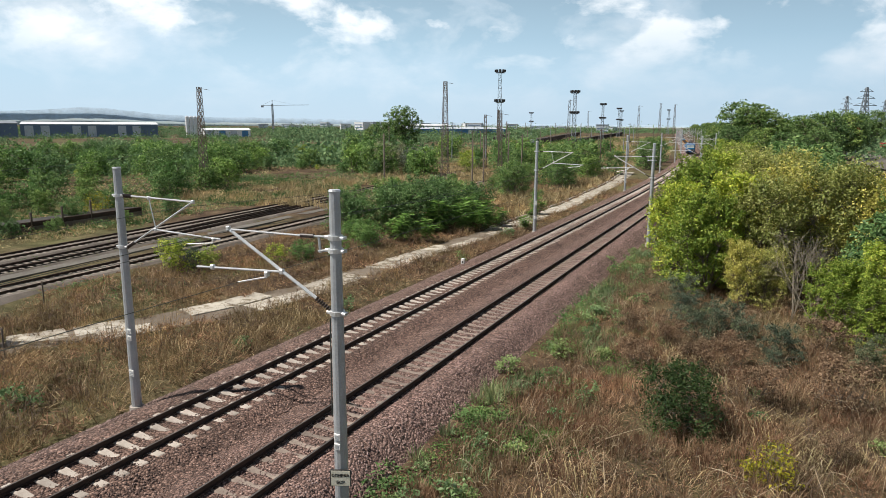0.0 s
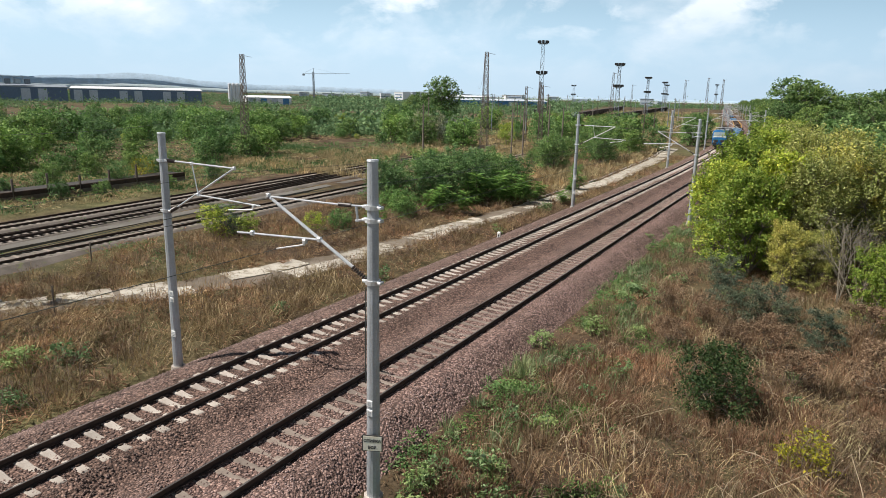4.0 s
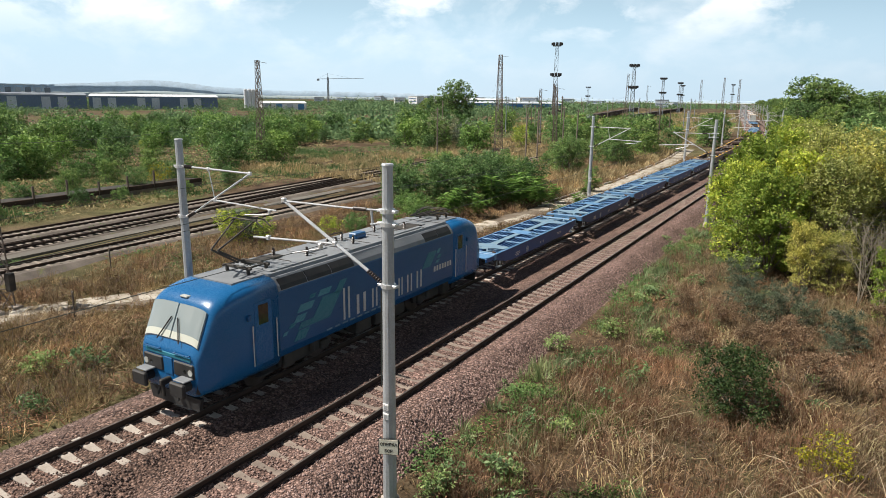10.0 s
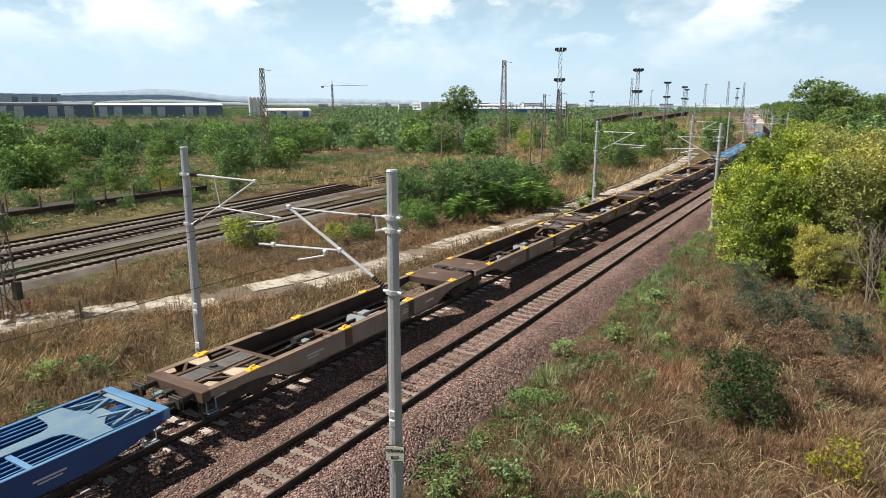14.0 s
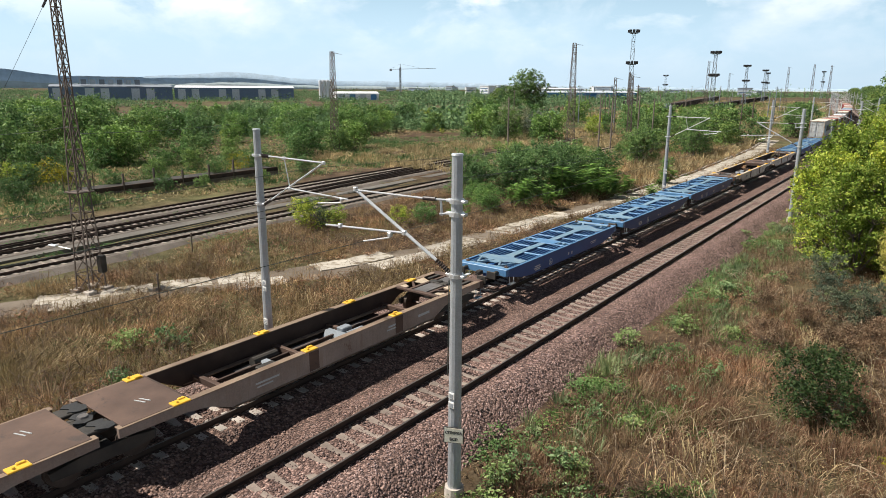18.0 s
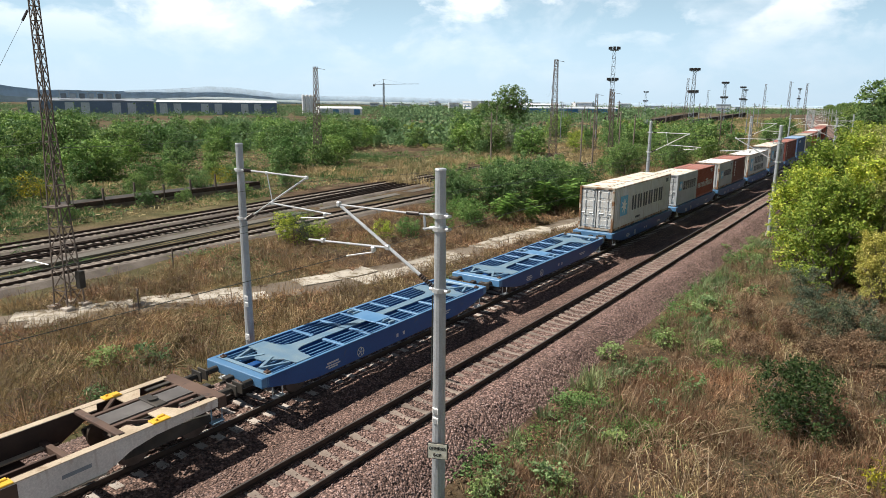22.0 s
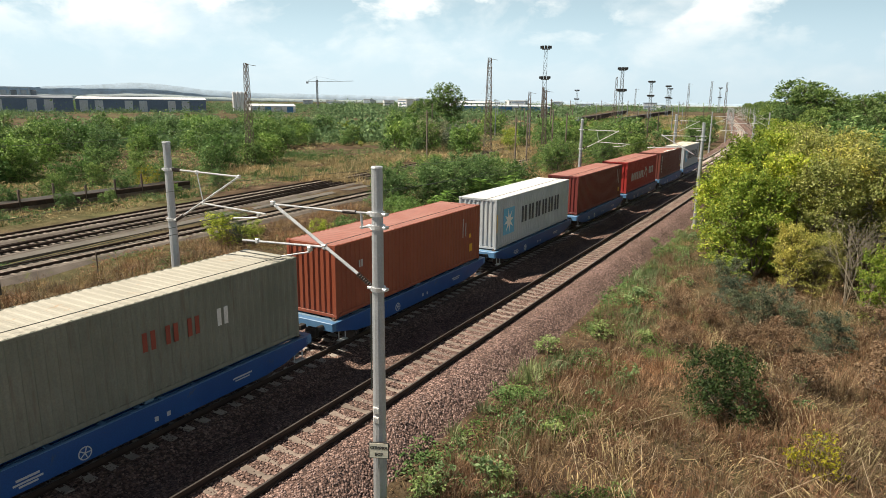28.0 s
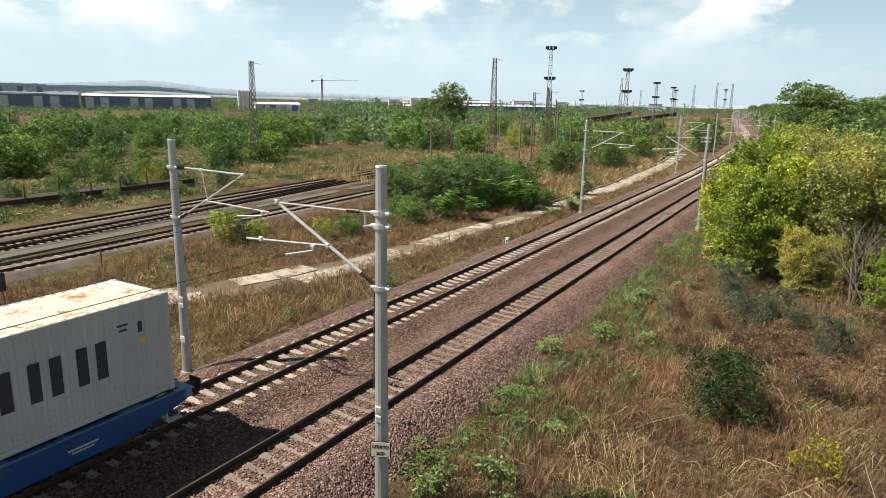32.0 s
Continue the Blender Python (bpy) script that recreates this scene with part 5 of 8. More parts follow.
F40, F20 = 12.19, 6.06
HIGH, LOW = 2.896, 2.591
NAVY = M["navy"]
SILVER = M["lettering"]
CARGO = [
    (0, 0.0, F40, (P_WHITE, R_WHITE, RUSTY), True, dict(label="cream forty-foot container with navy block lettering and a rust-stained roof", star=(1.9, 1.55, 1.35), text=[(6, 3.9, 1.55, 0.96, 0.22, 1.02, NAVY)], bars=[(4.8, 0.45, 0.9, 0.14, NAVY), (11.3, 2.5, 0.5, 0.3, NAVY)])),
    (1, 0.0, F20, (P_GREY, R_WHITE, P_GREY), True, dict(high=LOW, label="grey twenty-foot container with navy block lettering", star=(1.0, 1.6, 0.75), text=[(6, 2.05, 1.55, 0.52, 0.12, 0.72, NAVY)])),
    (1, 6.13, F20, (P_RED, R_RED, P_RED), True, dict(high=LOW, label="red twenty-foot container with silver block lettering", text=[(11, 0.45, 1.1, 0.34, 0.13, 0.45, SILVER)], bars=[(4.9, 2.3, 0.8, 0.12, SILVER), (5.1, 2.1, 0.5, 0.1, SILVER), (3.4, 1.45, 0.9, 0.12, SILVER)])),
    (2, 0.0, F20, (P_GREY, R_PALE, RUSTY), False, dict(high=LOW, label="pale grey twenty-foot container with navy block lettering", star=(1.3, 1.35, 0.75), text=[(6, 2.42, 1.42, 0.42, 0.08, 0.6, NAVY)], bars=[(5.1, 2.25, 0.42, 0.05, NAVY), (5.1, 2.15, 0.5, 0.05, NAVY), (5.05, 2.05, 0.34, 0.05, NAVY), (5.7, 2.2, 0.09, 0.16, NAVY)])),
    (2, 6.13, F20, (P_BROWN, R_RED, P_BROWN), True, dict(high=LOW, label="brown-red twenty-foot container with a column of pale marks", down=[(6, 0.95, 2.22, 0.2, 0.07, M["white"])], bars=[(5.45, 2.0, 0.04, 0.55, SILVER), (5.7, 1.75, 0.04, 0.7, SILVER), (5.62, 1.72, 0.1, 0.1, M["yellow"]), (0.45, 1.95, 0.1, 0.12, SILVER)])),
    (3, 0.0, F40, (P_WHITE, R_PALE, RUSTY), False, dict(high=LOW, label="white forty-foot container with two rows of navy block lettering", star=(1.95, 1.32, 1.45), text=[(6, 3.95, 1.76, 0.74, 0.22, 0.8, NAVY), (7, 3.95, 0.76, 0.66, 0.23, 0.66, NAVY)])),
    (4, 0.0, F40, (P_GREY, R_WHITE, RUSTY), True, dict(label="patched grey-white forty-foot container with navy lettering and a rusty roof", star=(1.85, 1.45, 1.5), text=[(6, 3.9, 1.6, 0.94, 0.22, 1.02, NAVY)], bars=[(6.7, 1.3, 2.2, 0.22, P_WHITE), (11.4, 2.4, 0.35, 0.3, NAVY)])),
    (5, 0.0, F40, (P_BROWN, R_RED, P_BROWN), True, dict(label="brown-red forty-foot container with a column of white marks", down=[(6, 1.15, 2.35, 0.24, 0.1, M["white"])], bars=[(11.4, 1.9, 0.05, 1.2, P_DARKRED)])),
    (6, 0.0, F40, (P_NAVY, R_BLUE, P_NAVY), False, dict(label="dusty blue forty-foot container with a paler blue roof", text=[(5, 2.2, 2.25, 0.36, 0.12, 0.36, M["white"])])),
    (7, 0.0, F40, (P_OLIVE, R_OLIVE, P_OLIVE), False, dict(label="grey-green forty-foot container with small red and white marks", text=[(3, 6.2, 1.7, 0.5, 0.25, 0.55, P_RED), (1, 8.8, 1.7, 0.5, 0.25, 0.55, M["white"])])),
    (8, 0.0, F40, (P_ORANGE, R_RED, P_ORANGE), False, dict(label="faded orange-red forty-foot container with small pale marks", text=[(1, 1.6, 1.9, 0.3, 0.1, 0.3, SILVER)], bars=[(10.3, 1.9, 0.06, 1.0, SILVER), (10.6, 1.8, 0.06, 0.7, SILVER), (11.2, 0.75, 0.3, 0.4, M["yellow"]), (11.1, 1.4, 0.2, 0.2, M["yellow"])])),
    (9, 0.0, F40, (P_PALE, R_PALE, P_PALE), False, dict(label="clean pale grey forty-foot container with navy block lettering", star=(1.75, 1.45, 1.55), text=[(6, 4.05, 1.55, 0.94, 0.2, 1.0, NAVY)], bars=[(0.12, 1.5, 0.1, 1.0, M["yellow"])])),
    (10, 0.0, F40, (P_DARKRED, R_RED, P_DARKRED), False, dict(label="dark red plain forty-foot container", bars=[(11.4, 0.75, 0.35, 0.35, M["yellow"]), (11.3, 1.9, 0.06, 1.2, SILVER), (10.8, 2.0, 0.06, 1.2, SILVER)])),
    (11, 0.0, F40, (P_BRIGHT, R_RED, P_BRIGHT), False, dict(label="bright red forty-foot container with silver block lettering", text=[(7, 1.9, 1.35, 0.5, 0.2, 0.72, SILVER), (3, 9.0, 1.5, 0.5, 0.2, 0.72, SILVER)], swoosh=(7.4, 1.45))),
    (12, 0.0, F40, (P_BROWN, R_RED, P_BROWN), False, dict(label="brown forty-foot container with a column of white marks", down=[(6, 0.78, 2.36, 0.22, 0.1, M["white"])], bars=[(11.5, 0.7, 0.25, 0.25, M["yellow"]), (11.4, 1.9, 0.06, 1.2, SILVER)])),
    (13, 0.0, F40, (P_PALE, R_WHITE, P_PALE), True, dict(label="pale grey forty-foot container with navy block lettering", star=(1.85, 1.5, 1.45), text=[(6, 4.0, 1.56, 0.96, 0.21, 0.98, NAVY)], bars=[(10.75, 2.32, 0.3, 0.05, NAVY), (10.75, 2.18, 0.24, 0.05, NAVY), (11.25, 2.15, 0.12, 0.3, NAVY), (11.3, 1.76, 0.16, 0.16, M["yellow"])])),
]

def locomotive():
    """Electric locomotive, its front buffers at y = 0, 18.98 m long."""
    w = thing("electric_locomotive", "dark blue electric locomotive with teal graphics and silver block lettering", "locomotive")
    full = [(1.42, 0.95), (1.5, 1.2), (1.5, 3.22), (1.43, 3.4), (1.2, 3.64), (0.5, 3.7)]
    ring = lambda pts, y: [(x, y, z) for x, z in pts] + [(-x, y, z) for x, z in pts[::-1]]

    arc = [i * math.pi / 18 for i in range(10)]

    def section(wide, shoulder, top, y, low=0.72):
        """A ring of the cab: upright sides, round shoulders, nearly flat top."""
        pts = [(wide - 0.16, low), (wide - 0.05, low + 0.16), (wide, low + 0.4)]
        pts += [(wide * max(math.cos(a), 0.0) ** 0.42, shoulder + (top - shoulder) * math.sin(a) ** 0.5) for a in arc[:-1]]
        return ring(pts, y)

    STATIONS = ((0.5, 1.12, 1.45, 1.98), (0.53, 1.26, 1.55, 2.1), (0.62, 1.35, 1.68, 2.24), (1.12, 1.44, 2.52, 3.34), (1.22, 1.455, 2.64, 3.45), (1.4, 1.47, 2.75, 3.56), (1.65, 1.485, 2.85, 3.66), (2.0, 1.5, 2.95, 3.73), (2.45, 1.503, 3.05, 3.76), (3.7, 1.503, 3.08, 3.77))

    def screen_z(u, x):
        """Height of the sloping front at the share u of its rise, x metres from the middle."""
        wide, shoulder, top = 1.35 + 0.09 * u, 1.68 + 0.84 * u, 2.24 + 1.1 * u
        c = min(abs(x) / wide, 1.0) ** (1 / 0.42)
        return shoulder + (top - shoulder) * math.sqrt(max(1 - c * c, 0.0)) ** 0.5

    body = part("body", Geo().loft([ring(full, 3.69), ring(full, 15.29)]), M["loco_blue"], w, "glossy dark blue body side")
    for end in (0, 1):
        yy = (lambda y: 18.98 - y) if end else (lambda y: y)
        cab = part("cab", Geo().loft([section(a, b, c, yy(y)) for y, a, b, c in STATIONS]), M["loco_light"], w, "blue driver's cab with a rounded roof", True)
        for s in (-1, 1):
            out = -0.045 if not end else 0.045
            for name, lo, hi, mt, said in (("sun_blind", 0.07, 0.25, "sunlit_dash", "cream lower windscreen strip, painted as a sunlit dashboard"), ("windscreen_pane", 0.25, 0.97, "screen", "large sloping windscreen pane")):
                pane = Geo()
                cols, rows = (0.03, 0.35, 0.7, 0.95, 1.1, 1.2), (lo, (lo + hi) / 2, hi)
                vs = [(s * x, yy(0.62 + 0.5 * u) + out, screen_z(u, x) + 0.035) for u in rows for x in cols] + [(s * x, yy(0.62 + 0.5 * u), screen_z(u, x) - 0.02) for u in rows for x in cols]
                m_, n_ = len(rows), len(cols)
                fs = [(b0 + r_ * n_ + c_, b0 + r_ * n_ + c_ + 1, b0 + (r_ + 1) * n_ + c_ + 1, b0 + (r_ + 1) * n_ + c_) for b0 in (0, m_ * n_) for r_ in range(m_ - 1) for c_ in range(n_ - 1)]
                rim = list(range(n_)) + [r_ * n_ + n_ - 1 for r_ in range(1, m_)] + [(m_ - 1) * n_ + c_ for c_ in range(n_ - 2, -1, -1)] + [r_ * n_ for r_ in range(m_ - 2, 0, -1)]
                fs += [(p, q, q + m_ * n_, p + m_ * n_) for p, q in zip(rim, rim[1:] + rim[:1])]
                part(name, pane.add(vs, fs), M[mt], cab, said)
            part("wiper", Geo().tube((s * 0.5, yy(0.52), 2.28), (s * 0.14, yy(0.84), 2.95), 0.02, None, 6), M["black"], cab)
            part("step_bar", Geo().tube((s * 0.3, yy(0.44), 2.0), (s * 1.02, yy(0.44), 2.0), 0.022, None, 6).tube((s * 0.35, yy(0.44), 2.0), (s * 0.35, yy(0.54), 2.0), 0.018, None, 6).tube((s * 0.98, yy(0.44), 2.0), (s * 0.98, yy(0.6), 2.0), 0.018, None, 6), M["loco_blue"], cab)
            lamp = part("lamp_panel", Geo().box((s * 0.7, yy(0.53), 1.5), (0.92, 0.14, 0.5), 0.05), M["black"], cab, "black lamp cluster")
            part("headlight", Geo().tube((s * 1.02, yy(0.48), 1.48), (s * 1.02, yy(0.45), 1.48), 0.1, None, 12), M["lens"], lamp, "round white headlamp")
            part("tail_lamp", Geo().tube((s * 0.78, yy(0.48), 1.48), (s * 0.78, yy(0.455), 1.48), 0.06, None, 10), M["glass"], lamp)
            door = part("cab_door", Geo().box((s * 1.506, yy(3.0), 2.1), (0.02, 0.74, 2.1), 0.006), M["loco_light"], cab)
            part("door_window", Geo().box((s * 1.515, yy(3.0), 2.72), (0.02, 0.42, 0.66), 0.008), M["glass"], door)
            for d in (-0.52, 0.52):
                part("grab_rail", Geo().tube((s * 1.57, yy(3.0 + d), 1.1), (s * 1.57, yy(3.0 + d), 2.45), 0.02, None, 6), M["tube"], cab)
            part("door_step", Geo().box((s * 1.4, yy(3.0), 0.62), (0.22, 0.6, 0.05), 0.01), M["dark_metal"], w)
            part("buffer_tread", Geo().box((s * 0.87, yy(0.32), 1.3), (0.5, 0.36, 0.05), 0.015), M["loco_roof"], w, "ribbed grey buffer step")
            part("mirror_camera", Geo().box((s * 1.55, yy(2.35), 2.75), (0.12, 0.14, 0.2), 0.03), M["loco_blue"], cab)
            g = Geo().tube((s * 0.87, yy(0.6), 1.05), (s * 0.87, yy(0.2), 1.05), 0.16, None, 12).box((s * 0.87, yy(0.1), 1.05), (0.64, 0.14, 0.44), 0.04)
            part("buffer", g, M["black"], w)
        part("front_panel", Geo().box((0, yy(0.5), 1.5), (0.4, 0.06, 0.56), 0.02), M["loco_light"], cab)
        part("front_band", Geo().box((0, yy(0.5), 1.86), (2.1, 0.05, 0.14), 0.02), M["loco_teal"], cab, "teal band with pale bars")
        part("forehead_lamp", Geo().box((0, yy(1.3), 3.5), (0.34, 0.2, 0.06), 0.02), M["lens"], cab, "small lamp above the windscreen")
        part("cab_roof_plate", Geo().extrude([(-0.95, 3.7), (0.95, 3.7), (0.9, 3.785), (-0.9, 3.785)], yy(2.3), yy(3.72)), M["loco_roof"], w, "weathered grey plate between the cab shoulders")
        part("buffer_beam", Geo().box((0, yy(0.62), 1.0), (2.5, 0.2, 0.42), 0.03), M["black"], w)
        part("coupling_hook", Geo().box((0, yy(0.4), 1.05), (0.14, 0.5, 0.2), 0.03).tube((0, yy(0.25), 1.05), (0, yy(0.25), 0.6), 0.05, None, 8), M["dark_metal"], w)
        for s in (-0.4, 0.45):
            part("brake_hose", Geo().tube((s, yy(0.5), 0.92), (s * 1.1, yy(0.36), 0.5), 0.035, None, 7), M["black"], w)
        part("snow_plough", Geo().extrude([(-1.2, 0.6), (1.2, 0.6), (1.1, 0.18), (-1.1, 0.18)], yy(0.62), yy(0.74)), M["black"], w)
    roof = part("roof", Geo().extrude([(-1.16, 3.66), (1.16, 3.66), (1.1, 3.8), (-1.1, 3.8)], 3.73, 15.25), M["loco_roof"], w, "weathered grey roof")
    for s in (-1, 1):
        part("roof_edge", Geo().extrude([(s * 1.4, 3.27), (s * 1.512, 3.27), (s * 1.45, 3.43), (s * 1.22, 3.69), (s * 1.1, 3.7)], 3.72, 15.26), M["loco_roof"], w, "grey roof edge panel")
        for a, n, d in ((3.85, 3, 1.3), (12.8, 2, 1.15)):
            if s < 0:
                a = 18.98 - a - n * d
            for k in range(n):
                g = Geo().extrude([(s * 1.5, 3.3), (s * 1.525, 3.3), (s * 1.465, 3.44), (s * 1.3, 3.64), (s * 1.27, 3.62)], a + k * d, a + k * d + d - 0.05)
                part("louvre", g, M["black"], roof, "black intake grille")
        x = s * 1.508
        place = (lambda y: y) if s > 0 else (lambda y: 18.98 - y)
        for y, z, a, b, mt in ((6.05, 2.12, 1.75, 0.86, "loco_teal"), (5.0, 2.42, 0.95, 0.26, "loco_pale"), (6.0, 2.72, 0.8, 0.22, "loco_pale"), (6.9, 2.72, 0.75, 0.42, "loco_teal"), (4.7, 2.08, 0.7, 0.24, "loco_pale"), (4.95, 1.8, 0.8, 0.22, "loco_teal"), (4.3, 1.92, 0.4, 0.14, "loco_teal"), (4.75, 1.48, 0.85, 0.34, "loco_teal"), (3.95, 1.72, 0.3, 0.12, "loco_pale"), (5.35, 2.72, 0.4, 0.14, "loco_teal"),
                               (13.15, 2.42, 1.25, 0.66, "loco_teal"), (13.95, 2.68, 0.42, 0.2, "loco_pale"), (14.0, 2.42, 0.45, 0.16, "loco_teal"), (13.85, 2.2, 0.4, 0.12, "loco_pale")):
            sl = b * 0.8
            y = place(y)
            g = Geo().extrude([(y - a / 2, z - b / 2), (y + a / 2 - sl, z - b / 2), (y + a / 2, z + b / 2), (y - a / 2 + sl, z + b / 2)], x, x + s * 0.006, "x")
            part("graphic", g, M[mt], body, "teal slanted graphic block")
        for k, (wide, h) in enumerate(((0.5, 0.95), (0.74, 0.6), (0.46, 0.6), (0.4, 0.6), (0.34, 0.8), (0.4, 0.6), (0.5, 0.6), (0.54, 0.6))):
            y = 6.9 + 1.25 * (sum((0.5, 0.74, 0.46, 0.4, 0.34, 0.4, 0.5, 0.54)[:k]) + 0.1 * k + wide / 2)
            part("mark", strokes(place(y), 1.72 + h * 0.65 - 0.39, wide * 1.05, h * 1.3, x, 0.2), M["lettering"], body, "silver block in place of a letter")
        for k in range(7):
            part("mark", Geo().box((x, place(13.6 + k * 0.24), 1.88), (0.012, 0.15, 0.24)), M["lettering"], body, "small white block in place of a letter")
        for k in range(9):
            part("mark", Geo().box((x, 6.2 + k * 0.45, 1.22), (0.012, 0.3, 0.06)), M["wagon_pad"], body, "plain bar of small writing")
        for y in (4.2, 8.4, 9.6, 10.8, 14.8):
            part("underframe_box", Geo().box((s * 1.15, y, 0.7), (0.55, 0.95 if 5 < y < 14 else 0.5, 0.5), 0.04), M["dark_metal"], w)
    for y in (4.7, 14.28):
        b = part("bogie", Geo().box((0, y, 0.62), (2.0, 0.5, 0.26), 0.03), M["dark_metal"], w)
        for s in (-1, 1):
            part("bogie_frame", Geo().extrude([(y - 2.0, 0.75), (y - 1.2, 0.95), (y + 1.2, 0.95), (y + 2.0, 0.75), (y + 1.9, 0.5), (y + 0.6, 0.4), (y - 0.6, 0.4), (y - 1.9, 0.5)], s * 1.0, s * 1.16, "x"), M["dark_metal"], b)
            for d in (-1.5, 1.5):
                part("axle_box", Geo().box((s * 1.2, y + d, 0.6), (0.2, 0.4, 0.36), 0.04), M["dark_metal"], b)
                part("spring", Geo().tube((s * 1.2, y + d * 0.55, 0.55), (s * 1.2, y + d * 0.55, 0.98), 0.11, None, 10), M["dark_metal"], b)
        for d in (-1.5, 1.5):
            wheelset(b, y + d, 0.6)

    def post_insulator(x, y, h=0.34):
        g = Geo().tube((x, y, 3.79), (x, y, 3.8 + h), 0.045, None, 8)
        for k in range(3):
            z = 3.86 + k * 0.08
            g.tube((x, y, z), (x, y, z + 0.04), 0.085, 0.05, 10)
        part("roof_insulator", g, M["insulator"], roof)

    for x, y in ((-0.55, 5.6), (0.35, 6.4), (-0.3, 8.3), (0.1, 8.35), (-0.3, 9.2), (0.45, 9.0), (-0.2, 11.3), (0.2, 11.4), (0.5, 12.6), (-0.4, 12.9)):
        post_insulator(x, y)
    part("breaker", Geo().box((-0.1, 10.0, 3.92), (0.4, 0.7, 0.24), 0.04), M["loco_blue"], roof, "blue circuit breaker box")
    part("roof_busbar", Geo().tube((-0.3, 8.3, 4.15), (-0.3, 9.2, 4.15), 0.02, None, 6), M["dark_metal"], roof)
    part("roof_busbar", Geo().tube((-0.2, 11.3, 4.15), (-0.4, 12.9, 4.15), 0.02, None, 6), M["dark_metal"], roof)
    for k in range(9):
        part("roof_seam", Geo().box((0, 4.1 + k * 1.33, 3.806), (2.04, 0.035, 0.02)), M["dark_metal"], roof)
    for y in (5.4, 11.9):
        part("roof_walkway", Geo().box((0.78, y, 3.825), (0.34, 2.9, 0.05), 0.01), M["loco_roof"], roof)
    for x, y, a, b in ((0.0, 4.6, 1.7, 1.1), (-0.35, 7.2, 1.0, 1.2), (0.0, 13.6, 1.4, 0.9)):
        part("roof_hatch", Geo().box((x, y, 3.82), (a, b, 0.05), 0.015), M["loco_roof"], roof)
    part("roof_grille", Geo().box((0.35, 13.0, 3.83), (0.8, 1.4, 0.05), 0.01), M["dark_metal"], roof)
    part("roof_grille", Geo().box((-0.5, 5.0, 3.855), (0.5, 1.6, 0.04), 0.01), M["dark_metal"], roof)
    for y, up in ((4.7, True), (15.0, False)):
        d = -1 if up else 1
        base = Geo().box((0, y + d * 0.5, 3.98), (1.3, 0.1, 0.08), 0.01).box((0, y + d * 1.3, 3.98), (1.3, 0.1, 0.08), 0.01)
        for s in (-0.5, 0.5):
            base.tube((s, y + d * 0.4, 4.0), (s, y + d * 1.5, 4.0), 0.03, None, 6)
            base.tube((s, y + d * 0.5, 3.78), (s, y + d * 0.5, 4.0), 0.06, None, 8).tube((s, y + d * 1.3, 3.78), (s, y + d * 1.3, 4.0), 0.06, None, 8)
        pan = part("pantograph", base, M["dark_metal"], w, "raised pantograph" if up else "folded pantograph")
        knee, top = ((y + d * 2.2, 4.72), (y + d * 0.8, 5.55)) if up else ((y - d * 0.9, 4.12), (y + d * 1.0, 4.24))
        arm = Geo()
        for s in (-0.3, 0.3):
            arm.tube((s, y + d * 1.0, 4.02), (s * 0.5, knee[0], knee[1]), 0.04, None, 6).tube((s * 0.5, knee[0], knee[1]), (s * 1.6, top[0], top[1]), 0.03, None, 6)
        part("arm", arm, M["dark_metal"], pan)
        for q in (-0.18, 0.18):
            bow = Geo().tube((-0.6, top[0] + q, top[1]), (0.6, top[0] + q, top[1]), 0.025, None, 6)
            for s in (-1, 1):
                bow.tube((s * 0.6, top[0] + q, top[1]), (s * 0.95, top[0] + q, top[1] - 0.2), 0.022, None, 6)
            part("collector_strip", bow, M["dark_metal"], pan)
    return w


SPEED = 22.8
LEAD = 31.5 + 10 * SPEED
TRAIN = []


def couple(ob, s, length, lift=0.0):
    """Note a thing of the train with its front s metres behind the first wagon's front."""
    TRAIN.append((ob, s, length, lift))


def build_train():
    couple(locomotive(), -20.1, 18.98)
    first = blue_wagon()
    fronts = [14.3 * k for k in range(5)] + [176.4 + 14.3 * k for k in range(3)] + [254.2 + 14.3 * k for k in range(2)] + [282.97 + 14.3 * k for k in range(14)]
    for k, s in enumerate(fronts):
        w = copy_thing(first, Matrix.Identity(4)) if k else None
        if k == 6:
            end_platform(w, DECK, 1, 0.6)
        if w:
            couple(w, s, DECK)
    end_platform(first, 0.0, -1, 0.95)
    couple(first, fronts[0], DECK)
    brown = rusty_wagon()
    for k, s in enumerate((71.5, 106.2, 140.9, 219.3)):
        couple(rusty_wagon(True) if k == 3 else copy_thing(brown, Matrix.Identity(4)) if k else brown, s, RUST_L)
    for k, y, length, color, doors, marks in CARGO:
        couple(container(length, marks.get("high", HIGH), color, doors, marks), 282.97 + 14.3 * k + 0.5 + y, length, 1.28)


def motions():
    """The whole train rolls past at an even speed."""
    times = [0.0, 0.5] + [float(k) for k in range(1, 32)] + [31.5, 32.0]
    for ob, s, length, lift in TRAIN:
        rows = []
        for t in times:
            front = LEAD - SPEED * t + s
            xa, ya, _ = along(front)
            xb, yb, _ = along(front + length)
            rows.append((t, pose(xa, ya, lift, 0, 0, math.degrees(-math.atan2(xb - xa, yb - ya)))))
        walk(ob, rows)


build_train()

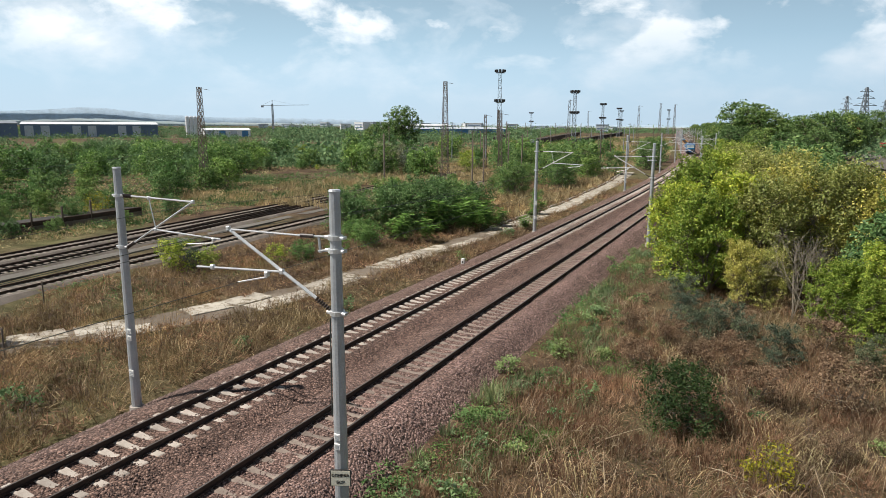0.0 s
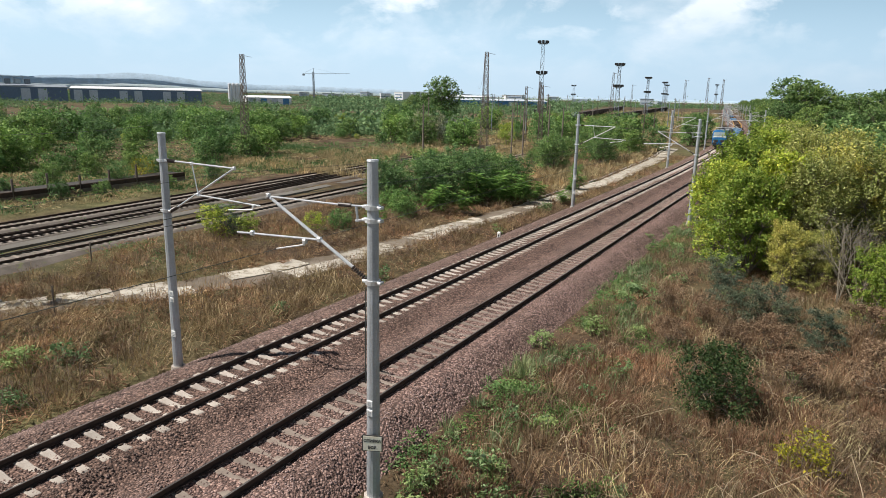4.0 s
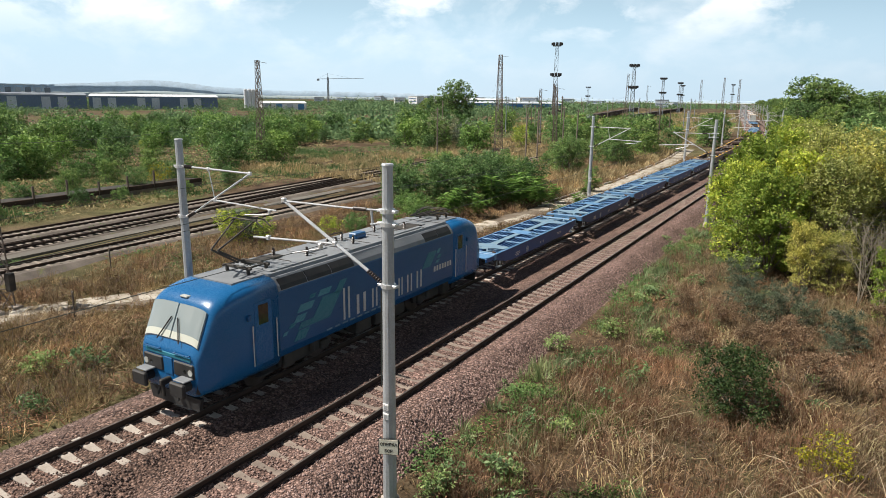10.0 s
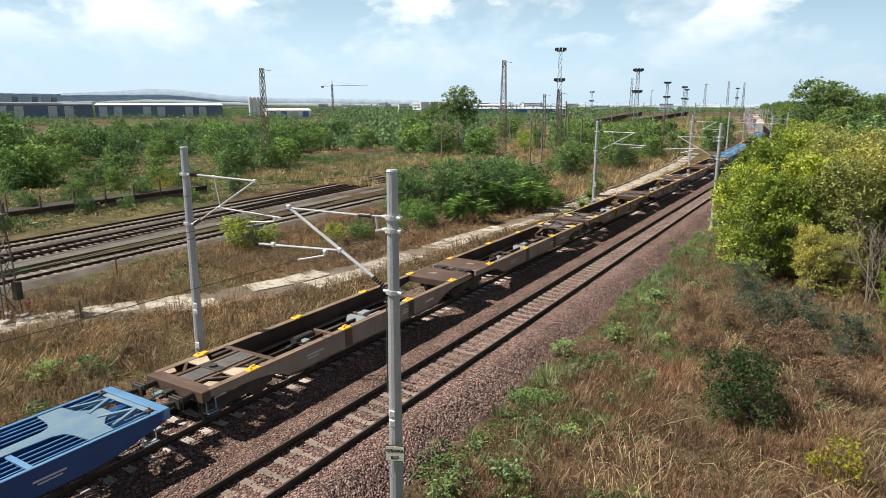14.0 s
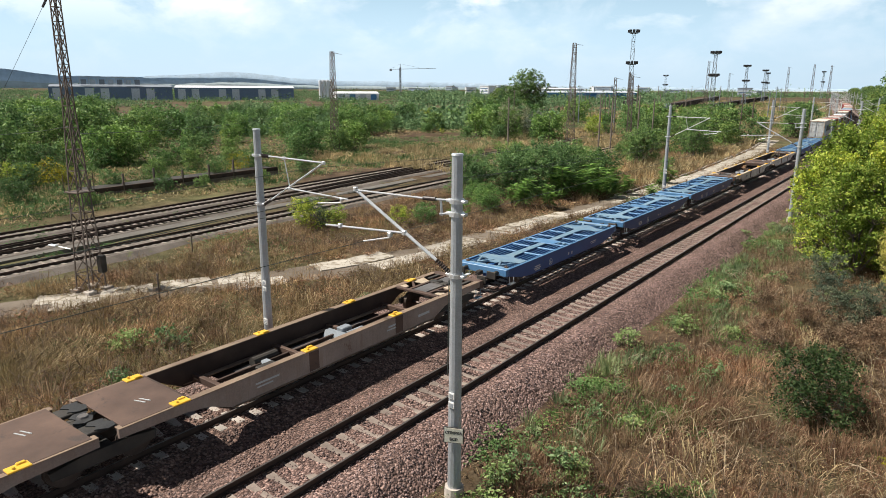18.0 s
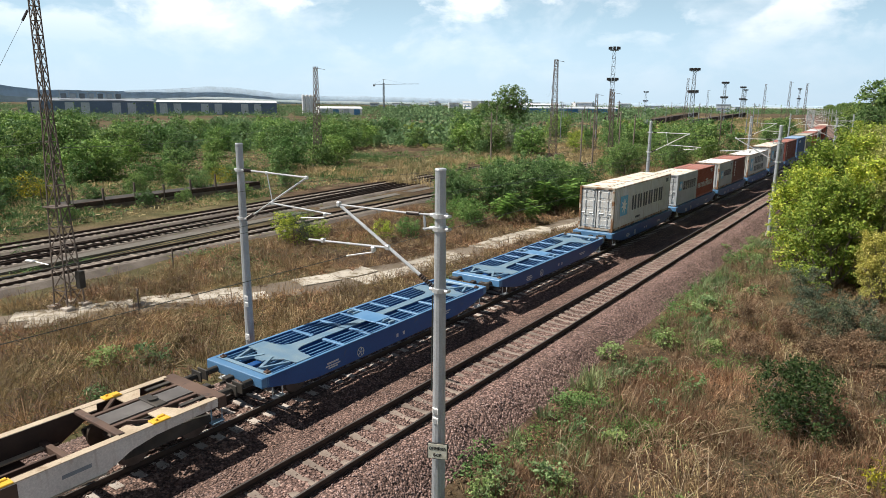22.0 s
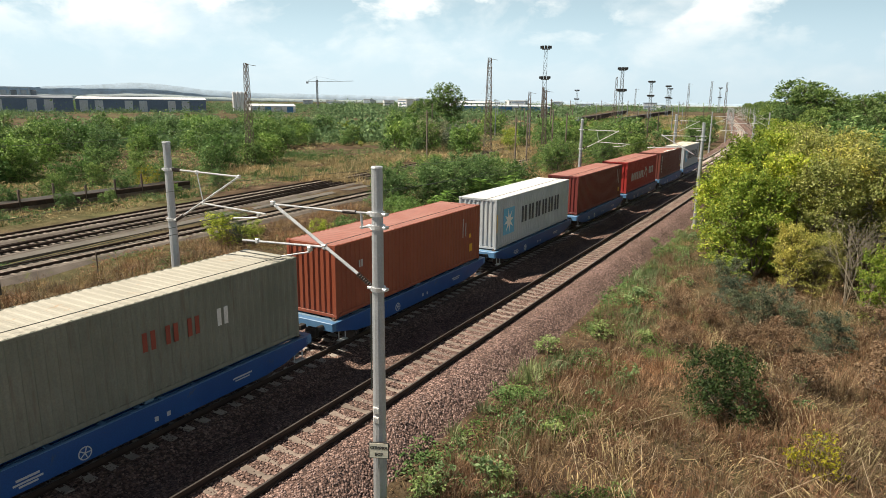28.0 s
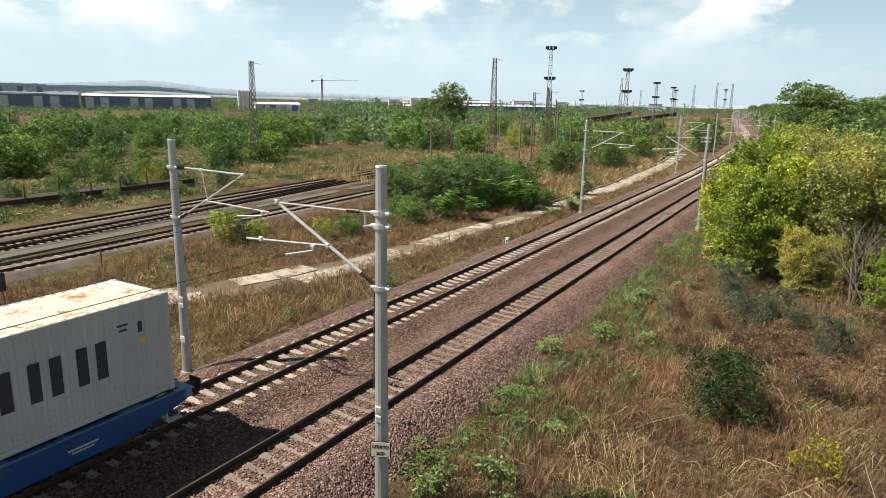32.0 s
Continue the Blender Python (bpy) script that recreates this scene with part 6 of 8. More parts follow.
# ---- overhead line masts ----
def pole_body(parent, h=8.72):
    g = Geo()
    sec = []
    for k in range(9):
        z = h * k / 8
        r = 0.178 - 0.05 * k / 8
        sec.append([(r * math.cos(a), r * math.sin(a), z) for a in (i * math.tau / 12 for i in range(12))])
    g.loft(sec)
    part("pole", g, M["pole"], parent, "tapered grey pole")
    part("cap", Geo().tube((0, 0, h), (0, 0, h + 0.04), 0.15, 0.13, 12), M["tube"], parent)
    part("footing", Geo().tube((0, 0, -0.2), (0, 0, 0.12), 0.27, 0.25, 12), M["sleeper"], parent, "round concrete footing")


def insulator(parent, p, q):
    """A ribbed insulator turned in one piece from p to q."""
    p, q = Vector(p), Vector(q)
    w = (q - p).normalized()
    u = w.orthogonal().normalized()
    t = w.cross(u)
    rings = []
    for k in range(29):
        r = (0.028, 0.07, 0.06, 0.03)[k % 4]
        c = p.lerp(q, k / 28)
        rings.append([tuple(c + (u * math.cos(a) + t * math.sin(a)) * r) for a in (i * math.tau / 10 for i in range(10))])
    part("insulator", Geo().loft(rings), M["insulator"], parent, "dark ribbed insulator")


def band(parent, z):
    g = Geo().tube((0, 0, z - 0.05), (0, 0, z + 0.05), 0.185, None, 12)
    for s in (-1, 1):
        g.box((s * 0.21, 0, z), (0.12, 0.16, 0.07), 0.012)
    part("clamp", g, M["tube"], parent, "bright clamp band")


def mast_z(d=1):
    """Mast whose cantilever forms a Z; it reaches out d metres times its own way along x. z = 0 is the ground."""
    w = thing("catenary_mast", "grey tubular overhead line mast with a bright tubular cantilever", "catenary mast", "overhead line masts")
    pole_body(w)
    o = 0.7
    for z in (7.1, 5.32):
        band(w, z + o)
    T = lambda x, z: (d * x, 0, z + o)
    g = Geo().tube(T(0.62, 7.1), T(3.45, 7.06), 0.032, None, 8).tube(T(3.45, 7.06), T(0.62, 5.52), 0.034, None, 8).tube(T(1.45, 7.07), T(1.68, 6.03), 0.018, None, 6)
    g.tube(T(1.55, 6.03), T(4.55, 5.93), 0.03, None, 8).tube(T(3.1, 5.66), T(4.2, 5.78), 0.022, None, 6).tube(T(4.2, 5.78), T(4.25, 5.94), 0.02, None, 6)
    for x, z in ((3.45, 7.06), (1.68, 6.03), (4.25, 5.9), (1.45, 7.08)):
        g.box(T(x, z), (0.11, 0.1, 0.12), 0.02)
    part("cantilever", g, M["tube"], w, "bright galvanised tubes")
    insulator(w, T(0.18, 7.1), T(0.62, 7.1))
    insulator(w, T(0.18, 5.3), T(0.62, 5.52))
    for z in (2.3, 2.05):
        part("number_plate", Geo().box((0.12, -0.16, z + o), (0.2, 0.03, 0.17), 0.008), M["white"], w, "small white plate with a grey bar")
        part("plate_bar", Geo().box((0.12, -0.178, z + o), (0.11, 0.012, 0.1)), M["pole"], w, "plain grey bar")
    part("number_plate", Geo().box((0.1, -0.19, 0.75 + o), (0.24, 0.03, 0.24), 0.008), M["white"], w, "small white plate with grey bars")
    for z in (0.69, 0.75, 0.81):
        part("plate_bar", Geo().box((0.1, -0.208, z + o), (0.17, 0.012, 0.022)), M["pole"], w, "plain grey bar")
    return w


def mast_k(sign=False):
    """Mast with a stay tube, a long diagonal and a registration tube reaching towards -x."""
    w = thing("catenary_mast", "grey tubular overhead line mast with a diagonal bright cantilever", "catenary mast", "overhead line masts")
    pole_body(w)
    o = 0.7
    for z in (6.95, 6.64, 5.14):
        band(w, z + o)
    T = lambda x, z: (-x, 0, z + o)
    g = Geo().tube(T(0.62, 6.92), T(3.25, 6.9), 0.026, None, 8).tube(T(3.3, 6.92), T(0.6, 5.42), 0.042, None, 8)
    g.tube(T(1.55, 5.97), T(4.45, 5.82), 0.03, None, 8).tube(T(2.1, 5.78), T(3.05, 5.55), 0.022, None, 6).tube(T(2.12, 5.78), T(2.1, 5.94), 0.02, None, 6)
    for x, z in ((3.28, 6.92), (1.62, 5.97), (2.1, 5.86), (3.9, 5.86)):
        g.box(T(x, z), (0.12, 0.11, 0.13), 0.02)
    part("cantilever", g, M["tube"], w, "bright galvanised tubes")
    part("strain_insulator", Geo().tube(T(0.62, 6.93), T(1.0, 6.92), 0.05, None, 10), M["insulator"], w, "dark rod insulator")
    part("drop_bracket", Geo().tube(T(0.48, 6.95), T(0.44, 6.55), 0.03, None, 8).tube(T(0.16, 6.95), T(0.62, 6.93), 0.026, None, 8).tube(T(0.16, 6.64), T(0.5, 6.58), 0.03, None, 8), M["pole"], w)
    insulator(w, T(0.2, 5.18), T(0.62, 5.43))
    part("cable", Geo().tube((-0.17, -0.06, 5.7), (-0.19, -0.06, 3.2), 0.015, None, 6), M["wire"], w)
    for z in (2.05, 1.8):
        part("number_plate", Geo().box((0.02, -0.18, z + o), (0.18, 0.03, 0.17), 0.01), M["white"], w, "small white plate with a grey bar")
        part("plate_bar", Geo().box((0.02, -0.198, z + o), (0.1, 0.01, 0.1)), M["pole"], w, "plain grey bar")
    if sign:
        b = part("sign_plate", Geo().box((0.02, -0.22, 1.0 + o), (0.52, 0.03, 0.44), 0.008), M["black"], w, "cream sign plate with a black border", m=pose(0, 0, 0, 0, 0, 24))
        part("sign_face", Geo().box((0.02, -0.24, 1.0 + o), (0.47, 0.012, 0.39)), M["sign_white"], b)
        for words, z in (("СПИРКА", 1.04), ("БСР", 0.86)):
            part("lettering", word_mesh(words, 0.105), None, b, "black sign lettering", m=Matrix.Translation((0.02, -0.2475, z + o)) @ pose(0, 0, 0, 90))
    return w


def word_mesh(words, size):
    """Flat solid lettering, centred, as a mesh."""
    cu = bpy.data.curves.new("lettering", "FONT")
    cu.body, cu.size, cu.align_x, cu.extrude, cu.offset = words, size, "CENTER", 0.003, 0.004
    ob = new("lettering", cu)
    bpy.context.view_layer.update()
    me = bpy.data.meshes.new_from_object(ob.evaluated_get(bpy.context.evaluated_depsgraph_get()))
    bpy.data.objects.remove(ob)
    me.materials.clear()
    me.materials.append(M["black"])
    return me


def on_line(y, off, z=-0.7):
    a = math.atan(-heading(y))
    return Matrix.Translation((drift(y) + off, y, z)) @ pose(0, 0, 0, 0, 0, math.degrees(a))


MASTS_L = [15.0 + 45.6 * k for k in range(14)]
MASTS_R = [12.4 + 46.4 * k for k in range(14)]


def build_masts():
    a = mast_z()
    a.matrix_basis = on_line(15.3, -19.85)
    for y in MASTS_L[1:]:
        copy_thing(a, on_line(y, -19.7))
    b = mast_k(True)
    b.matrix_basis = on_line(12.4, -8.83)
    c = mast_k()
    c.matrix_basis = on_line(MASTS_R[1], -8.7)
    for y in MASTS_R[2:]:
        copy_thing(c, on_line(y, -8.7))


def wire(name, pts, r, label):
    g = Geo()
    for p, q in zip(pts, pts[1:]):
        g.tube(p, q, r, None, 5, False)
    ob = structure(name, g.mesh(name, M["wire"]), label, "overhead wire")
    return ob


def build_wires():
    for off, ys in ((LEFT_X, [-30.6] + MASTS_L), (RIGHT_X, [-34.0] + MASTS_R)):
        con, mes = [], []
        for k, (a, b) in enumerate(zip(ys, ys[1:])):
            sa, sb = (0.2 if k % 2 else -0.2), (-0.2 if k % 2 else 0.2)
            for i in range(6):
                u = i / 6
                y = a + (b - a) * u
                x = drift(y) + off + sa + (sb - sa) * u
                con.append((x, y, 5.55))
                mes.append((drift(y) + off + (sa + (sb - sa) * u) * 0.3, y, 6.9 - 1.9 * u * (1 - u)))
        wire("contact_wire", con, 0.009, "thin dark contact wire above the track")
        wire("messenger_wire", mes, 0.007, "thin sagging messenger wire above the track")


def build_yard_wires():
    """Thin wires strung from tower to tower across the old yard."""
    for a, b, sag in (((-34.6, 15.5, 7.2), (-78.3, 75.7, 8.0), 1.2), ((-78.3, 75.7, 8.2), (-56.8, 117.0, 8.6), 1.0), ((-56.8, 117.0, 17.4), (-110, 220, 13.0), 3.0), ((-56.8, 117.0, 9.0), (-69.0, 250.0, 11.0), 2.0), ((-34.6, 15.5, 7.6), (-84, 22, 7.0), 1.2)):
        a, b = Vector(a), Vector(b)
        wire("yard_wire", [tuple(a.lerp(b, k / 12) - Vector((0, 0, 4 * sag * (k / 12) * (1 - k / 12)))) for k in range(13)], 0.013, "thin dark wire across the old yard")


# ---- lattice towers, floodlight masts, posts ----
def lattice(g, h, w0, w1, n, r, diag=True):
    """Four tapering legs with crossed braces."""
    def corner(k, z):
        w = (w0 + (w1 - w0) * z / h) / 2
        return ((-1, 1)[k in (1, 2)] * w, (-1, 1)[k in (2, 3)] * w, z)
    for k in range(4):
        g.tube(corner(k, 0), corner(k, h), r * 1.5, r * 1.2, 4)
        for i in range(n):
            za, zb = h * i / n, h * (i + 1) / n
            g.tube(corner(k, za), corner((k + 1) % 4, zb), r, None, 4, False)
            if diag:
                g.tube(corner((k + 1) % 4, za), corner(k, zb), r, None, 4, False)
            g.tube(corner(k, zb), corner((k + 1) % 4, zb), r, None, 4, False)
    return g


def tower(x, y, h, w0, w1, n, r, arm=True, detail=False):
    w = thing("lattice_tower", "rusty steel lattice overhead line tower in the old yard", "lattice tower", "lattice towers of the yard", pose(x, y, ground_z(x, y) - 0.05, 0, 0, 12))
    if detail:
        knee = lattice(Geo(), h * 0.55, w0, w1 * 1.3, 9, r * 1.15, False)
        upper = lattice(Geo(), h * 0.45, w1 * 1.3, w1, 12, r, False)
        part("frame", knee, M["lattice"], w)
        part("upper_frame", upper, M["lattice"], w, m=Matrix.Translation((0, 0, h * 0.55)))
    else:
        part("frame", lattice(Geo(), h, w0, w1, n, r), M["lattice"], w)
    for k in range(4):
        part("footing", Geo().box(((-1, 1)[k in (1, 2)] * w0 / 2, (-1, 1)[k in (2, 3)] * w0 / 2, 0.1), (0.5, 0.5, 0.35), 0.03), M["sleeper"], w)
    if arm:
        part("arm", Geo().bar((0, 0, h - 0.15), (1.5, 0.4, h - 0.4), 0.06), M["lattice"], w)
    if detail:
        part("platform", Geo().box((0, 0, 5.35), (1.0, 1.0, 0.06), 0.01), M["lattice"], w)
        g = Geo()
        for a in ((-0.48, -0.48), (0.48, -0.48), (0.48, 0.48), (-0.48, 0.48)):
            g.tube((*a, 5.35), (*a, 6.3), 0.02, None, 5)
        part("railing", g, M["lattice"], w)
        part("signal_box", Geo().box((0.75, 0.2, 1.6), (0.34, 0.34, 0.9), 0.03), M["dark_metal"], w)
        part("lamp_arm", Geo().tube((-0.7, -0.4, 2.35), (-1.6, -0.6, 2.5), 0.03, None, 6).box((-1.7, -0.62, 2.5), (0.6, 0.24, 0.1), 0.03), M["tube"], w, "small lamp on an arm")
        part("guy_wire", Geo().tube((0, 0, 15.2), (-1.46, -3.65, 8.0), 0.008, None, 6).tube((-1.46, -3.65, 8.0), (-2.6, -6.4, 3.2), 0.008, None, 6), M["wire"], w)
        part("guy_insulator", Geo().tube((-0.11, -0.28, 14.65), (-0.21, -0.52, 14.17), 0.055, None, 8), M["insulator"], w)
    return w


def flood_mast(x, y, h, w0=2.2):
    w = thing("floodlight_mast", "tall grey lattice floodlight mast in the distant yard", "floodlight mast", "floodlight masts of the yard", pose(x, y, -1.0, 0, 0, 20))
    part("frame", lattice(Geo(), h, w0, 1.2, 10, 0.06), M["mast_grey"], w)
    for z in (h * 0.62, h):
        part("platform", Geo().box((0, 0, z), (3.4, 3.4, 0.25), 0.03), M["mast_grey"], w)
        for k in range(8):
            a = math.tau * k / 8
            part("floodlight", Geo().box((1.9 * math.cos(a), 1.9 * math.sin(a), z + 0.75), (1.0, 1.0, 1.1), 0.1), M["black"], w, "dark floodlight housing")
    return w


def post(x, y, h, r=0.14, lean=0.0, mat="wood_pole"):
    w = thing("line_post", "weathered grey-brown line post in the weeds", "post", "posts in the yard", pose(x, y, ground_z(x, y) - 0.1, lean, lean * 0.6, 0))
    part("pole", Geo().tube((0, 0, 0), (0, 0, h), r, r * 0.7, 10), M[mat], w)
    part("crossarm", Geo().box((0, 0, h - 0.4), (0.9, 0.09, 0.09), 0.01), M[mat], w)
    return w


def build_verticals():
    build_masts()
    build_wires()
    build_yard_wires()
    tower(-34.6, 15.5, 17.5, 1.0, 0.28, 13, 0.024, True, True)
    tower(-78.3, 75.7, 15.7, 1.1, 0.5, 16, 0.03)
    tower(-56.8, 117.0, 18.8, 1.5, 0.6, 15, 0.035)
    tower(-62.0, 150.0, 13.0, 0.9, 0.5, 11, 0.03)
    tower(-69.0, 250.0, 20.0, 1.4, 0.6, 11, 0.04)
    tower(-57.0, 330.0, 20.0, 1.4, 0.6, 10, 0.05)
    tower(-60.0, 420.0, 24.0, 1.6, 0.7, 10, 0.06)
    tower(-64.0, 520.0, 26.0, 1.8, 0.8, 10, 0.07)
    for x, y, h in ((-105.6, 271.2, 32.5), (-85.4, 318.8, 25.8), (-105.3, 468.3, 24.5), (-118.2, 588.3, 24.5), (-150, 760, 26), (-118, 900, 30), (-215, 640, 22)):
        flood_mast(x, y, h)
    for x, y, h in ((-45.1, 103.6, 8.0), (-46.5, 112.0, 8.4), (-41.8, 112.2, 9.5), (-40.6, 116, 9.0), (-36.5, 122.0, 6.5), (-58, 96, 9.0), (-50, 165, 8), (-46, 190, 8), (-52, 215, 8.5), (-55, 240, 8), (-40, 150, 7), (-80, 190, 9), (-95, 160, 10), (-70, 205, 9)):
        post(x, y, h, 0.15, random.Random(int(y)).uniform(-1.5, 1.5))
    far = random.Random(33)
    for k in range(34):
        a, d = math.radians(far.uniform(8.5, 27)), 150 + 330 * far.random()
        x, y = -d * math.sin(a), d * math.cos(a)
        if x - drift(y) < -27:
            post(x, y, far.uniform(8.5, 12.5), 0.16, far.uniform(-1.2, 1.2), far.choice(("wood_pole", "mast_grey", "lattice")))
    for x, y, h in ((-49.5, 128, 13.0), (-80, 205, 15), (-92, 235, 16), (-74, 300, 17)):
        tower(x, y, h, 0.9, 0.45, 11, 0.035)
    m = thing("marker_stone", "small white marker stone beside the track", "marker stone", m=pose(-19.5, 43.3, -0.7))
    part("stone", Geo().box((0, 0, 0.25), (0.26, 0.22, 0.6), 0.03), M["white"], m)
    part("bar", Geo().box((0.0, -0.115, 0.3), (0.1, 0.01, 0.16)), M["black"], m, "plain grey bar")
    for x, y in ((-29.6, 16.4), (-37.0, 23.0)):
        s = thing("stake", "short rusty stake in the dry grass", "stake", "stakes", pose(x, y, ground_z(x, y) - 0.1))
        part("bar", Geo().tube((0, 0, 0), (0, 0, 1.5), 0.04, None, 6).box((0, 0, 1.5), (0.16, 0.04, 0.1)), M["lattice"], s)


build_verticals()

# ---- plants ----
def leaf_cloud(rng, points, outward, per, spread, size):
    """Folded leaf blades in clusters round the points, their faces turned mostly outward and up, as arrays."""
    p = np.repeat(points, per, 0)
    o = np.repeat(outward, per, 0)
    n = len(p)
    p = p + rng.normal(size=(n, 3)) * spread * np.array([1.0, 1.0, 0.6])
    face = o * 0.4 + rng.normal(size=(n, 3)) * 0.6 + np.array([0, 0, 0.6])
    face /= np.linalg.norm(face, axis=1)[:, None] + 1e-9
    u = np.cross(face, rng.normal(size=(n, 3)))
    u /= np.linalg.norm(u, axis=1)[:, None] + 1e-9
    t = np.cross(face, u)
    s = (size * rng.uniform(0.55, 1.3, n))[:, None]
    v = np.stack([p - u * s, p + t * s * 0.5 + face * s * 0.15, p + u * s, p - t * s * 0.5 + face * s * 0.15], 1).reshape(-1, 3)
    return v, np.arange(4 * n).reshape(-1, 4)


def plant(name, label, category, seed, h, r, stems, lobes, mat, clusters, per, spread, leaf, low=0.2, bole=0.0, shoots=0, group=""):
    """A shrub or tree: stems, limbs to each lobe of the crown, twigs, and clusters of leaves on the lobes."""
    rng = np.random.default_rng(seed)
    w = thing(name, label, category, group)
    g = Geo()
    balls = []
    for k in range(lobes):
        u = (k + 0.5) / lobes
        z = h * (low + (0.86 - low) * u ** 0.85)
        a = k * 2.4 + rng.uniform(-0.5, 0.5)
        reach = r * math.sqrt(max(1 - (2 * (z / h - 0.42)) ** 2 * 0.75, 0.08)) * rng.uniform(0.35, 0.85)
        balls.append((Vector((reach * math.cos(a), reach * math.sin(a), z)), r * rng.uniform(0.34, 0.56)))
    roots = [Vector((0, 0, -0.1))] if stems == 1 else [Vector((math.cos(a), math.sin(a), 0)) * r * 0.16 + Vector((0, 0, -0.1)) for a in rng.uniform(0, math.tau, stems)]
    top = Vector((0, 0, h * bole))
    thick = 0.012 * h + 0.012
    if bole:
        g.tube(roots[0], top, thick * 1.5, thick, 9, False)
    pts, outs = [], []
    for c, rad in balls:
        start = top if bole else roots[int(rng.integers(len(roots)))]
        knee = start.lerp(c, 0.5) + Vector(rng.normal(size=3)) * 0.05 * h + Vector((0, 0, 0.06 * h))
        g.tube(start, knee, thick * 0.62, thick * 0.45, 6, False)
        g.tube(knee, c, thick * 0.45, thick * 0.25, 5, False)
        n = max(int(clusters * (rad / (r * 0.45)) ** 2), 4)
        d = rng.normal(size=(n, 3))
        d /= np.linalg.norm(d, axis=1)[:, None]
        far = rad * (0.55 + 0.55 * rng.random(n) ** 0.6)
        q = np.array(c) + d * far[:, None] * np.array([1, 1, 0.92])
        inside = np.zeros(n, bool)
        for c2, r2 in balls:
            if c2 is not c:
                inside |= np.linalg.norm(q - np.array(c2), axis=1) < r2 * 0.62
        gaps = np.array([noise.noise(Vector(e) * (1.6 / r) * 2.2 + Vector((seed, 0, 0))) for e in q])
        keep = ~inside & (q[:, 2] > 0.06 * h * low) & (gaps > -0.16)
        for e in q[keep][:7]:
            g.tube(c, tuple(e), thick * 0.2, thick * 0.06, 4, False)
        pts.append(q[keep])
        outs.append(d[keep])
    for k in range(shoots):
        c, rad = balls[int(rng.integers(lobes // 3, lobes))]
        a = rng.uniform(0, math.tau)
        base = c + Vector((math.cos(a), math.sin(a), 0)) * rad * rng.uniform(0.2, 0.9) + Vector((0, 0, rad * 0.5))
        tip = base + Vector((math.cos(a) * 0.35, math.sin(a) * 0.35, 1)) * rng.uniform(0.09, 0.2) * h
        g.tube(c, base, thick * 0.16, thick * 0.1, 4, False)
        g.tube(base, tip, thick * 0.1, thick * 0.04, 4, False)
        line = np.array([tuple(base.lerp(tip, (i + 0.3) / 6)) for i in range(6)])
        pts.append(line)
        outs.append(rng.normal(size=(6, 3)) * 0.7)
    pts, outs = np.concatenate(pts), np.concatenate(outs)
    part("trunk", g, M["bark"], w)
    v, f = leaf_cloud(rng, pts, outs, per, spread, leaf)
    v[:, 2] = np.maximum(v[:, 2], 0.03)
    part("crown", array_mesh("crown", v, f, M[mat]), None, w)
    return w


SORTS = {}


def sort_of(key, *a, **k):
    SORTS[key] = [plant(*a, 40 + 7 * i + len(SORTS) * 3, *k["size"], k["mat"], *k["leaf"], **k.get("more", {})) for i in range(k["n"])]


USED = {}


def put(key, x, y, s=1.0, turn=None, z=None, squash=1.0):
    """Set a plant of that sort on the ground: the first of a sort is moved, the rest are copies."""
    i = USED.get(key, 0)
    USED[key] = i + 1
    sorts = SORTS[key]
    turn = (i * 137.5) % 360 if turn is None else turn
    m = pose(x, y, (ground_z(x, y) if z is None else z) - 0.05, 0, 0, turn) @ Matrix.Diagonal((s, s, s * squash, 1))
    if i < len(sorts):
        sorts[i].matrix_basis = m
        return sorts[i]
    src = sorts[i % len(sorts)]
    made = copy_thing(src, Matrix.Identity(4))
    made.matrix_basis = m
    return made


def frond_tree(seed):
    """A young tree with whorls of long feathered leaves on upright stems."""
    rng = np.random.default_rng(seed)
    w = thing("young_tree", "fresh green young tree with long feathered leaves", "tree", "young trees")
    g, p, u, n = Geo(), [], [], []
    for k in range(5):
        a = rng.uniform(0, math.tau)
        foot = Vector((math.cos(a), math.sin(a), 0)) * 0.25 * (k > 0)
        tip = foot + Vector((math.cos(a) * 0.5 * (k > 0), math.sin(a) * 0.5 * (k > 0), (2.5, 1.9, 1.6, 2.1, 1.3)[k]))
        g.tube(foot, tip, 0.03, 0.015, 6, False)
        for j in range(22):
            q = foot.lerp(tip, 1.0 - 0.55 * (j / 22) ** 1.3)
            b = j * 2.4 + rng.uniform(-0.3, 0.3)
            way = Vector((math.cos(b), math.sin(b), 0.75 - 0.9 * j / 22))
            side = Vector((-math.sin(b), math.cos(b), 0))
            L = rng.uniform(0.55, 0.95)
            for i in range(9):
                v = (i + 1.5) / 10
                mid = q + way * L * v + Vector((0, 0, -0.5 * L * v * v))
                for s in (-1, 1):
                    p.append(mid + side * s * 0.09)
                    u.append(side * s + way * 0.35 + Vector((0, 0, -0.25)))
                    n.append(way * 0.7 - side * s * 0.2)
    part("trunk", g, M["bark"], w)
    p, u, n = np.array([tuple(x) for x in p]), np.array([tuple(x) for x in u]), np.array([tuple(x) for x in n])
    s = rng.uniform(0.1, 0.15, len(p))[:, None]
    v = np.stack([p - u * s * 0.8, p + n * s * 0.5, p + u * s, p - n * s * 0.5], 1).reshape(-1, 3)
    part("crown", array_mesh("crown", v, np.arange(len(v)).reshape(-1, 4), M["leaf_bright"]), None, w)
    return w


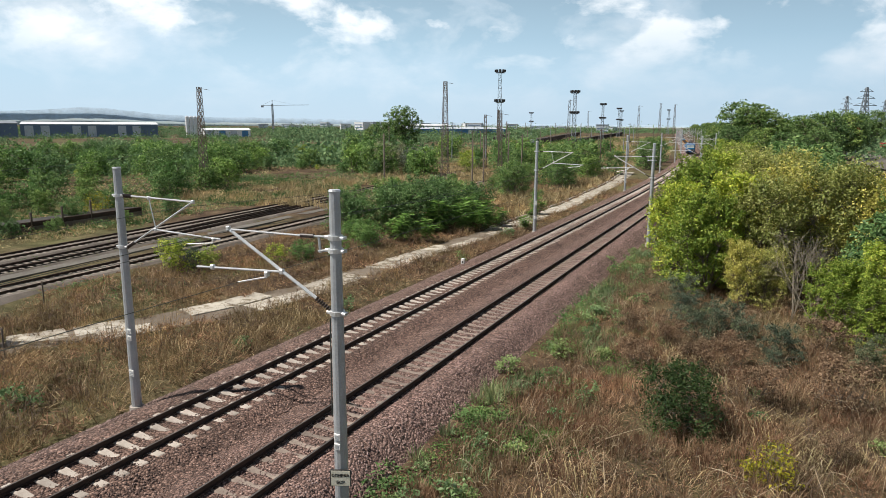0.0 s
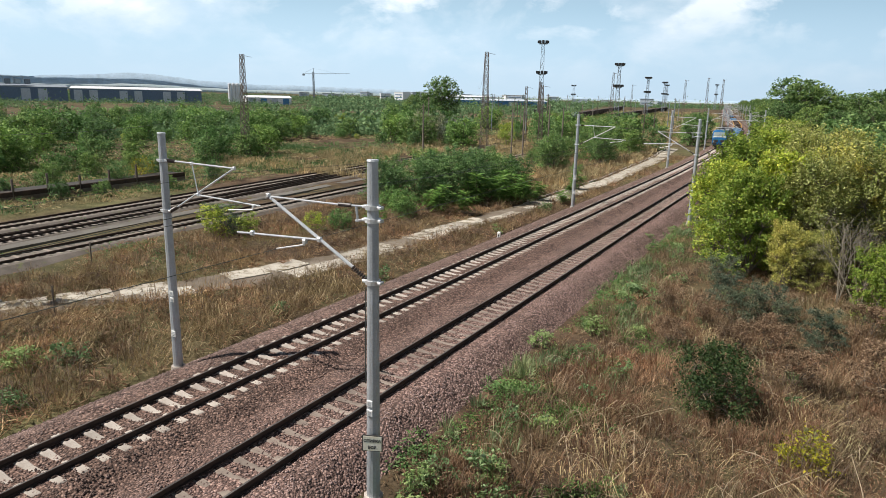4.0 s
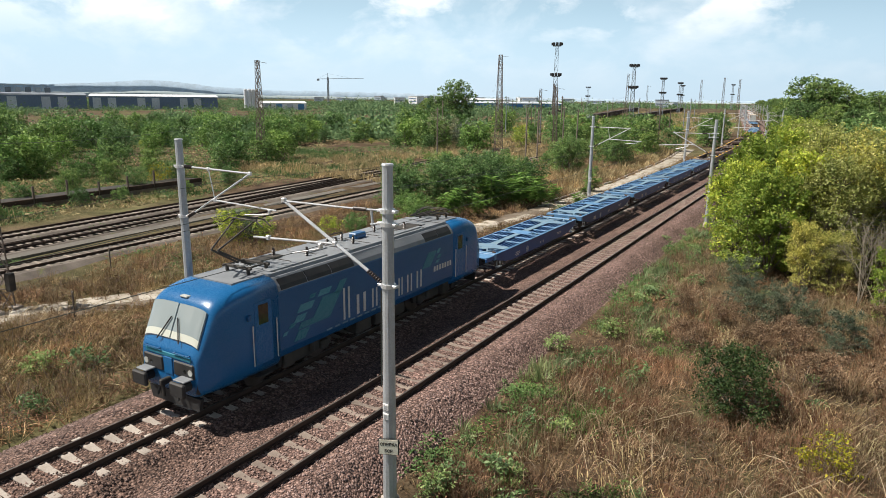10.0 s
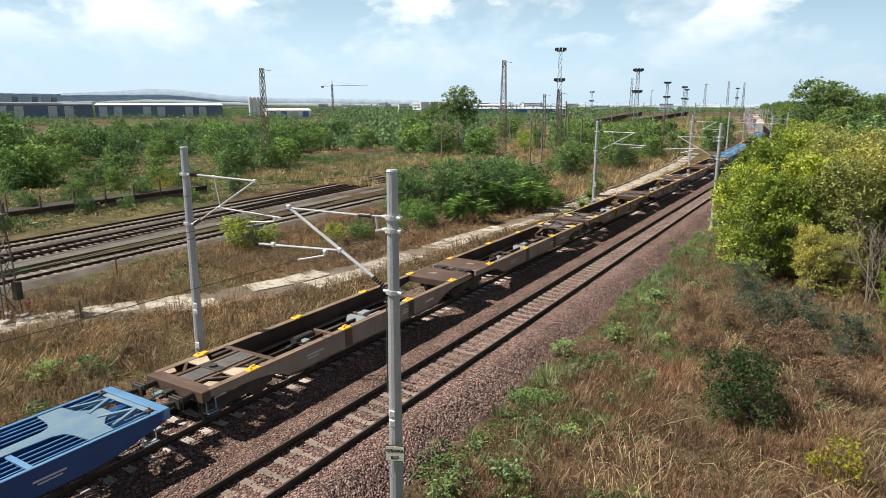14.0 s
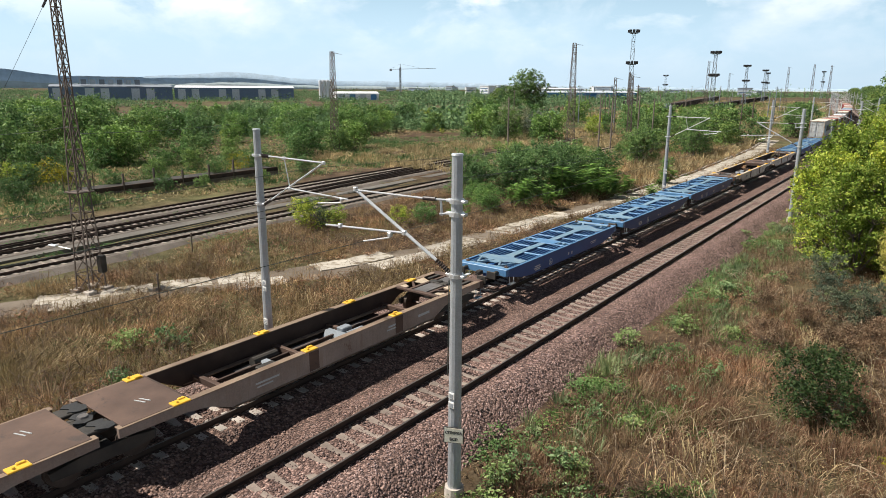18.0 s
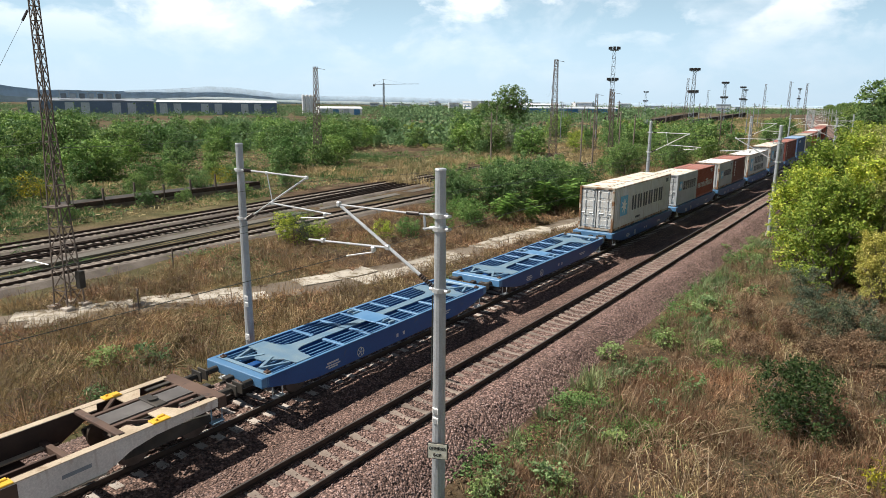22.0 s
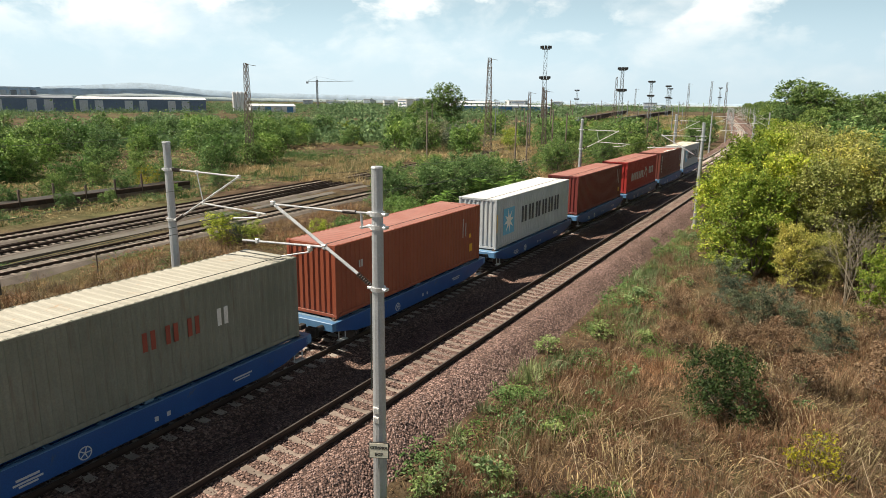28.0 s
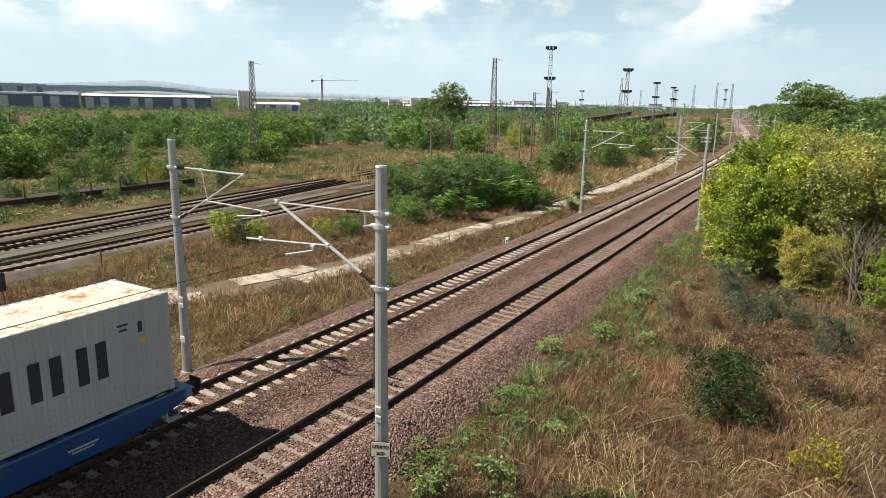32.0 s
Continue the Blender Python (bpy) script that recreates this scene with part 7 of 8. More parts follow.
def tufts(name, label, n, per, area, mat, seed, height, lean, width, radius, keep=None):
    """Tussocks of blades or stems that rise from one foot and lean outward, as one body."""
    rng = np.random.default_rng(seed)
    x0, x1, y0, y1, power = area
    c, size = [], []
    while len(c) < n:
        x, y = rng.uniform(x0, x1), y0 + (y1 - y0) * rng.random() ** power
        if keep is None or keep(x, y, rng):
            lx = x - drift(y)
            c.append((x, y, max(ground_z(x, y), bed_z(lx) if -20.6 < lx < -8.6 else -9) - 0.02))
            size.append(rng.uniform(0.55, 1.15) * (1 + 0.9 * smooth_noise(x, y, 0.4, seed)))
    p, k = np.repeat(np.array(c), per, 0), np.repeat(np.array(size), per)
    m = len(p)
    a = rng.uniform(0, math.tau, m)
    out = np.stack([np.cos(a), np.sin(a), np.zeros(m)], 1)
    p = p + out * (radius * k * rng.random(m) ** 0.5)[:, None]
    L = (height * k * rng.uniform(0.45, 1.15, m))[:, None]
    t = np.abs(rng.normal(size=m) * lean)[:, None]
    up = np.array([0, 0, 1.0])
    mid = p + L * 0.55 * (up * np.cos(t * 0.6) + out * np.sin(t * 0.6))
    tip = mid + L * 0.5 * (up * np.cos(t * 1.5) + out * np.sin(t * 1.5))
    side = np.stack([-np.sin(a + 0.8), np.cos(a + 0.8), np.zeros(m)], 1) * (width * rng.uniform(0.6, 1.5, m))[:, None]
    v = np.stack([p, mid + side, tip, mid - side], 1).reshape(-1, 3)
    structure(name, array_mesh(name, v, np.arange(4 * m).reshape(-1, 4), mat), label, "grass", "stuff")


def bare_shrub(x, y, h, seed):
    """Leafless grey twigs standing in the thicket."""
    rng = np.random.default_rng(seed)
    w = thing("bare_shrub", "leafless grey branches standing in the thicket", "shrub", "bare shrubs", pose(x, y, ground_z(x, y) - 0.05))
    g = Geo()

    def twig(p, d, length, r, level):
        q = p + (d + Vector(rng.normal(size=3)) * 0.12).normalized() * length
        g.tube(p, q, r, r * 0.55, 4, False)
        if level < 4:
            for k in range(3):
                twig(p.lerp(q, rng.uniform(0.5, 1.0)), (d + Vector(rng.normal(size=3)) * 0.5).normalized(), length * rng.uniform(0.5, 0.75), r * 0.55, level + 1)

    for k in range(4):
        twig(Vector((0, 0, 0)), (Vector((0, 0, 1)) + Vector(rng.normal(size=3)) * 0.3).normalized(), h * 0.4, 0.04, 0)
    part("stem", g, M["twig"], w)


def build_plants():
    sort_of("big", "large_shrub", "tall fresh green leafy shrub beside the track", "shrub", n=2, size=(7.6, 2.5, 5, 17), mat="leaf_yellow", leaf=(66, 13, 0.14, 0.105), more=dict(low=0.06, shoots=150, group="tall shrubs beside the track"))
    sort_of("mid", "shrub", "dense green shrub in the overgrown field", "shrub", n=3, size=(4.0, 2.3, 4, 11), mat="leaf_bush", leaf=(60, 11, 0.15, 0.11), more=dict(low=0.12, shoots=10, group="shrubs of the field"))
    sort_of("tan", "thin_shrub", "thin tan and olive shrub beside the track", "shrub", n=2, size=(7.6, 2.5, 5, 17), mat="leaf_tan", leaf=(50, 12, 0.17, 0.085), more=dict(low=0.08, shoots=160, group="thin tan shrubs beside the track"))
    sort_of("sage", "grey_shrub", "dark grey-green shrub among dry weeds", "shrub", n=2, size=(2.4, 1.25, 6, 10), mat="leaf_greyish", leaf=(30, 12, 0.1, 0.055), more=dict(low=0.1, shoots=20, group="grey-green shrubs"))
    sort_of("scrub", "shrub", "green shrub in the overgrown field", "shrub", n=3, size=(4.0, 2.3, 3, 10), mat="leaf_bush", leaf=(42, 8, 0.2, 0.16), more=dict(low=0.1, shoots=8, group="shrubs of the field"))
    sort_of("scrub_dark", "shrub", "dark green shrub in the overgrown field", "shrub", n=2, size=(4.4, 2.4, 3, 11), mat="leaf_clump", leaf=(44, 8, 0.18, 0.15), more=dict(low=0.1, shoots=14, group="shrubs of the field"))
    sort_of("clump", "shrub", "dense dark green shrub beside the old path", "shrub", n=2, size=(4.4, 2.4, 4, 13), mat="leaf_clump", leaf=(70, 12, 0.14, 0.095), more=dict(low=0.1, shoots=26, group="dark green shrubs by the path"))
    sort_of("bright", "yellow_shrub", "bright yellow autumn shrub beside the loading ramp", "shrub", n=1, size=(2.4, 1.2, 4, 8), mat="leaf_gold", leaf=(18, 9, 0.16, 0.08), more=dict(low=0.12, group="bright yellow shrubs"))
    sort_of("dark", "dark_shrub", "dark green shrub among dry grass", "shrub", n=2, size=(2.2, 1.45, 9, 15), mat="leaf_dark", leaf=(60, 11, 0.1, 0.055), more=dict(low=0.08, shoots=40, group="dark shrubs"))
    sort_of("tree", "tree", "broad dark green tree", "tree", n=2, size=(14.0, 5.6, 1, 17), mat="leaf_tree", leaf=(80, 9, 0.34, 0.3), more=dict(low=0.3, bole=0.28, group="trees"))
    sort_of("dead", "dead_shrub", "withered russet shrub with bare twigs on the slope", "shrub", n=3, size=(1.7, 1.15, 8, 9), mat="leaf_soot", leaf=(26, 9, 0.1, 0.045), more=dict(low=0.1, shoots=46, group="withered shrubs"))
    SORTS["ash"] = [frond_tree(3), frond_tree(5)]
    sort_of("silver", "silver_shrub", "silvery grey-green shrub in the field", "shrub", n=1, size=(6.0, 3.6, 5, 13), mat="leaf_silver", leaf=(50, 12, 0.3, 0.18), more=dict(low=0.1))
    sort_of("gold", "yellow_shrub", "yellowing small shrub among dry grass", "shrub", n=2, size=(2.4, 1.2, 4, 8), mat="leaf_yellow", leaf=(14, 9, 0.13, 0.08), more=dict(low=0.12, shoots=14, group="yellowing shrubs"))
    sort_of("low", "low_bush", "low green bush in the dry weeds", "bush", n=2, size=(1.0, 0.75, 5, 6), mat="leaf_broad", leaf=(12, 7, 0.09, 0.085), more=dict(low=0.1, group="low bushes"))
    for x, y, h, k in ((2.0, 39.4, 6.4, 1), (3.0, 38.6, 5.6, 2), (4.6, 36.0, 3.4, 4)):
        bare_shrub(x, y, h, k)
    # thicket beside the tracks: green in front, tan and thin in the middle, darker behind
    for x, y, s in ((-5.0, 46.5, 0.86), (-3.0, 43.4, 0.8), (-1.4, 46.5, 0.95), (-4.4, 52.0, 1.0), (-2.6, 59.0, 1.08), (-3.6, 68.0, 1.1), (-3.2, 79.0, 1.1), (5.6, 37.0, 0.62), (7.6, 35.6, 0.6), (3.9, 36.8, 0.5), (5.2, 35.4, 0.45)):
        put("big", x, y, s)
    for x, y, s in ((0.2, 44.6, 0.95), (2.0, 46.6, 1.0), (4.4, 46.0, 1.05), (-0.2, 50.5, 1.1), (-0.6, 41.2, 0.5), (0.6, 41.4, 0.45), (6.6, 45.0, 0.95), (1.6, 56.0, 1.1), (8.8, 41.0, 0.8), (-1.6, 66, 1.1), (9.5, 36.0, 0.6)):
        put("tan", x, y, s)
    for x, y, s in ((6.4, 41.0, 1.25), (8.6, 44.5, 1.4), (11.5, 42.0, 1.2), (5.2, 52.0, 1.6), (9.0, 54.0, 1.4), (12.5, 52.0, 1.1), (4.6, 62.0, 1.8), (9.0, 64.0, 1.3), (2.0, 72.0, 1.9), (4.0, 80.0, 1.8), (10.0, 75.0, 1.3)):
        put("clump", x, y, s)
    for x, y, s in ((9.5, 30.0, 0.7), (12.0, 33.0, 0.8)):
        put("mid", x, y, s)
    put("dark", -2.0, 23.0, 0.98)
    for x, y, s in ((-2.3, 33.4, 0.7), (-1.2, 34.6, 0.8), (1.0, 30.8, 0.4), (-0.2, 33.6, 0.6), (-3.2, 36.4, 0.7), (-37.6, 34.2, 0.8), (-36.2, 33.8, 0.7)):
        put("sage", x, y, s)
    for x, y, s in ((4.6, 31.4, 0.7), (1.4, 31.8, 0.7), (-3.8, 40.0, 0.8)):
        put("sage", x, y, s)
    for x, y, s in ((0.4, 26.0, 0.9), (3.4, 27.0, 1.1), (6.2, 27.2, 1.1), (2.6, 22.0, 0.6), (-4.4, 28.6, 0.7), (-2.0, 28.4, 0.9), (-0.6, 29.8, 0.9), (7.6, 24.4, 0.9), (-5.6, 33.0, 0.7), (-3.4, 31.6, 0.8), (3.0, 33.4, 1.0)):
        put("dead", x, y, s)
    put("bright", 0.9, 20.2, 0.62)
    # clump beside the path
    for x, y, s in ((-36.6, 53.4, 0.85), (-34.0, 55, 0.95), (-31.6, 55.5, 1.05), (-29.6, 58, 1.1), (-33.0, 60, 1.1), (-30.4, 63, 1.05), (-38.6, 57, 0.9), (-28.4, 66, 0.9), (-35.6, 61, 1.0), (-31.0, 70, 0.85), (-33.6, 68, 0.9)):
        put("clump", x, y, s)
    for x, y, s in ((-30.4, 47.6, 0.55), (-31.8, 48.6, 0.5), (-33.4, 50.0, 0.5)):
        put("mid", x, y, s)
    for x, y, s in ((-28.4, 50.6, 1.0), (-26.9, 51.6, 0.8), (-28.0, 56.4, 1.25), (-26.4, 58.6, 1.1), (-25.2, 60.5, 0.95), (-27.4, 61.6, 1.2), (-30.0, 51.0, 0.75), (-24.4, 63.4, 0.8), (-26.2, 64.5, 1.0), (-23.9, 74.5, 0.8), (-22.6, 69.0, 0.6), (-21.6, 63.0, 0.55)):
        put("ash", x, y, s)
    for x, y, s in ((-36.8, 32.4, 0.95), (-35.4, 34.0, 0.85), (-38.4, 33.5, 0.8), (-33.0, 38.5, 0.75)):
        put("gold", x, y, s)
    for x, y, s in ((-67.0, 48.6, 1.15), (-75.6, 31.2, 1.25), (-74.6, 32.4, 0.9)):
        put("bright", x, y, s)
    for x, y, s in ((-31.8, 40.5, 0.4), (-30.5, 43.0, 0.4), (-28.4, 88, 0.4), (-39.0, 84, 0.7), (-42.0, 80, 0.6), (-45, 95, 0.35), (-49.0, 88, 0.4), (-47.0, 125, 0.6), (-40.0, 100, 0.5), (-52.0, 110, 0.4), (-44.0, 112, 0.4), (-56.0, 96, 0.4)):
        put("mid", x, y, s)
    for x, y, s in ((-33.6, 92.6, 1.1), (-35.0, 95.0, 1.0), (-31.2, 108.5, 1.1), (-33.5, 114, 1.5), (-36.2, 121, 1.3), (-39.5, 116, 0.8), (-31.2, 129, 1.0), (-34.0, 136, 1.5), (-37.0, 142, 1.3), (-29.8, 146, 1.1), (-26.5, 168, 1.3), (-28.5, 182, 1.5), (-30.0, 200, 1.5), (-32.5, 220, 1.5), (-47.0, 132, 1.2), (-53.0, 140, 1.4)):
        put("clump" if y < 120 else "scrub_dark", x, y, s)
    for x, y, s in ((-66.5, 33, 0.5), (-61.8, 40.5, 0.35), (-66.0, 45, 0.6), (-61.6, 36.0, 0.4), (-68.5, 52, 0.7), (-62.0, 54.5, 0.5), (-70, 40, 0.6), (-74, 28, 0.6), (-66, 24, 0.5), (-69, 18, 0.6), (-60.8, 47.5, 0.3), (-58.6, 27, 0.35)):
        put("clump", x, y, s)
    put("silver", -78.0, 131.0, 1.15)
    put("silver", -73.0, 134.0, 0.95)
    put("tree", -127.5, 226.0, 1.24)
    put("tree", -136.0, 226.0, 0.85)
    put("tree", -147.0, 236.0, 0.75)
    # overgrown field
    rng = random.Random(21)
    k = 0
    while k < 270:
        a, d = math.radians(rng.uniform(8, 74)), 48 + 190 * rng.random() ** 0.8
        x, y = -d * math.sin(a), d * math.cos(a)
        if x > -60 - 0.02 * y and y < 130 or x > -38 + drift(y) or (-72 < x < -40 and 40 < y < 75) or (-72 < x < -55 and 20 < y < 50):
            continue
        if smooth_noise(x, y, 0.022, 2.0) < -0.3 or (-100 < x < -60 and abs(y - 0.55 * -x - 55) < 15):
            continue
        put(rng.choice(("scrub", "scrub", "scrub", "scrub", "scrub_dark", "scrub_dark", "scrub_dark", "gold", "scrub_dark") if d > 75 else ("mid", "mid", "clump", "ash", "gold")), x, y, rng.uniform(0.45, 0.95) if rng.random() < 0.6 else rng.uniform(1.0, 1.75))
        k += 1
    # trees on the other side of the line
    for x, y, s in ((-6.4, 194, 1.24), (-1.6, 190, 1.08), (-11.5, 205, 0.78), (3.4, 192, 0.92), (8.2, 184, 0.98), (13.0, 196, 1.0), (-6.5, 172, 0.78), (-1.5, 160, 0.7), (4, 156, 0.7), (9.5, 160, 0.72), (-14, 226, 0.8), (18.5, 240, 1.1), (22.5, 250, 1.05),
                    (-4, 128, 0.45), (2, 122, 0.48), (8, 118, 0.46), (36, 372, 1.2), (46, 378, 1.3), (55, 372, 1.25), (29, 300, 1.15), (64, 360, 1.3), (70, 235, 0.95), (82, 225, 0.9)):
        put("tree", x, y, s)
    y = 225.0
    while y < 760:
        put("tree", drift(y) - 12.06 + 7.5 + rng.uniform(0, 4), y, rng.uniform(0.55, 0.9))
        put("tree", drift(y) - 12.06 + 15 + rng.uniform(0, 8), y + 6, rng.uniform(0.7, 1.0))
        y += 14 + y * 0.03
    for key, n in USED.items():
        for ob in SORTS[key][n:]:
            for o in (*ob.children_recursive, ob):
                bpy.data.objects.remove(o)


def far_woods():
    """Distant scrub and woods as one body of clumps."""
    rng = np.random.default_rng(5)
    pts, sizes = [], []
    while len(pts) < 9000:
        a, d = math.radians(rng.uniform(-14, 84)), 150 + 1400 * rng.random() ** 1.6
        x, y = -d * math.sin(a), d * math.cos(a)
        lane = x - drift(y)
        if -75 - 0.1 * y < lane < -5 and y < 900:
            continue
        if lane >= -5 and lane < 3:
            continue
        if smooth_noise(x, y, 0.012, 4.0) < -0.12 and d < 500:
            continue
        if x > 8 and d < 260 and a < 0 :
            continue
        pts.append((x, y, -0.9))
        sizes.append((rng.uniform(0.8, 1.7) if rng.random() < 0.85 else rng.uniform(1.8, 3.2)) * (1 + d / 1100) * (0.75 if a > 0.7 else 1.0))
    c, s = np.array(pts), np.array(sizes)
    per = 56
    cc, ss = np.repeat(c, per, 0), np.repeat(s, per)
    d = rng.normal(size=(len(cc), 3))
    d[:, 2] = np.abs(d[:, 2]) * 0.85
    p = cc + d * ss[:, None] * np.array([0.95, 0.95, 0.85])
    u = rng.normal(size=p.shape)
    u /= np.linalg.norm(u, axis=1)[:, None]
    w = np.cross(u, rng.normal(size=p.shape))
    w /= np.linalg.norm(w, axis=1)[:, None]
    k = (ss * rng.uniform(0.13, 0.27, len(ss)))[:, None]
    v = np.stack([p - u * k, p + w * k * 0.7, p + u * k, p - w * k * 0.7], 1).reshape(-1, 3)
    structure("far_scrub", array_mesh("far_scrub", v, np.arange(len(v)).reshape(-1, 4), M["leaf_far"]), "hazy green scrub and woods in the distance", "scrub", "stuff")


def path_gap(x, y):
    return abs(x - path_x(y)) > (1.7 if y < 34 else 1.2) * (0.85 + 0.7 * smooth_noise(x, y, 0.9, 51.0))


def litter(name, label, n, area, mat, seed, length=0.22, width=0.012, rise=0.35, keep=None, tilt=0.5):
    """Tangled stalks and leaves lying over one another in low mounds, as one body."""
    rng = np.random.default_rng(seed)
    x0, x1, y0, y1, power = area
    xs, ys, zs = [], [], []
    while len(xs) < n:
        x, y = rng.uniform(x0, x1), y0 + (y1 - y0) * rng.random() ** power
        if keep is None or keep(x, y, rng):
            hill = max(0.4 + 1.1 * smooth_noise(x, y, 0.5, 31.0) + 0.7 * smooth_noise(x, y, 1.6, 33.0), 0.04)
            lx = x - drift(y)
            base = max(ground_z(x, y), bed_z(lx) if -20.6 < lx < -8.6 else -9)
            xs.append(x)
            ys.append(y)
            zs.append(base + 0.02 + rise * hill * rng.random() ** 0.7)
    p = np.stack([xs, ys, zs], 1)
    a = rng.uniform(0, math.tau, n)
    e = rng.normal(size=n) * tilt
    u = np.stack([np.cos(a) * np.cos(e), np.sin(a) * np.cos(e), np.sin(e)], 1)
    w = np.cross(u, rng.normal(size=(n, 3)) * 0.45 + np.array([-0.3, -0.25, 1.0]))
    w /= np.linalg.norm(w, axis=1)[:, None] + 1e-9
    L = (length * rng.uniform(0.4, 1.4, n))[:, None]
    W = (width * rng.uniform(0.6, 1.8, n))[:, None]
    bend = np.stack([np.zeros(n), np.zeros(n), -0.18 * L[:, 0]], 1)
    v = np.stack([p - u * L, p + w * W, p + u * L + bend, p - w * W], 1).reshape(-1, 3)
    structure(name, array_mesh(name, v, np.arange(4 * n).reshape(-1, 4), mat), label, "grass", "stuff")


def brambles(name, label, n, area, mat, seed, reach, rise, thick, keep):
    """Long dead stems that arch over and fall across one another, as one body."""
    rng = np.random.default_rng(seed)
    x0, x1, y0, y1, power = area
    foot = []
    while len(foot) < n:
        x, y = rng.uniform(x0, x1), y0 + (y1 - y0) * rng.random() ** power
        if keep(x, y, rng):
            foot.append((x, y, ground_z(x, y) - 0.03))
    p = np.array(foot)
    a = rng.uniform(0, math.tau, n) * 0.6 + rng.choice([0.4, 2.6, 4.4], n)
    out = np.stack([np.cos(a), np.sin(a), 0 * a], 1)
    side = np.stack([-np.sin(a), np.cos(a), 0 * a], 1)
    L, H = reach * rng.uniform(0.35, 1.3, n), rise * rng.uniform(0.3, 1.3, n)
    bow = rng.normal(size=n) * 0.12
    rings = 6
    v = np.empty((n, rings, 3, 3))
    for i in range(rings):
        u = i / (rings - 1)
        c = p + out * (L * u)[:, None] + side * (L * bow * u * u)[:, None]
        c[:, 2] += H * (1 - (1.6 * u - 0.75) ** 2) * 1.15 - H * 0.35 * (1 - u) + 0.05
        r = thick * (1.15 - 0.8 * u)
        v[:, i, 0], v[:, i, 1], v[:, i, 2] = c + side * r, c - side * r * 0.6 + np.array([0, 0, r]), c - side * r * 0.6 - np.array([0, 0, r])
    k = np.arange(n)[:, None, None] * rings * 3
    i, j = np.meshgrid(np.arange(rings - 1), np.arange(3), indexing="ij")
    q = np.stack([i * 3 + j, i * 3 + (j + 1) % 3, (i + 1) * 3 + (j + 1) % 3, (i + 1) * 3 + j], -1).reshape(1, -1, 4)
    structure(name, array_mesh(name, v.reshape(-1, 3), (k + q).reshape(-1, 4), mat), label, "stems", "stuff")


def herbs(name, label, n, per, area, mat, seed, high, spread, leaf, keep):
    """Leafy herb heads that stand in uneven mounds, as one body."""
    rng = np.random.default_rng(seed)
    x0, x1, y0, y1, power = area
    c = []
    while len(c) < n:
        x, y = rng.uniform(x0, x1), y0 + (y1 - y0) * rng.random() ** power
        if keep(x, y, rng):
            lx = x - drift(y)
            hill = max(0.35 + 1.2 * smooth_noise(x, y, 0.9, seed + 0.5), 0.08)
            base = max(ground_z(x, y), bed_z(lx) if -20.6 < lx < -8.6 else -9)
            for i in range(4):
                c.append((x + rng.normal() * spread, y + rng.normal() * spread, base + high * hill * (i + 0.6) / 4))
    c = np.array(c[:n])
    o = rng.normal(size=c.shape) * 0.6 + np.array([0, 0, 0.5])
    v, f = leaf_cloud(rng, c, o, per, spread, leaf)
    structure(name, array_mesh(name, v, f, mat), label, "weeds", "stuff")


def sheaves(name, label, spots, per, mat, seed, length):
    """Tall grass pressed flat by wind in combed swathes, as one body."""
    rng = np.random.default_rng(seed)
    vs = []
    for x, y, turn in spots:
        n = per
        px, py = x + rng.normal(size=n) * 0.55, y + rng.normal(size=n) * 0.4
        base = np.array([ground_z(a, b) for a, b in zip(px, py)])
        a = math.radians(turn) + rng.normal(size=n) * 0.22
        L = length * rng.uniform(0.5, 1.2, n)
        out, side = np.stack([np.cos(a), np.sin(a), 0 * a], 1), np.stack([-np.sin(a), np.cos(a), 0 * a], 1)
        p = np.stack([px, py, base], 1)
        h = rng.uniform(0.25, 0.75, n)
        mid = p + out * (L * 0.4)[:, None] + np.array([0, 0, 1.0]) * h[:, None]
        tip = p + out * L[:, None] + np.array([0, 0, 1.0]) * (h * rng.uniform(0.1, 0.9, n))[:, None]
        w = side * rng.uniform(0.006, 0.014, n)[:, None]
        vs.append(np.stack([p, mid + w, tip, mid - w], 1).reshape(-1, 3))
    v = np.concatenate(vs)
    structure(name, array_mesh(name, v, np.arange(len(v)).reshape(-1, 4), mat), label, "grass", "stuff")


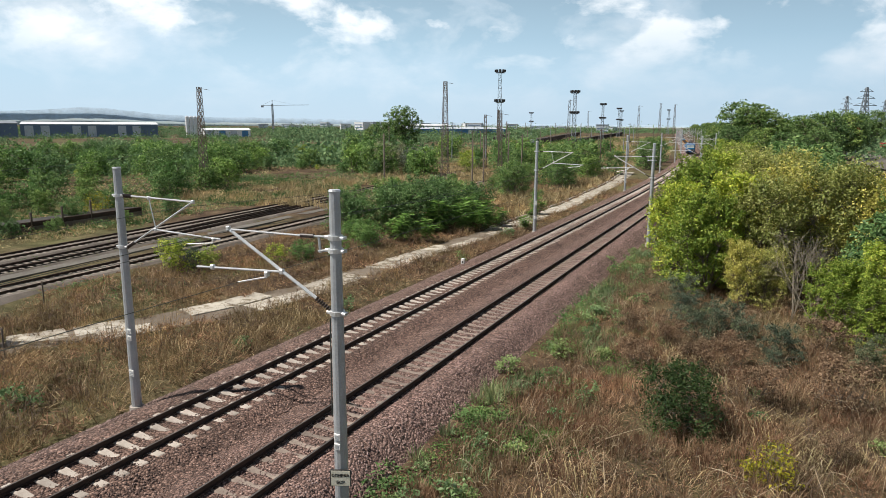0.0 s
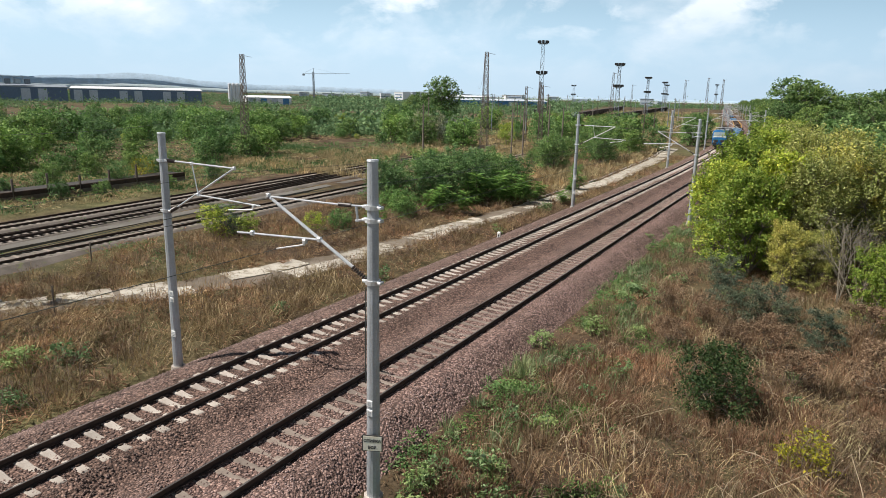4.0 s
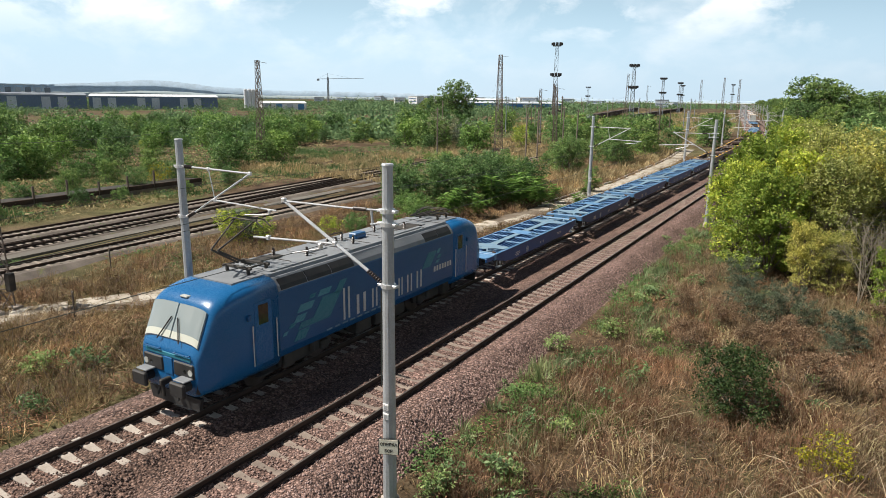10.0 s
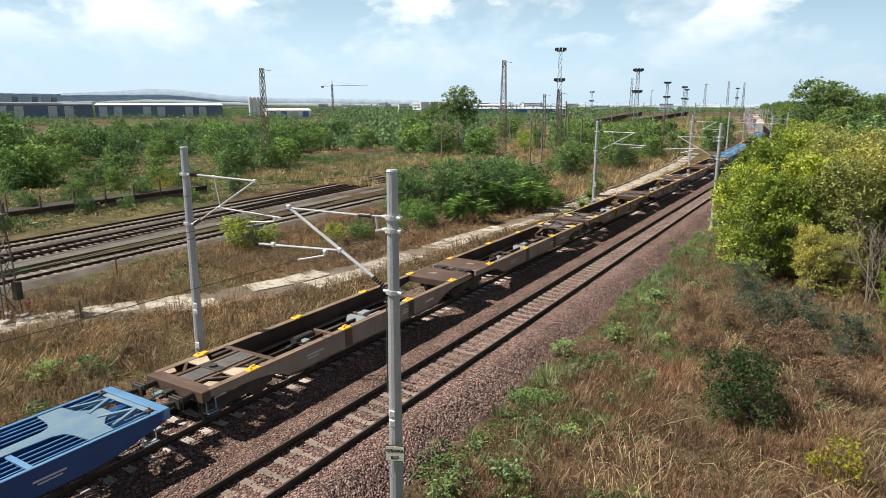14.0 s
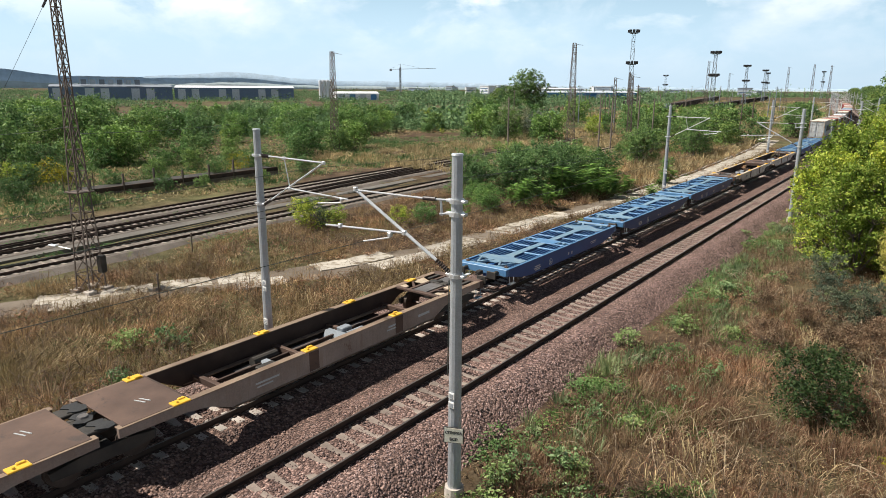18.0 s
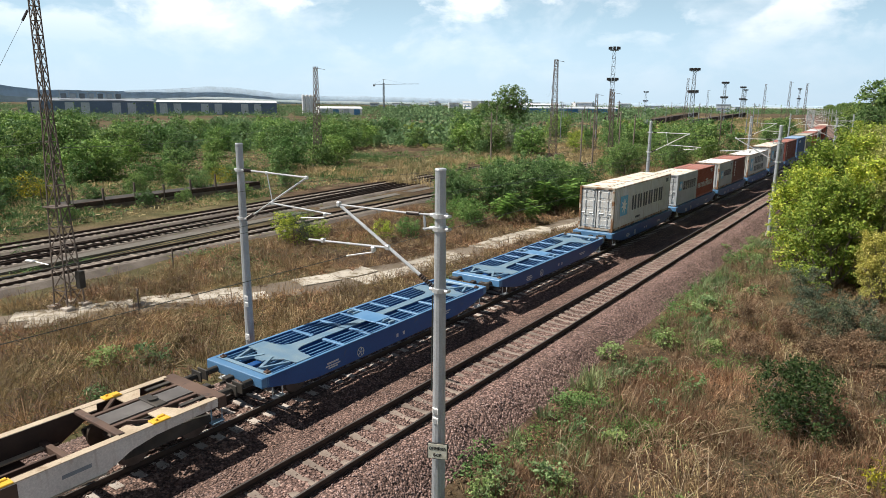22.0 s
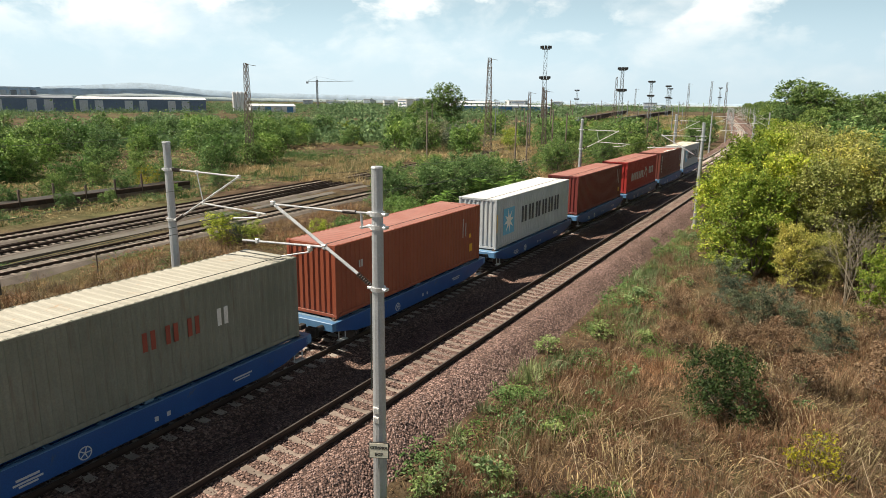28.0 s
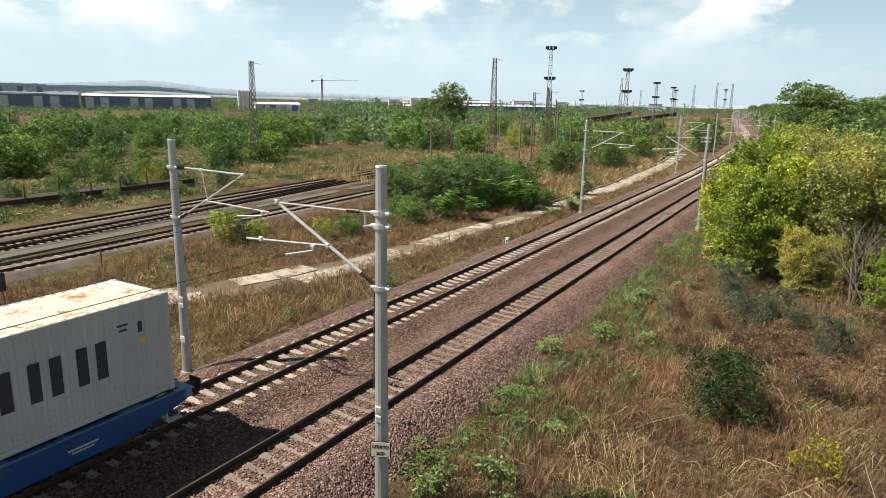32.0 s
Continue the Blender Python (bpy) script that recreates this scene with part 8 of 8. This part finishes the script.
def build_grass():
    clear = lambda x, y, r: path_gap(x, y) and not (x < -36.2 - 0.057 * (y + 10))
    patchy = lambda f, s, t: (lambda x, y, r: path_gap(x, y) and smooth_noise(x, y, f, s) > t + 0.25 * (r.random() - 0.5) and not (x < -37.8 - 0.057 * (y + 10)))
    litter("dry_grass", "tangled dry straw-coloured grass between track and path", 36000, (-40, -20.3, 3, 110, 1.6), M["leaf_dry"], 31, 0.3, 0.012, 0.5, clear)
    litter("dry_weeds", "reddish brown dry weeds", 22000, (-40, -20.3, 3, 80, 1.6), M["leaf_rust"], 32, 0.2, 0.016, 0.6, patchy(0.2, 41.0, -0.1))
    tufts("grass_tussocks", "tall tussocks of golden dry grass", 1900, 44, (-40, -20.6, 4, 130, 1.7), M["leaf_ochre"], 51, 0.95, 1.2, 0.007, 0.36, lambda x, y, r: clear(x, y, r) and smooth_noise(x, y, 0.4, 61.0) > -0.05)
    tufts("brown_tussocks", "tussocks of brown dead weeds", 1500, 36, (-40, -20.5, 4, 120, 1.7), M["leaf_umber"], 52, 0.75, 0.75, 0.011, 0.3, lambda x, y, r: clear(x, y, r) and smooth_noise(x, y, 0.25, 63.0) > -0.1)
    tufts("meadow_tussocks", "tan dry grass of the meadow behind the path", 5200, 18, (-75, -22, 66, 230, 1.1), M["leaf_straw"], 53, 1.0, 0.6, 0.035, 0.7, lambda x, y, r: x < path_x(y) - 2.0 + min(drift(y), 0) * 0.5 and smooth_noise(x, y, 0.07, 65.0) > -0.3)
    tufts("yard_weeds", "scrubby straw-coloured weeds beyond the sidings", 2600, 26, (-84, -52, 4, 95, 1.0), M["leaf_straw"], 57, 0.5, 0.8, 0.018, 0.6, lambda x, y, r: x < -54 - 0.1 * y)
    tufts("yard_green", "rank green weeds beyond the sidings", 2800, 26, (-90, -52, 4, 100, 1.0), M["leaf_weed"], 58, 0.6, 0.9, 0.024, 0.7, lambda x, y, r: x < -54 - 0.1 * y and smooth_noise(x, y, 0.09, 83.0) > -0.1)
    litter("green_grass", "patches of green grass and weeds", 20000, (-60, -20.4, 3, 100, 1.4), M["leaf_weed"], 33, 0.13, 0.02, 0.35, lambda x, y, r: path_gap(x, y) and smooth_noise(x, y, 0.13, 11.0) > 0.3 + 0.2 * (r.random() - 0.5) and bed_z(x) < -1.0)
    litter("field_grass", "straw-coloured grass of the field", 60000, (-170, -38, 10, 230, 1.2), M["leaf_straw"], 37, 0.4, 0.04, 0.6, lambda x, y, r: x < -54 - 0.1 * y and smooth_noise(x, y, 0.04, 13.0) > -0.25)
    litter("field_green", "green undergrowth of the field", 80000, (-190, -55, 10, 230, 1.2), M["leaf_weed"], 38, 0.3, 0.05, 0.8, lambda x, y, r: x < -54 - 0.1 * y and smooth_noise(x, y, 0.03, 15.0) > -0.1)
    litter("slope_dry_grass", "tangled dry grass on the near slope", 20000, (-9.3, 15, 5, 75, 1.6), M["leaf_dry"], 34, 0.2, 0.008, 0.3, lambda x, y, r: smooth_noise(x, y, 0.3, 17.0) > -0.2 - 0.2 * r.random())
    litter("slope_weeds", "reddish dry weeds on the near slope", 34000, (-9.2, 15, 5, 65, 1.6), M["leaf_rust"], 35, 0.12, 0.012, 0.35, lambda x, y, r: smooth_noise(x, y, 0.2, 19.0) > -0.25)
    tufts("slope_dead_weeds", "upright purple-brown dead weeds on the near slope", 3300, 34, (-8.6, 14, 8, 58, 1.5), M["leaf_umber"], 54, 0.65, 0.8, 0.009, 0.28, lambda x, y, r: smooth_noise(x, y, 0.5, 67.0) > -0.06)
    tufts("slope_straw", "upright straw stems on the near slope", 900, 26, (-7.5, 14, 8, 50, 1.5), M["leaf_dry"], 55, 0.95, 0.8, 0.006, 0.3, lambda x, y, r: smooth_noise(x, y, 0.45, 69.0) > 0.06)
    tufts("slope_red_weeds", "reddish dry weeds on the near slope", 1500, 30, (-8.0, 8, 8, 34, 1.3), M["leaf_rust"], 59, 0.6, 0.7, 0.009, 0.3, lambda x, y, r: smooth_noise(x, y, 0.4, 73.0) > 0.04)
    litter("slope_flecks", "pale dead leaves in the weeds", 5000, (-8, 14, 9, 45, 1.5), M["leaf_straw"], 43, 0.03, 0.016, 0.8, lambda x, y, r: smooth_noise(x, y, 0.25, 75.0) > 0.0)
    tufts("slope_sage", "feathery grey-green weeds beside the ballast", 170, 44, (-9.2, -4.0, 16, 70, 1.0), M["leaf_sage"], 56, 0.6, 0.6, 0.014, 0.25, lambda x, y, r: smooth_noise(x, y, 0.28, 71.0) > 0.12 + 0.06 * max(x + 7, 0))
    litter("slope_green", "low green weeds beside the ballast", 18000, (-9.7, 4, 5, 78, 1.5), M["leaf_weed"], 36, 0.07, 0.026, 0.3, lambda x, y, r: smooth_noise(x, y, 0.3, 23.0) > 0.26 + 0.05 * max(x + 6, 0) + 0.2 * (r.random() - 0.5))
    mound = lambda f, s, t: (lambda x, y, r: smooth_noise(x, y, f, s) > t)
    brambles("slope_brambles", "pale arching dead stems tangled on the near slope", 1000, (-7.6, 12, 8, 44, 1.3), M["reed"], 91, 1.0, 0.62, 0.009, mound(0.35, 92.0, 0.02))
    brambles("slope_brown_stems", "dark brown dead stems tangled on the near slope", 3800, (-8.4, 12, 8, 50, 1.3), M["twig_brown"], 93, 0.8, 0.55, 0.008, mound(0.3, 94.0, -0.2))
    herbs("slope_dead_leaves", "crumpled russet dead leaves on the near slope", 5000, 14, (-8.4, 12, 8, 48, 1.3), M["leaf_rust"], 95, 0.55, 0.13, 0.034, mound(0.28, 96.0, -0.05))
    herbs("slope_umber_leaves", "umber dead weed heads on the near slope", 5200, 14, (-8.6, 12, 8, 52, 1.3), M["leaf_soot"], 97, 0.6, 0.13, 0.03, mound(0.24, 98.0, -0.18))
    herbs("slope_green_herbs", "grey-green leafy weeds along the ballast", 2700, 16, (-9.0, -2.5, 9, 62, 1.3), M["leaf_weed"], 99, 0.42, 0.13, 0.042, lambda x, y, r: smooth_noise(x, y, 0.33, 100.0) > 0.02 + 0.07 * max(x + 7, 0))
    herbs("verge_dead_leaves", "russet dead weeds on the verge of the left track", 3600, 13, (-39, -20.7, 6, 90, 1.5), M["leaf_soot"], 101, 0.65, 0.16, 0.045, lambda x, y, r: clear(x, y, r) and smooth_noise(x, y, 0.22, 102.0) > -0.12)
    brambles("verge_stems", "brown dead stems on the verge of the left track", 3600, (-38, -20.8, 8, 80, 1.5), M["twig_brown"], 103, 0.9, 0.65, 0.011, lambda x, y, r: clear(x, y, r) and smooth_noise(x, y, 0.25, 104.0) > -0.1)
    swathe = random.Random(105)
    lie = []
    while len(lie) < 42:
        x, y = swathe.uniform(-32, -21.2), 10 + 24 * swathe.random() ** 1.4
        if clear(x, y, swathe) and smooth_noise(x, y, 0.21, 106.0) > -0.05:
            lie.append((x, y, -60 + 80 * smooth_noise(x, y, 0.15, 107.0)))
    sheaves("flattened_grass", "golden tall grass pressed flat by wind", lie, 60, M["leaf_dry"], 108, 1.15)
    lie = []
    while len(lie) < 52:
        x, y = swathe.uniform(-4.5, 7.5), 10.5 + 20 * swathe.random() ** 1.3
        if smooth_noise(x, y, 0.3, 109.0) > 0.0:
            lie.append((x, y, swathe.uniform(0, 360)))
    sheaves("slope_flattened_grass", "pale straw fallen in heaps on the near slope", lie, 42, M["leaf_straw"], 110, 0.9)
    tufts("far_meadow", "tan dry grass of the far yard", 5200, 14, (-150, 0, 215, 620, 1.3), M["leaf_straw"], 111, 1.3, 0.6, 0.09, 1.4, lambda x, y, r: not -24 < x - drift(y) < -6 and smooth_noise(x, y, 0.02, 112.0) > -0.25)
    tufts("far_weeds", "green weeds of the far yard", 3400, 14, (-150, 0, 200, 560, 1.2), M["leaf_weed"], 113, 1.2, 0.8, 0.1, 1.4, lambda x, y, r: not -24 < x - drift(y) < -6 and smooth_noise(x, y, 0.025, 114.0) > 0.05)
    rng = random.Random(77)
    for k in range(60):
        y = 11 + 55 * rng.random() ** 1.2
        put("low", rng.gauss(-7.4, 1.2), y, rng.uniform(0.35, 0.8))
    for k in range(40):
        y = 9 + 34 * rng.random()
        put("low", rng.uniform(-8.6, 6.0), y, rng.uniform(0.25, 0.6))
    for x, y, s in ((-20.9, 30.0, 0.9), (-21.4, 22.4, 0.6), (-24.0, 13.6, 1.0), (-25.0, 12.2, 0.9), (-20.8, 46, 0.8), (-21.5, 58, 0.9), (-21.2, 64, 1.0), (-22.0, 10.5, 0.7), (-8.2, 13.4, 0.6), (-7.4, 12.0, 0.8), (-6.2, 14.0, 0.7)):
        put("low", x, y, s)
    # long pale broken reeds lying on the slope
    for x, y, L, a, e in ((-3.9, 15.8, 2.4, 70, 18), (-2.6, 15.2, 3.2, -20, 6), (-0.6, 17.2, 2.6, 40, 28), (-5.0, 16.8, 1.5, 120, 30), (0.6, 16.0, 2.2, 150, 22), (1.6, 20.6, 2.6, 60, 14), (-4.4, 20.4, 1.8, 20, 35), (2.4, 17.4, 2.8, 100, 26), (-1.0, 20.6, 2.2, -50, 24)):
        w = thing("dead_reed", "long pale dead stalk lying in the weeds", "stalk", "dead stalks", pose(x, y, ground_z(x, y) + 0.1, 0, 0, a))
        g = Geo()
        q = Vector((0, 0, 0))
        for k in range(5):
            d = Vector((1, 0.05 * math.sin(k * 1.7 + L), math.sin(math.radians(e)) * (1 - 0.12 * k))).normalized() * L / 5
            g.tube(q, q + d, 0.014 - 0.002 * k, 0.012 - 0.002 * k, 5, False)
            q = q + d
        part("stalk", g, M["reed"], w)


# ---- far things ----
def hall(x0, y0, x1, y1, deep, h, wall, roof, label, bays, panels):
    """A long industrial hall whose near wall runs from one point to the other."""
    a = math.degrees(math.atan2(y1 - y0, x1 - x0))
    L = math.hypot(x1 - x0, y1 - y0)
    w = thing("industrial_hall", label, "factory hall", "", pose(x0, y0, -1.5, 0, 0, a))
    part("wall", Geo().box((L / 2, deep / 2, h / 2), (L, deep, h)), wall, w)
    part("roof", Geo().extrude([(-0.5, h), (deep / 2, h + 1.6), (deep + 0.5, h), (deep + 0.5, h - 0.3), (-0.5, h - 0.3)], -0.5, L + 0.5, "x"), roof, w)
    for k in range(bays):
        x = L * (k + 0.5) / bays
        part("wall_panel", Geo().box((x, -0.1, h * 0.48), (L / bays * 0.55, 0.2, h * 0.8)), panels[k % len(panels)], w)
        part("downpipe", Geo().box((L * k / bays, -0.15, h / 2), (0.5, 0.3, h)), wall, w)
    return w


def build_far():
    dark = surface("dark_blue_grey_cladding", (0.11, 0.17, 0.26), (0.14, 0.2, 0.3), 0.05, 1, 0.6, 0, 0)
    pale = surface("pale_grey_cladding", (0.46, 0.52, 0.58), (0.53, 0.58, 0.64), 0.05, 1, 0.6, 0, 0)
    white = surface("white_roof_sheet", (0.76, 0.78, 0.8), (0.82, 0.83, 0.85), 0.05, 1, 0.5, 0, 0)
    slate = surface("grey_roof_sheet", (0.2, 0.23, 0.27), (0.25, 0.28, 0.32), 0.05, 1, 0.6, 0, 0)
    blue = surface("blue_sheet_cladding", (0.06, 0.2, 0.42), (0.08, 0.25, 0.5), 0.05, 1, 0.6, 0, 0)
    hall(-516, 219, -478, 292, 40, 10.6, dark, slate, "long dark grey factory hall with pale wall panels", 8, (pale, dark, pale))
    hall(-477, 293.5, -424, 366, 40, 10.2, dark, white, "factory hall with a white roof and dark panels", 9, (pale, pale, dark))
    g = thing("rooftop_frames", "pale rooftop frame structure of the factory", "roof structure", m=pose(-497, 252, 10.6, 0, 0, 63))
    for k in range(7):
        part("frame", Geo().box((-18 + k * 6, 8, 2.6), (0.5, 6, 5.2)), pale, g)
        part("tank", Geo().box((-15.5 + k * 6, 8, 1.8), (3.6, 5, 3.6), 0.3), pale if k % 2 else slate, g)
    part("beam", Geo().box((0, 8, 5.3), (38, 6, 0.4)), pale, g)
    for k in range(4):
        x, y = -413 + 2.0 * k, 385 + 2.1 * k
        s = thing("silo", "white cylindrical storage silo", "silo", "silos", pose(x, y, -1.2))
        part("shell", Geo().tube((0, 0, 0), (0, 0, 16.0), 1.4, None, 20), white, s, smooth=False)
        part("cone", Geo().tube((0, 0, 16.0), (0, 0, 16.8), 1.4, 0.3, 20), pale, s)
    hall(-405, 395, -385, 425, 16, 6, white, white, "small white plant building", 4, (pale, blue))
    c = thing("tower_crane", "distant grey tower crane", "crane", m=pose(-582.6, 686, -1.2, 0, 0, 25))
    part("mast", lattice(Geo(), 36, 1.8, 1.8, 18, 0.16), M["mast_grey"], c)
    part("jib", Geo().bar((-14, 0, 34), (48, 0, 35.2), 0.5), M["mast_grey"], c)
    part("apex", Geo().bar((0, 0, 35), (0, 0, 41), 0.6).bar((0, 0, 41), (30, 0, 35.2), 0.14).bar((0, 0, 41), (-13, 0, 34.5), 0.14), M["mast_grey"], c)
    part("counterweight", Geo().box((-13, 0, 33), (3, 1.5, 2.6), 0.1), M["mast_grey"], c)
    hall(-330, 590, -250, 665, 30, 7, blue, pale, "distant blue-walled warehouse beyond the scrub", 7, (pale, blue))
    hall(-420, 760, -380, 800, 30, 10, pale, white, "distant pale warehouse beyond the scrub", 5, (white, pale))
    rng = random.Random(6)
    for k in range(26):
        a, d = math.radians(rng.uniform(12, 42)), rng.uniform(1000, 1700)
        x, y = -d * math.sin(a), d * math.cos(a)
        h = rng.uniform(7, 15)
        b = thing("distant_building", "hazy pale building on the horizon", "building", "distant buildings", pose(x, y, -1.2, 0, 0, rng.uniform(-20, 60)))
        wd = rng.uniform(14, 34)
        part("wall", Geo().box((0, 0, h / 2), (wd, 14, h)), pale if k % 3 else white, b)
        part("roof", Geo().box((0, 0, h + 0.4), (wd + 1, 15, 0.8)), slate if k % 2 else white, b)
        for i in range(int(h // 4)):
            part("window_band", Geo().box((0, -7.1, 2 + i * 4), (wd * 0.85, 0.2, 1.4)), dark, b)
    # hills, with distance haze mixed into their pale blue-green colours
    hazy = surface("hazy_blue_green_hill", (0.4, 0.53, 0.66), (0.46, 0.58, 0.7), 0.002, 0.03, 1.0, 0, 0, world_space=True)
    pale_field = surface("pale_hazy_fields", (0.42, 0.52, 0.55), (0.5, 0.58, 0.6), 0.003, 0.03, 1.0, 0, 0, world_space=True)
    ridge_at, ridge_z = [-30, 10, 24.6, 35, 44.8, 49.5, 52, 53.6, 55.5, 58, 60.5, 66.2, 69.8, 76, 100], [10, 12, 20, 36, 45, 60, 80, 88, 84, 66, 60, 58, 90, 96, 80]
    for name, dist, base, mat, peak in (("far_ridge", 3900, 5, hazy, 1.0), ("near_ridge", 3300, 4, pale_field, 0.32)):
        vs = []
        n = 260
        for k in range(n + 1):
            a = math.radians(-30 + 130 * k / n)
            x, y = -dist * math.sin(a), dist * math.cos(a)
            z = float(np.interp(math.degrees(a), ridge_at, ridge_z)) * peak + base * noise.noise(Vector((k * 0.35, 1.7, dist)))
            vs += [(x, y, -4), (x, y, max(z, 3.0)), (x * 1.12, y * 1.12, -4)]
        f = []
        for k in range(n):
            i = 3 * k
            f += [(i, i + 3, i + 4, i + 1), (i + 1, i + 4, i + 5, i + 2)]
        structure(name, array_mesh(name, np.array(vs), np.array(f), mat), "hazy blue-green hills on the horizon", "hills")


def hopper():
    w = thing("hopper_wagon", "rusty dark brown open freight wagon parked in the yard", "freight wagon", "parked freight wagons")
    mat = surface("dark_rust_wagon", (0.055, 0.045, 0.042), (0.1, 0.075, 0.065), 0.5, 8, 0.85, 0, 0.1)
    b = Geo().extrude([(-1.4, 3.3), (1.4, 3.3), (1.4, 1.4), (1.0, 1.0), (-1.0, 1.0), (-1.4, 1.4)], 0.4, 12.4)
    for s in (-1, 1):
        for k in range(9):
            b.box((s * 1.44, 0.9 + k * 1.38, 2.3), (0.1, 0.14, 1.9))
    body = part("body", b, mat, w)
    part("rim", Geo().box((0, 6.4, 3.32), (2.95, 12.2, 0.12), 0.02), mat, body)
    for y in (2.4, 10.4):
        bogie(w, y)
    buffers(w, 0.4, -1)
    buffers(w, 12.4, 1)
    return w


def build_parked():
    first = None
    for x0, y0, x1, y1, n in ((-92, 345, -148, 756, 30), (-110, 338, -186, 716, 24), (-148, 372, -236, 640, 15)):
        a = math.degrees(-math.atan2(x1 - x0, y1 - y0))
        for k in range(n):
            u = k / n
            m = pose(x0 + (x1 - x0) * u, y0 + (y1 - y0) * u, -0.9, 0, 0, a)
            if first is None:
                first = hopper()
                first.matrix_basis = m
            else:
                copy_thing(first, m)
    tank = thing("tank_wagon", "grey rounded tank wagon parked at the head of a row", "freight wagon", "parked freight wagons", pose(-107.2, 322, -0.9, 0, 0, 11.4))
    part("tank", Geo().loft([[(r * math.cos(a), y, 2.35 + r * math.sin(a)) for a in (i * math.tau / 16 for i in range(16))] for y, r in ((0.6, 0.6), (0.8, 1.15), (1.2, 1.4), (11.4, 1.4), (11.8, 1.15), (12.0, 0.6))]), M["mast_grey"], tank, smooth=True)
    part("underframe", Geo().box((0, 6.3, 0.95), (2.2, 12.2, 0.2), 0.02), M["dark_metal"], tank)
    for y in (2.4, 10.4):
        bogie(tank, y)
    t = thing("loading_ramp", "dark rusty timber loading ramp edge with rotten posts", "loading ramp", m=pose(-63.4, 29.4, -0.95, 0, 0, 2.6))
    for k in range(7):
        part("beam", Geo().box((0, 1.6 + k * 3.3, 0.75), (0.34, 3.2, 0.5), 0.03), M["rail_side"], t)
        part("plank", Geo().box((0.2, 1.6 + k * 3.3, 0.3), (0.08, 3.1, 0.5), 0.01), M["lattice"], t)
        part("post", Geo().box((0.05, k * 3.3, 0.95), (0.18, 0.18, 1.9 + 0.5 * (k % 3)), 0.02), M["lattice"], t)
    part("deck", Geo().box((-1.4, 11.5, 0.82), (2.6, 22.8, 0.16), 0.02), M["dark_metal"], t)


def build_roadside():
    """Road, sign and pylons beyond the trees."""
    road = Geo()
    pts = [(44, 130), (31, 190), (28, 240), (38, 300), (70, 345)]
    for (xa, ya), (xb, yb) in zip(pts, pts[1:]):
        road.add([(xa - 5, ya, -0.55), (xa + 5, ya, -0.55), (xb + 5, yb, -0.55), (xb - 5, yb, -0.55)], [(0, 1, 2, 3)])
    structure("road", road.mesh("road", M["asphalt"]), "grey asphalt road behind the trees", "road")
    s = thing("billboard", "red and white roadside board on two posts", "sign", m=pose(24.4, 252, -0.9, 0, 0, -8))
    for d in (-1.2, 1.2):
        part("post", Geo().tube((d, 0, 0), (d, 0, 6.8), 0.12, None, 8), M["mast_grey"], s)
    b = part("board", Geo().box((0, -0.1, 8.7), (3.7, 0.15, 4.2), 0.03), M["white"], s)
    part("red_field", Geo().box((0.5, -0.19, 9.0), (2.7, 0.04, 3.0), 0.01), M["red_lamp"], b, "plain red field")
    part("bar", Geo().box((0.3, -0.22, 8.6), (1.9, 0.03, 0.6)), M["white"], b, "plain white bar")
    k = thing("red_container", "red box container beside the road", "container", m=pose(52, 394, -0.8, 0, 0, 5))
    part("box", Geo().box((0, 0, 1.3), (2.4, 6, 2.6), 0.04), M["red_lamp"], k)
    for x, y, h in ((44.3, 418, 31), (101, 793, 37), (52.9, 618, 34.5)):
        p = thing("power_pylon", "hazy grey steel power pylon", "pylon", "power pylons", pose(x, y, -1, 0, 0, 30))
        part("frame", lattice(Geo(), h, 6, 0.8, 11, 0.14), M["mast_grey"], p)
        for z, q in ((h * 0.7, 6.5), (h * 0.82, 5), (h * 0.93, 3.6)):
            part("crossarm", Geo().bar((-q, 0, z), (q, 0, z), 0.3).bar((-q, 0, z), (0, 0, z + 2), 0.16).bar((q, 0, z), (0, 0, z + 2), 0.16), M["mast_grey"], p)


build_parked()
build_far()
build_roadside()
build_plants()
far_woods()
build_grass()
build_stones()
build_ties()
motions()
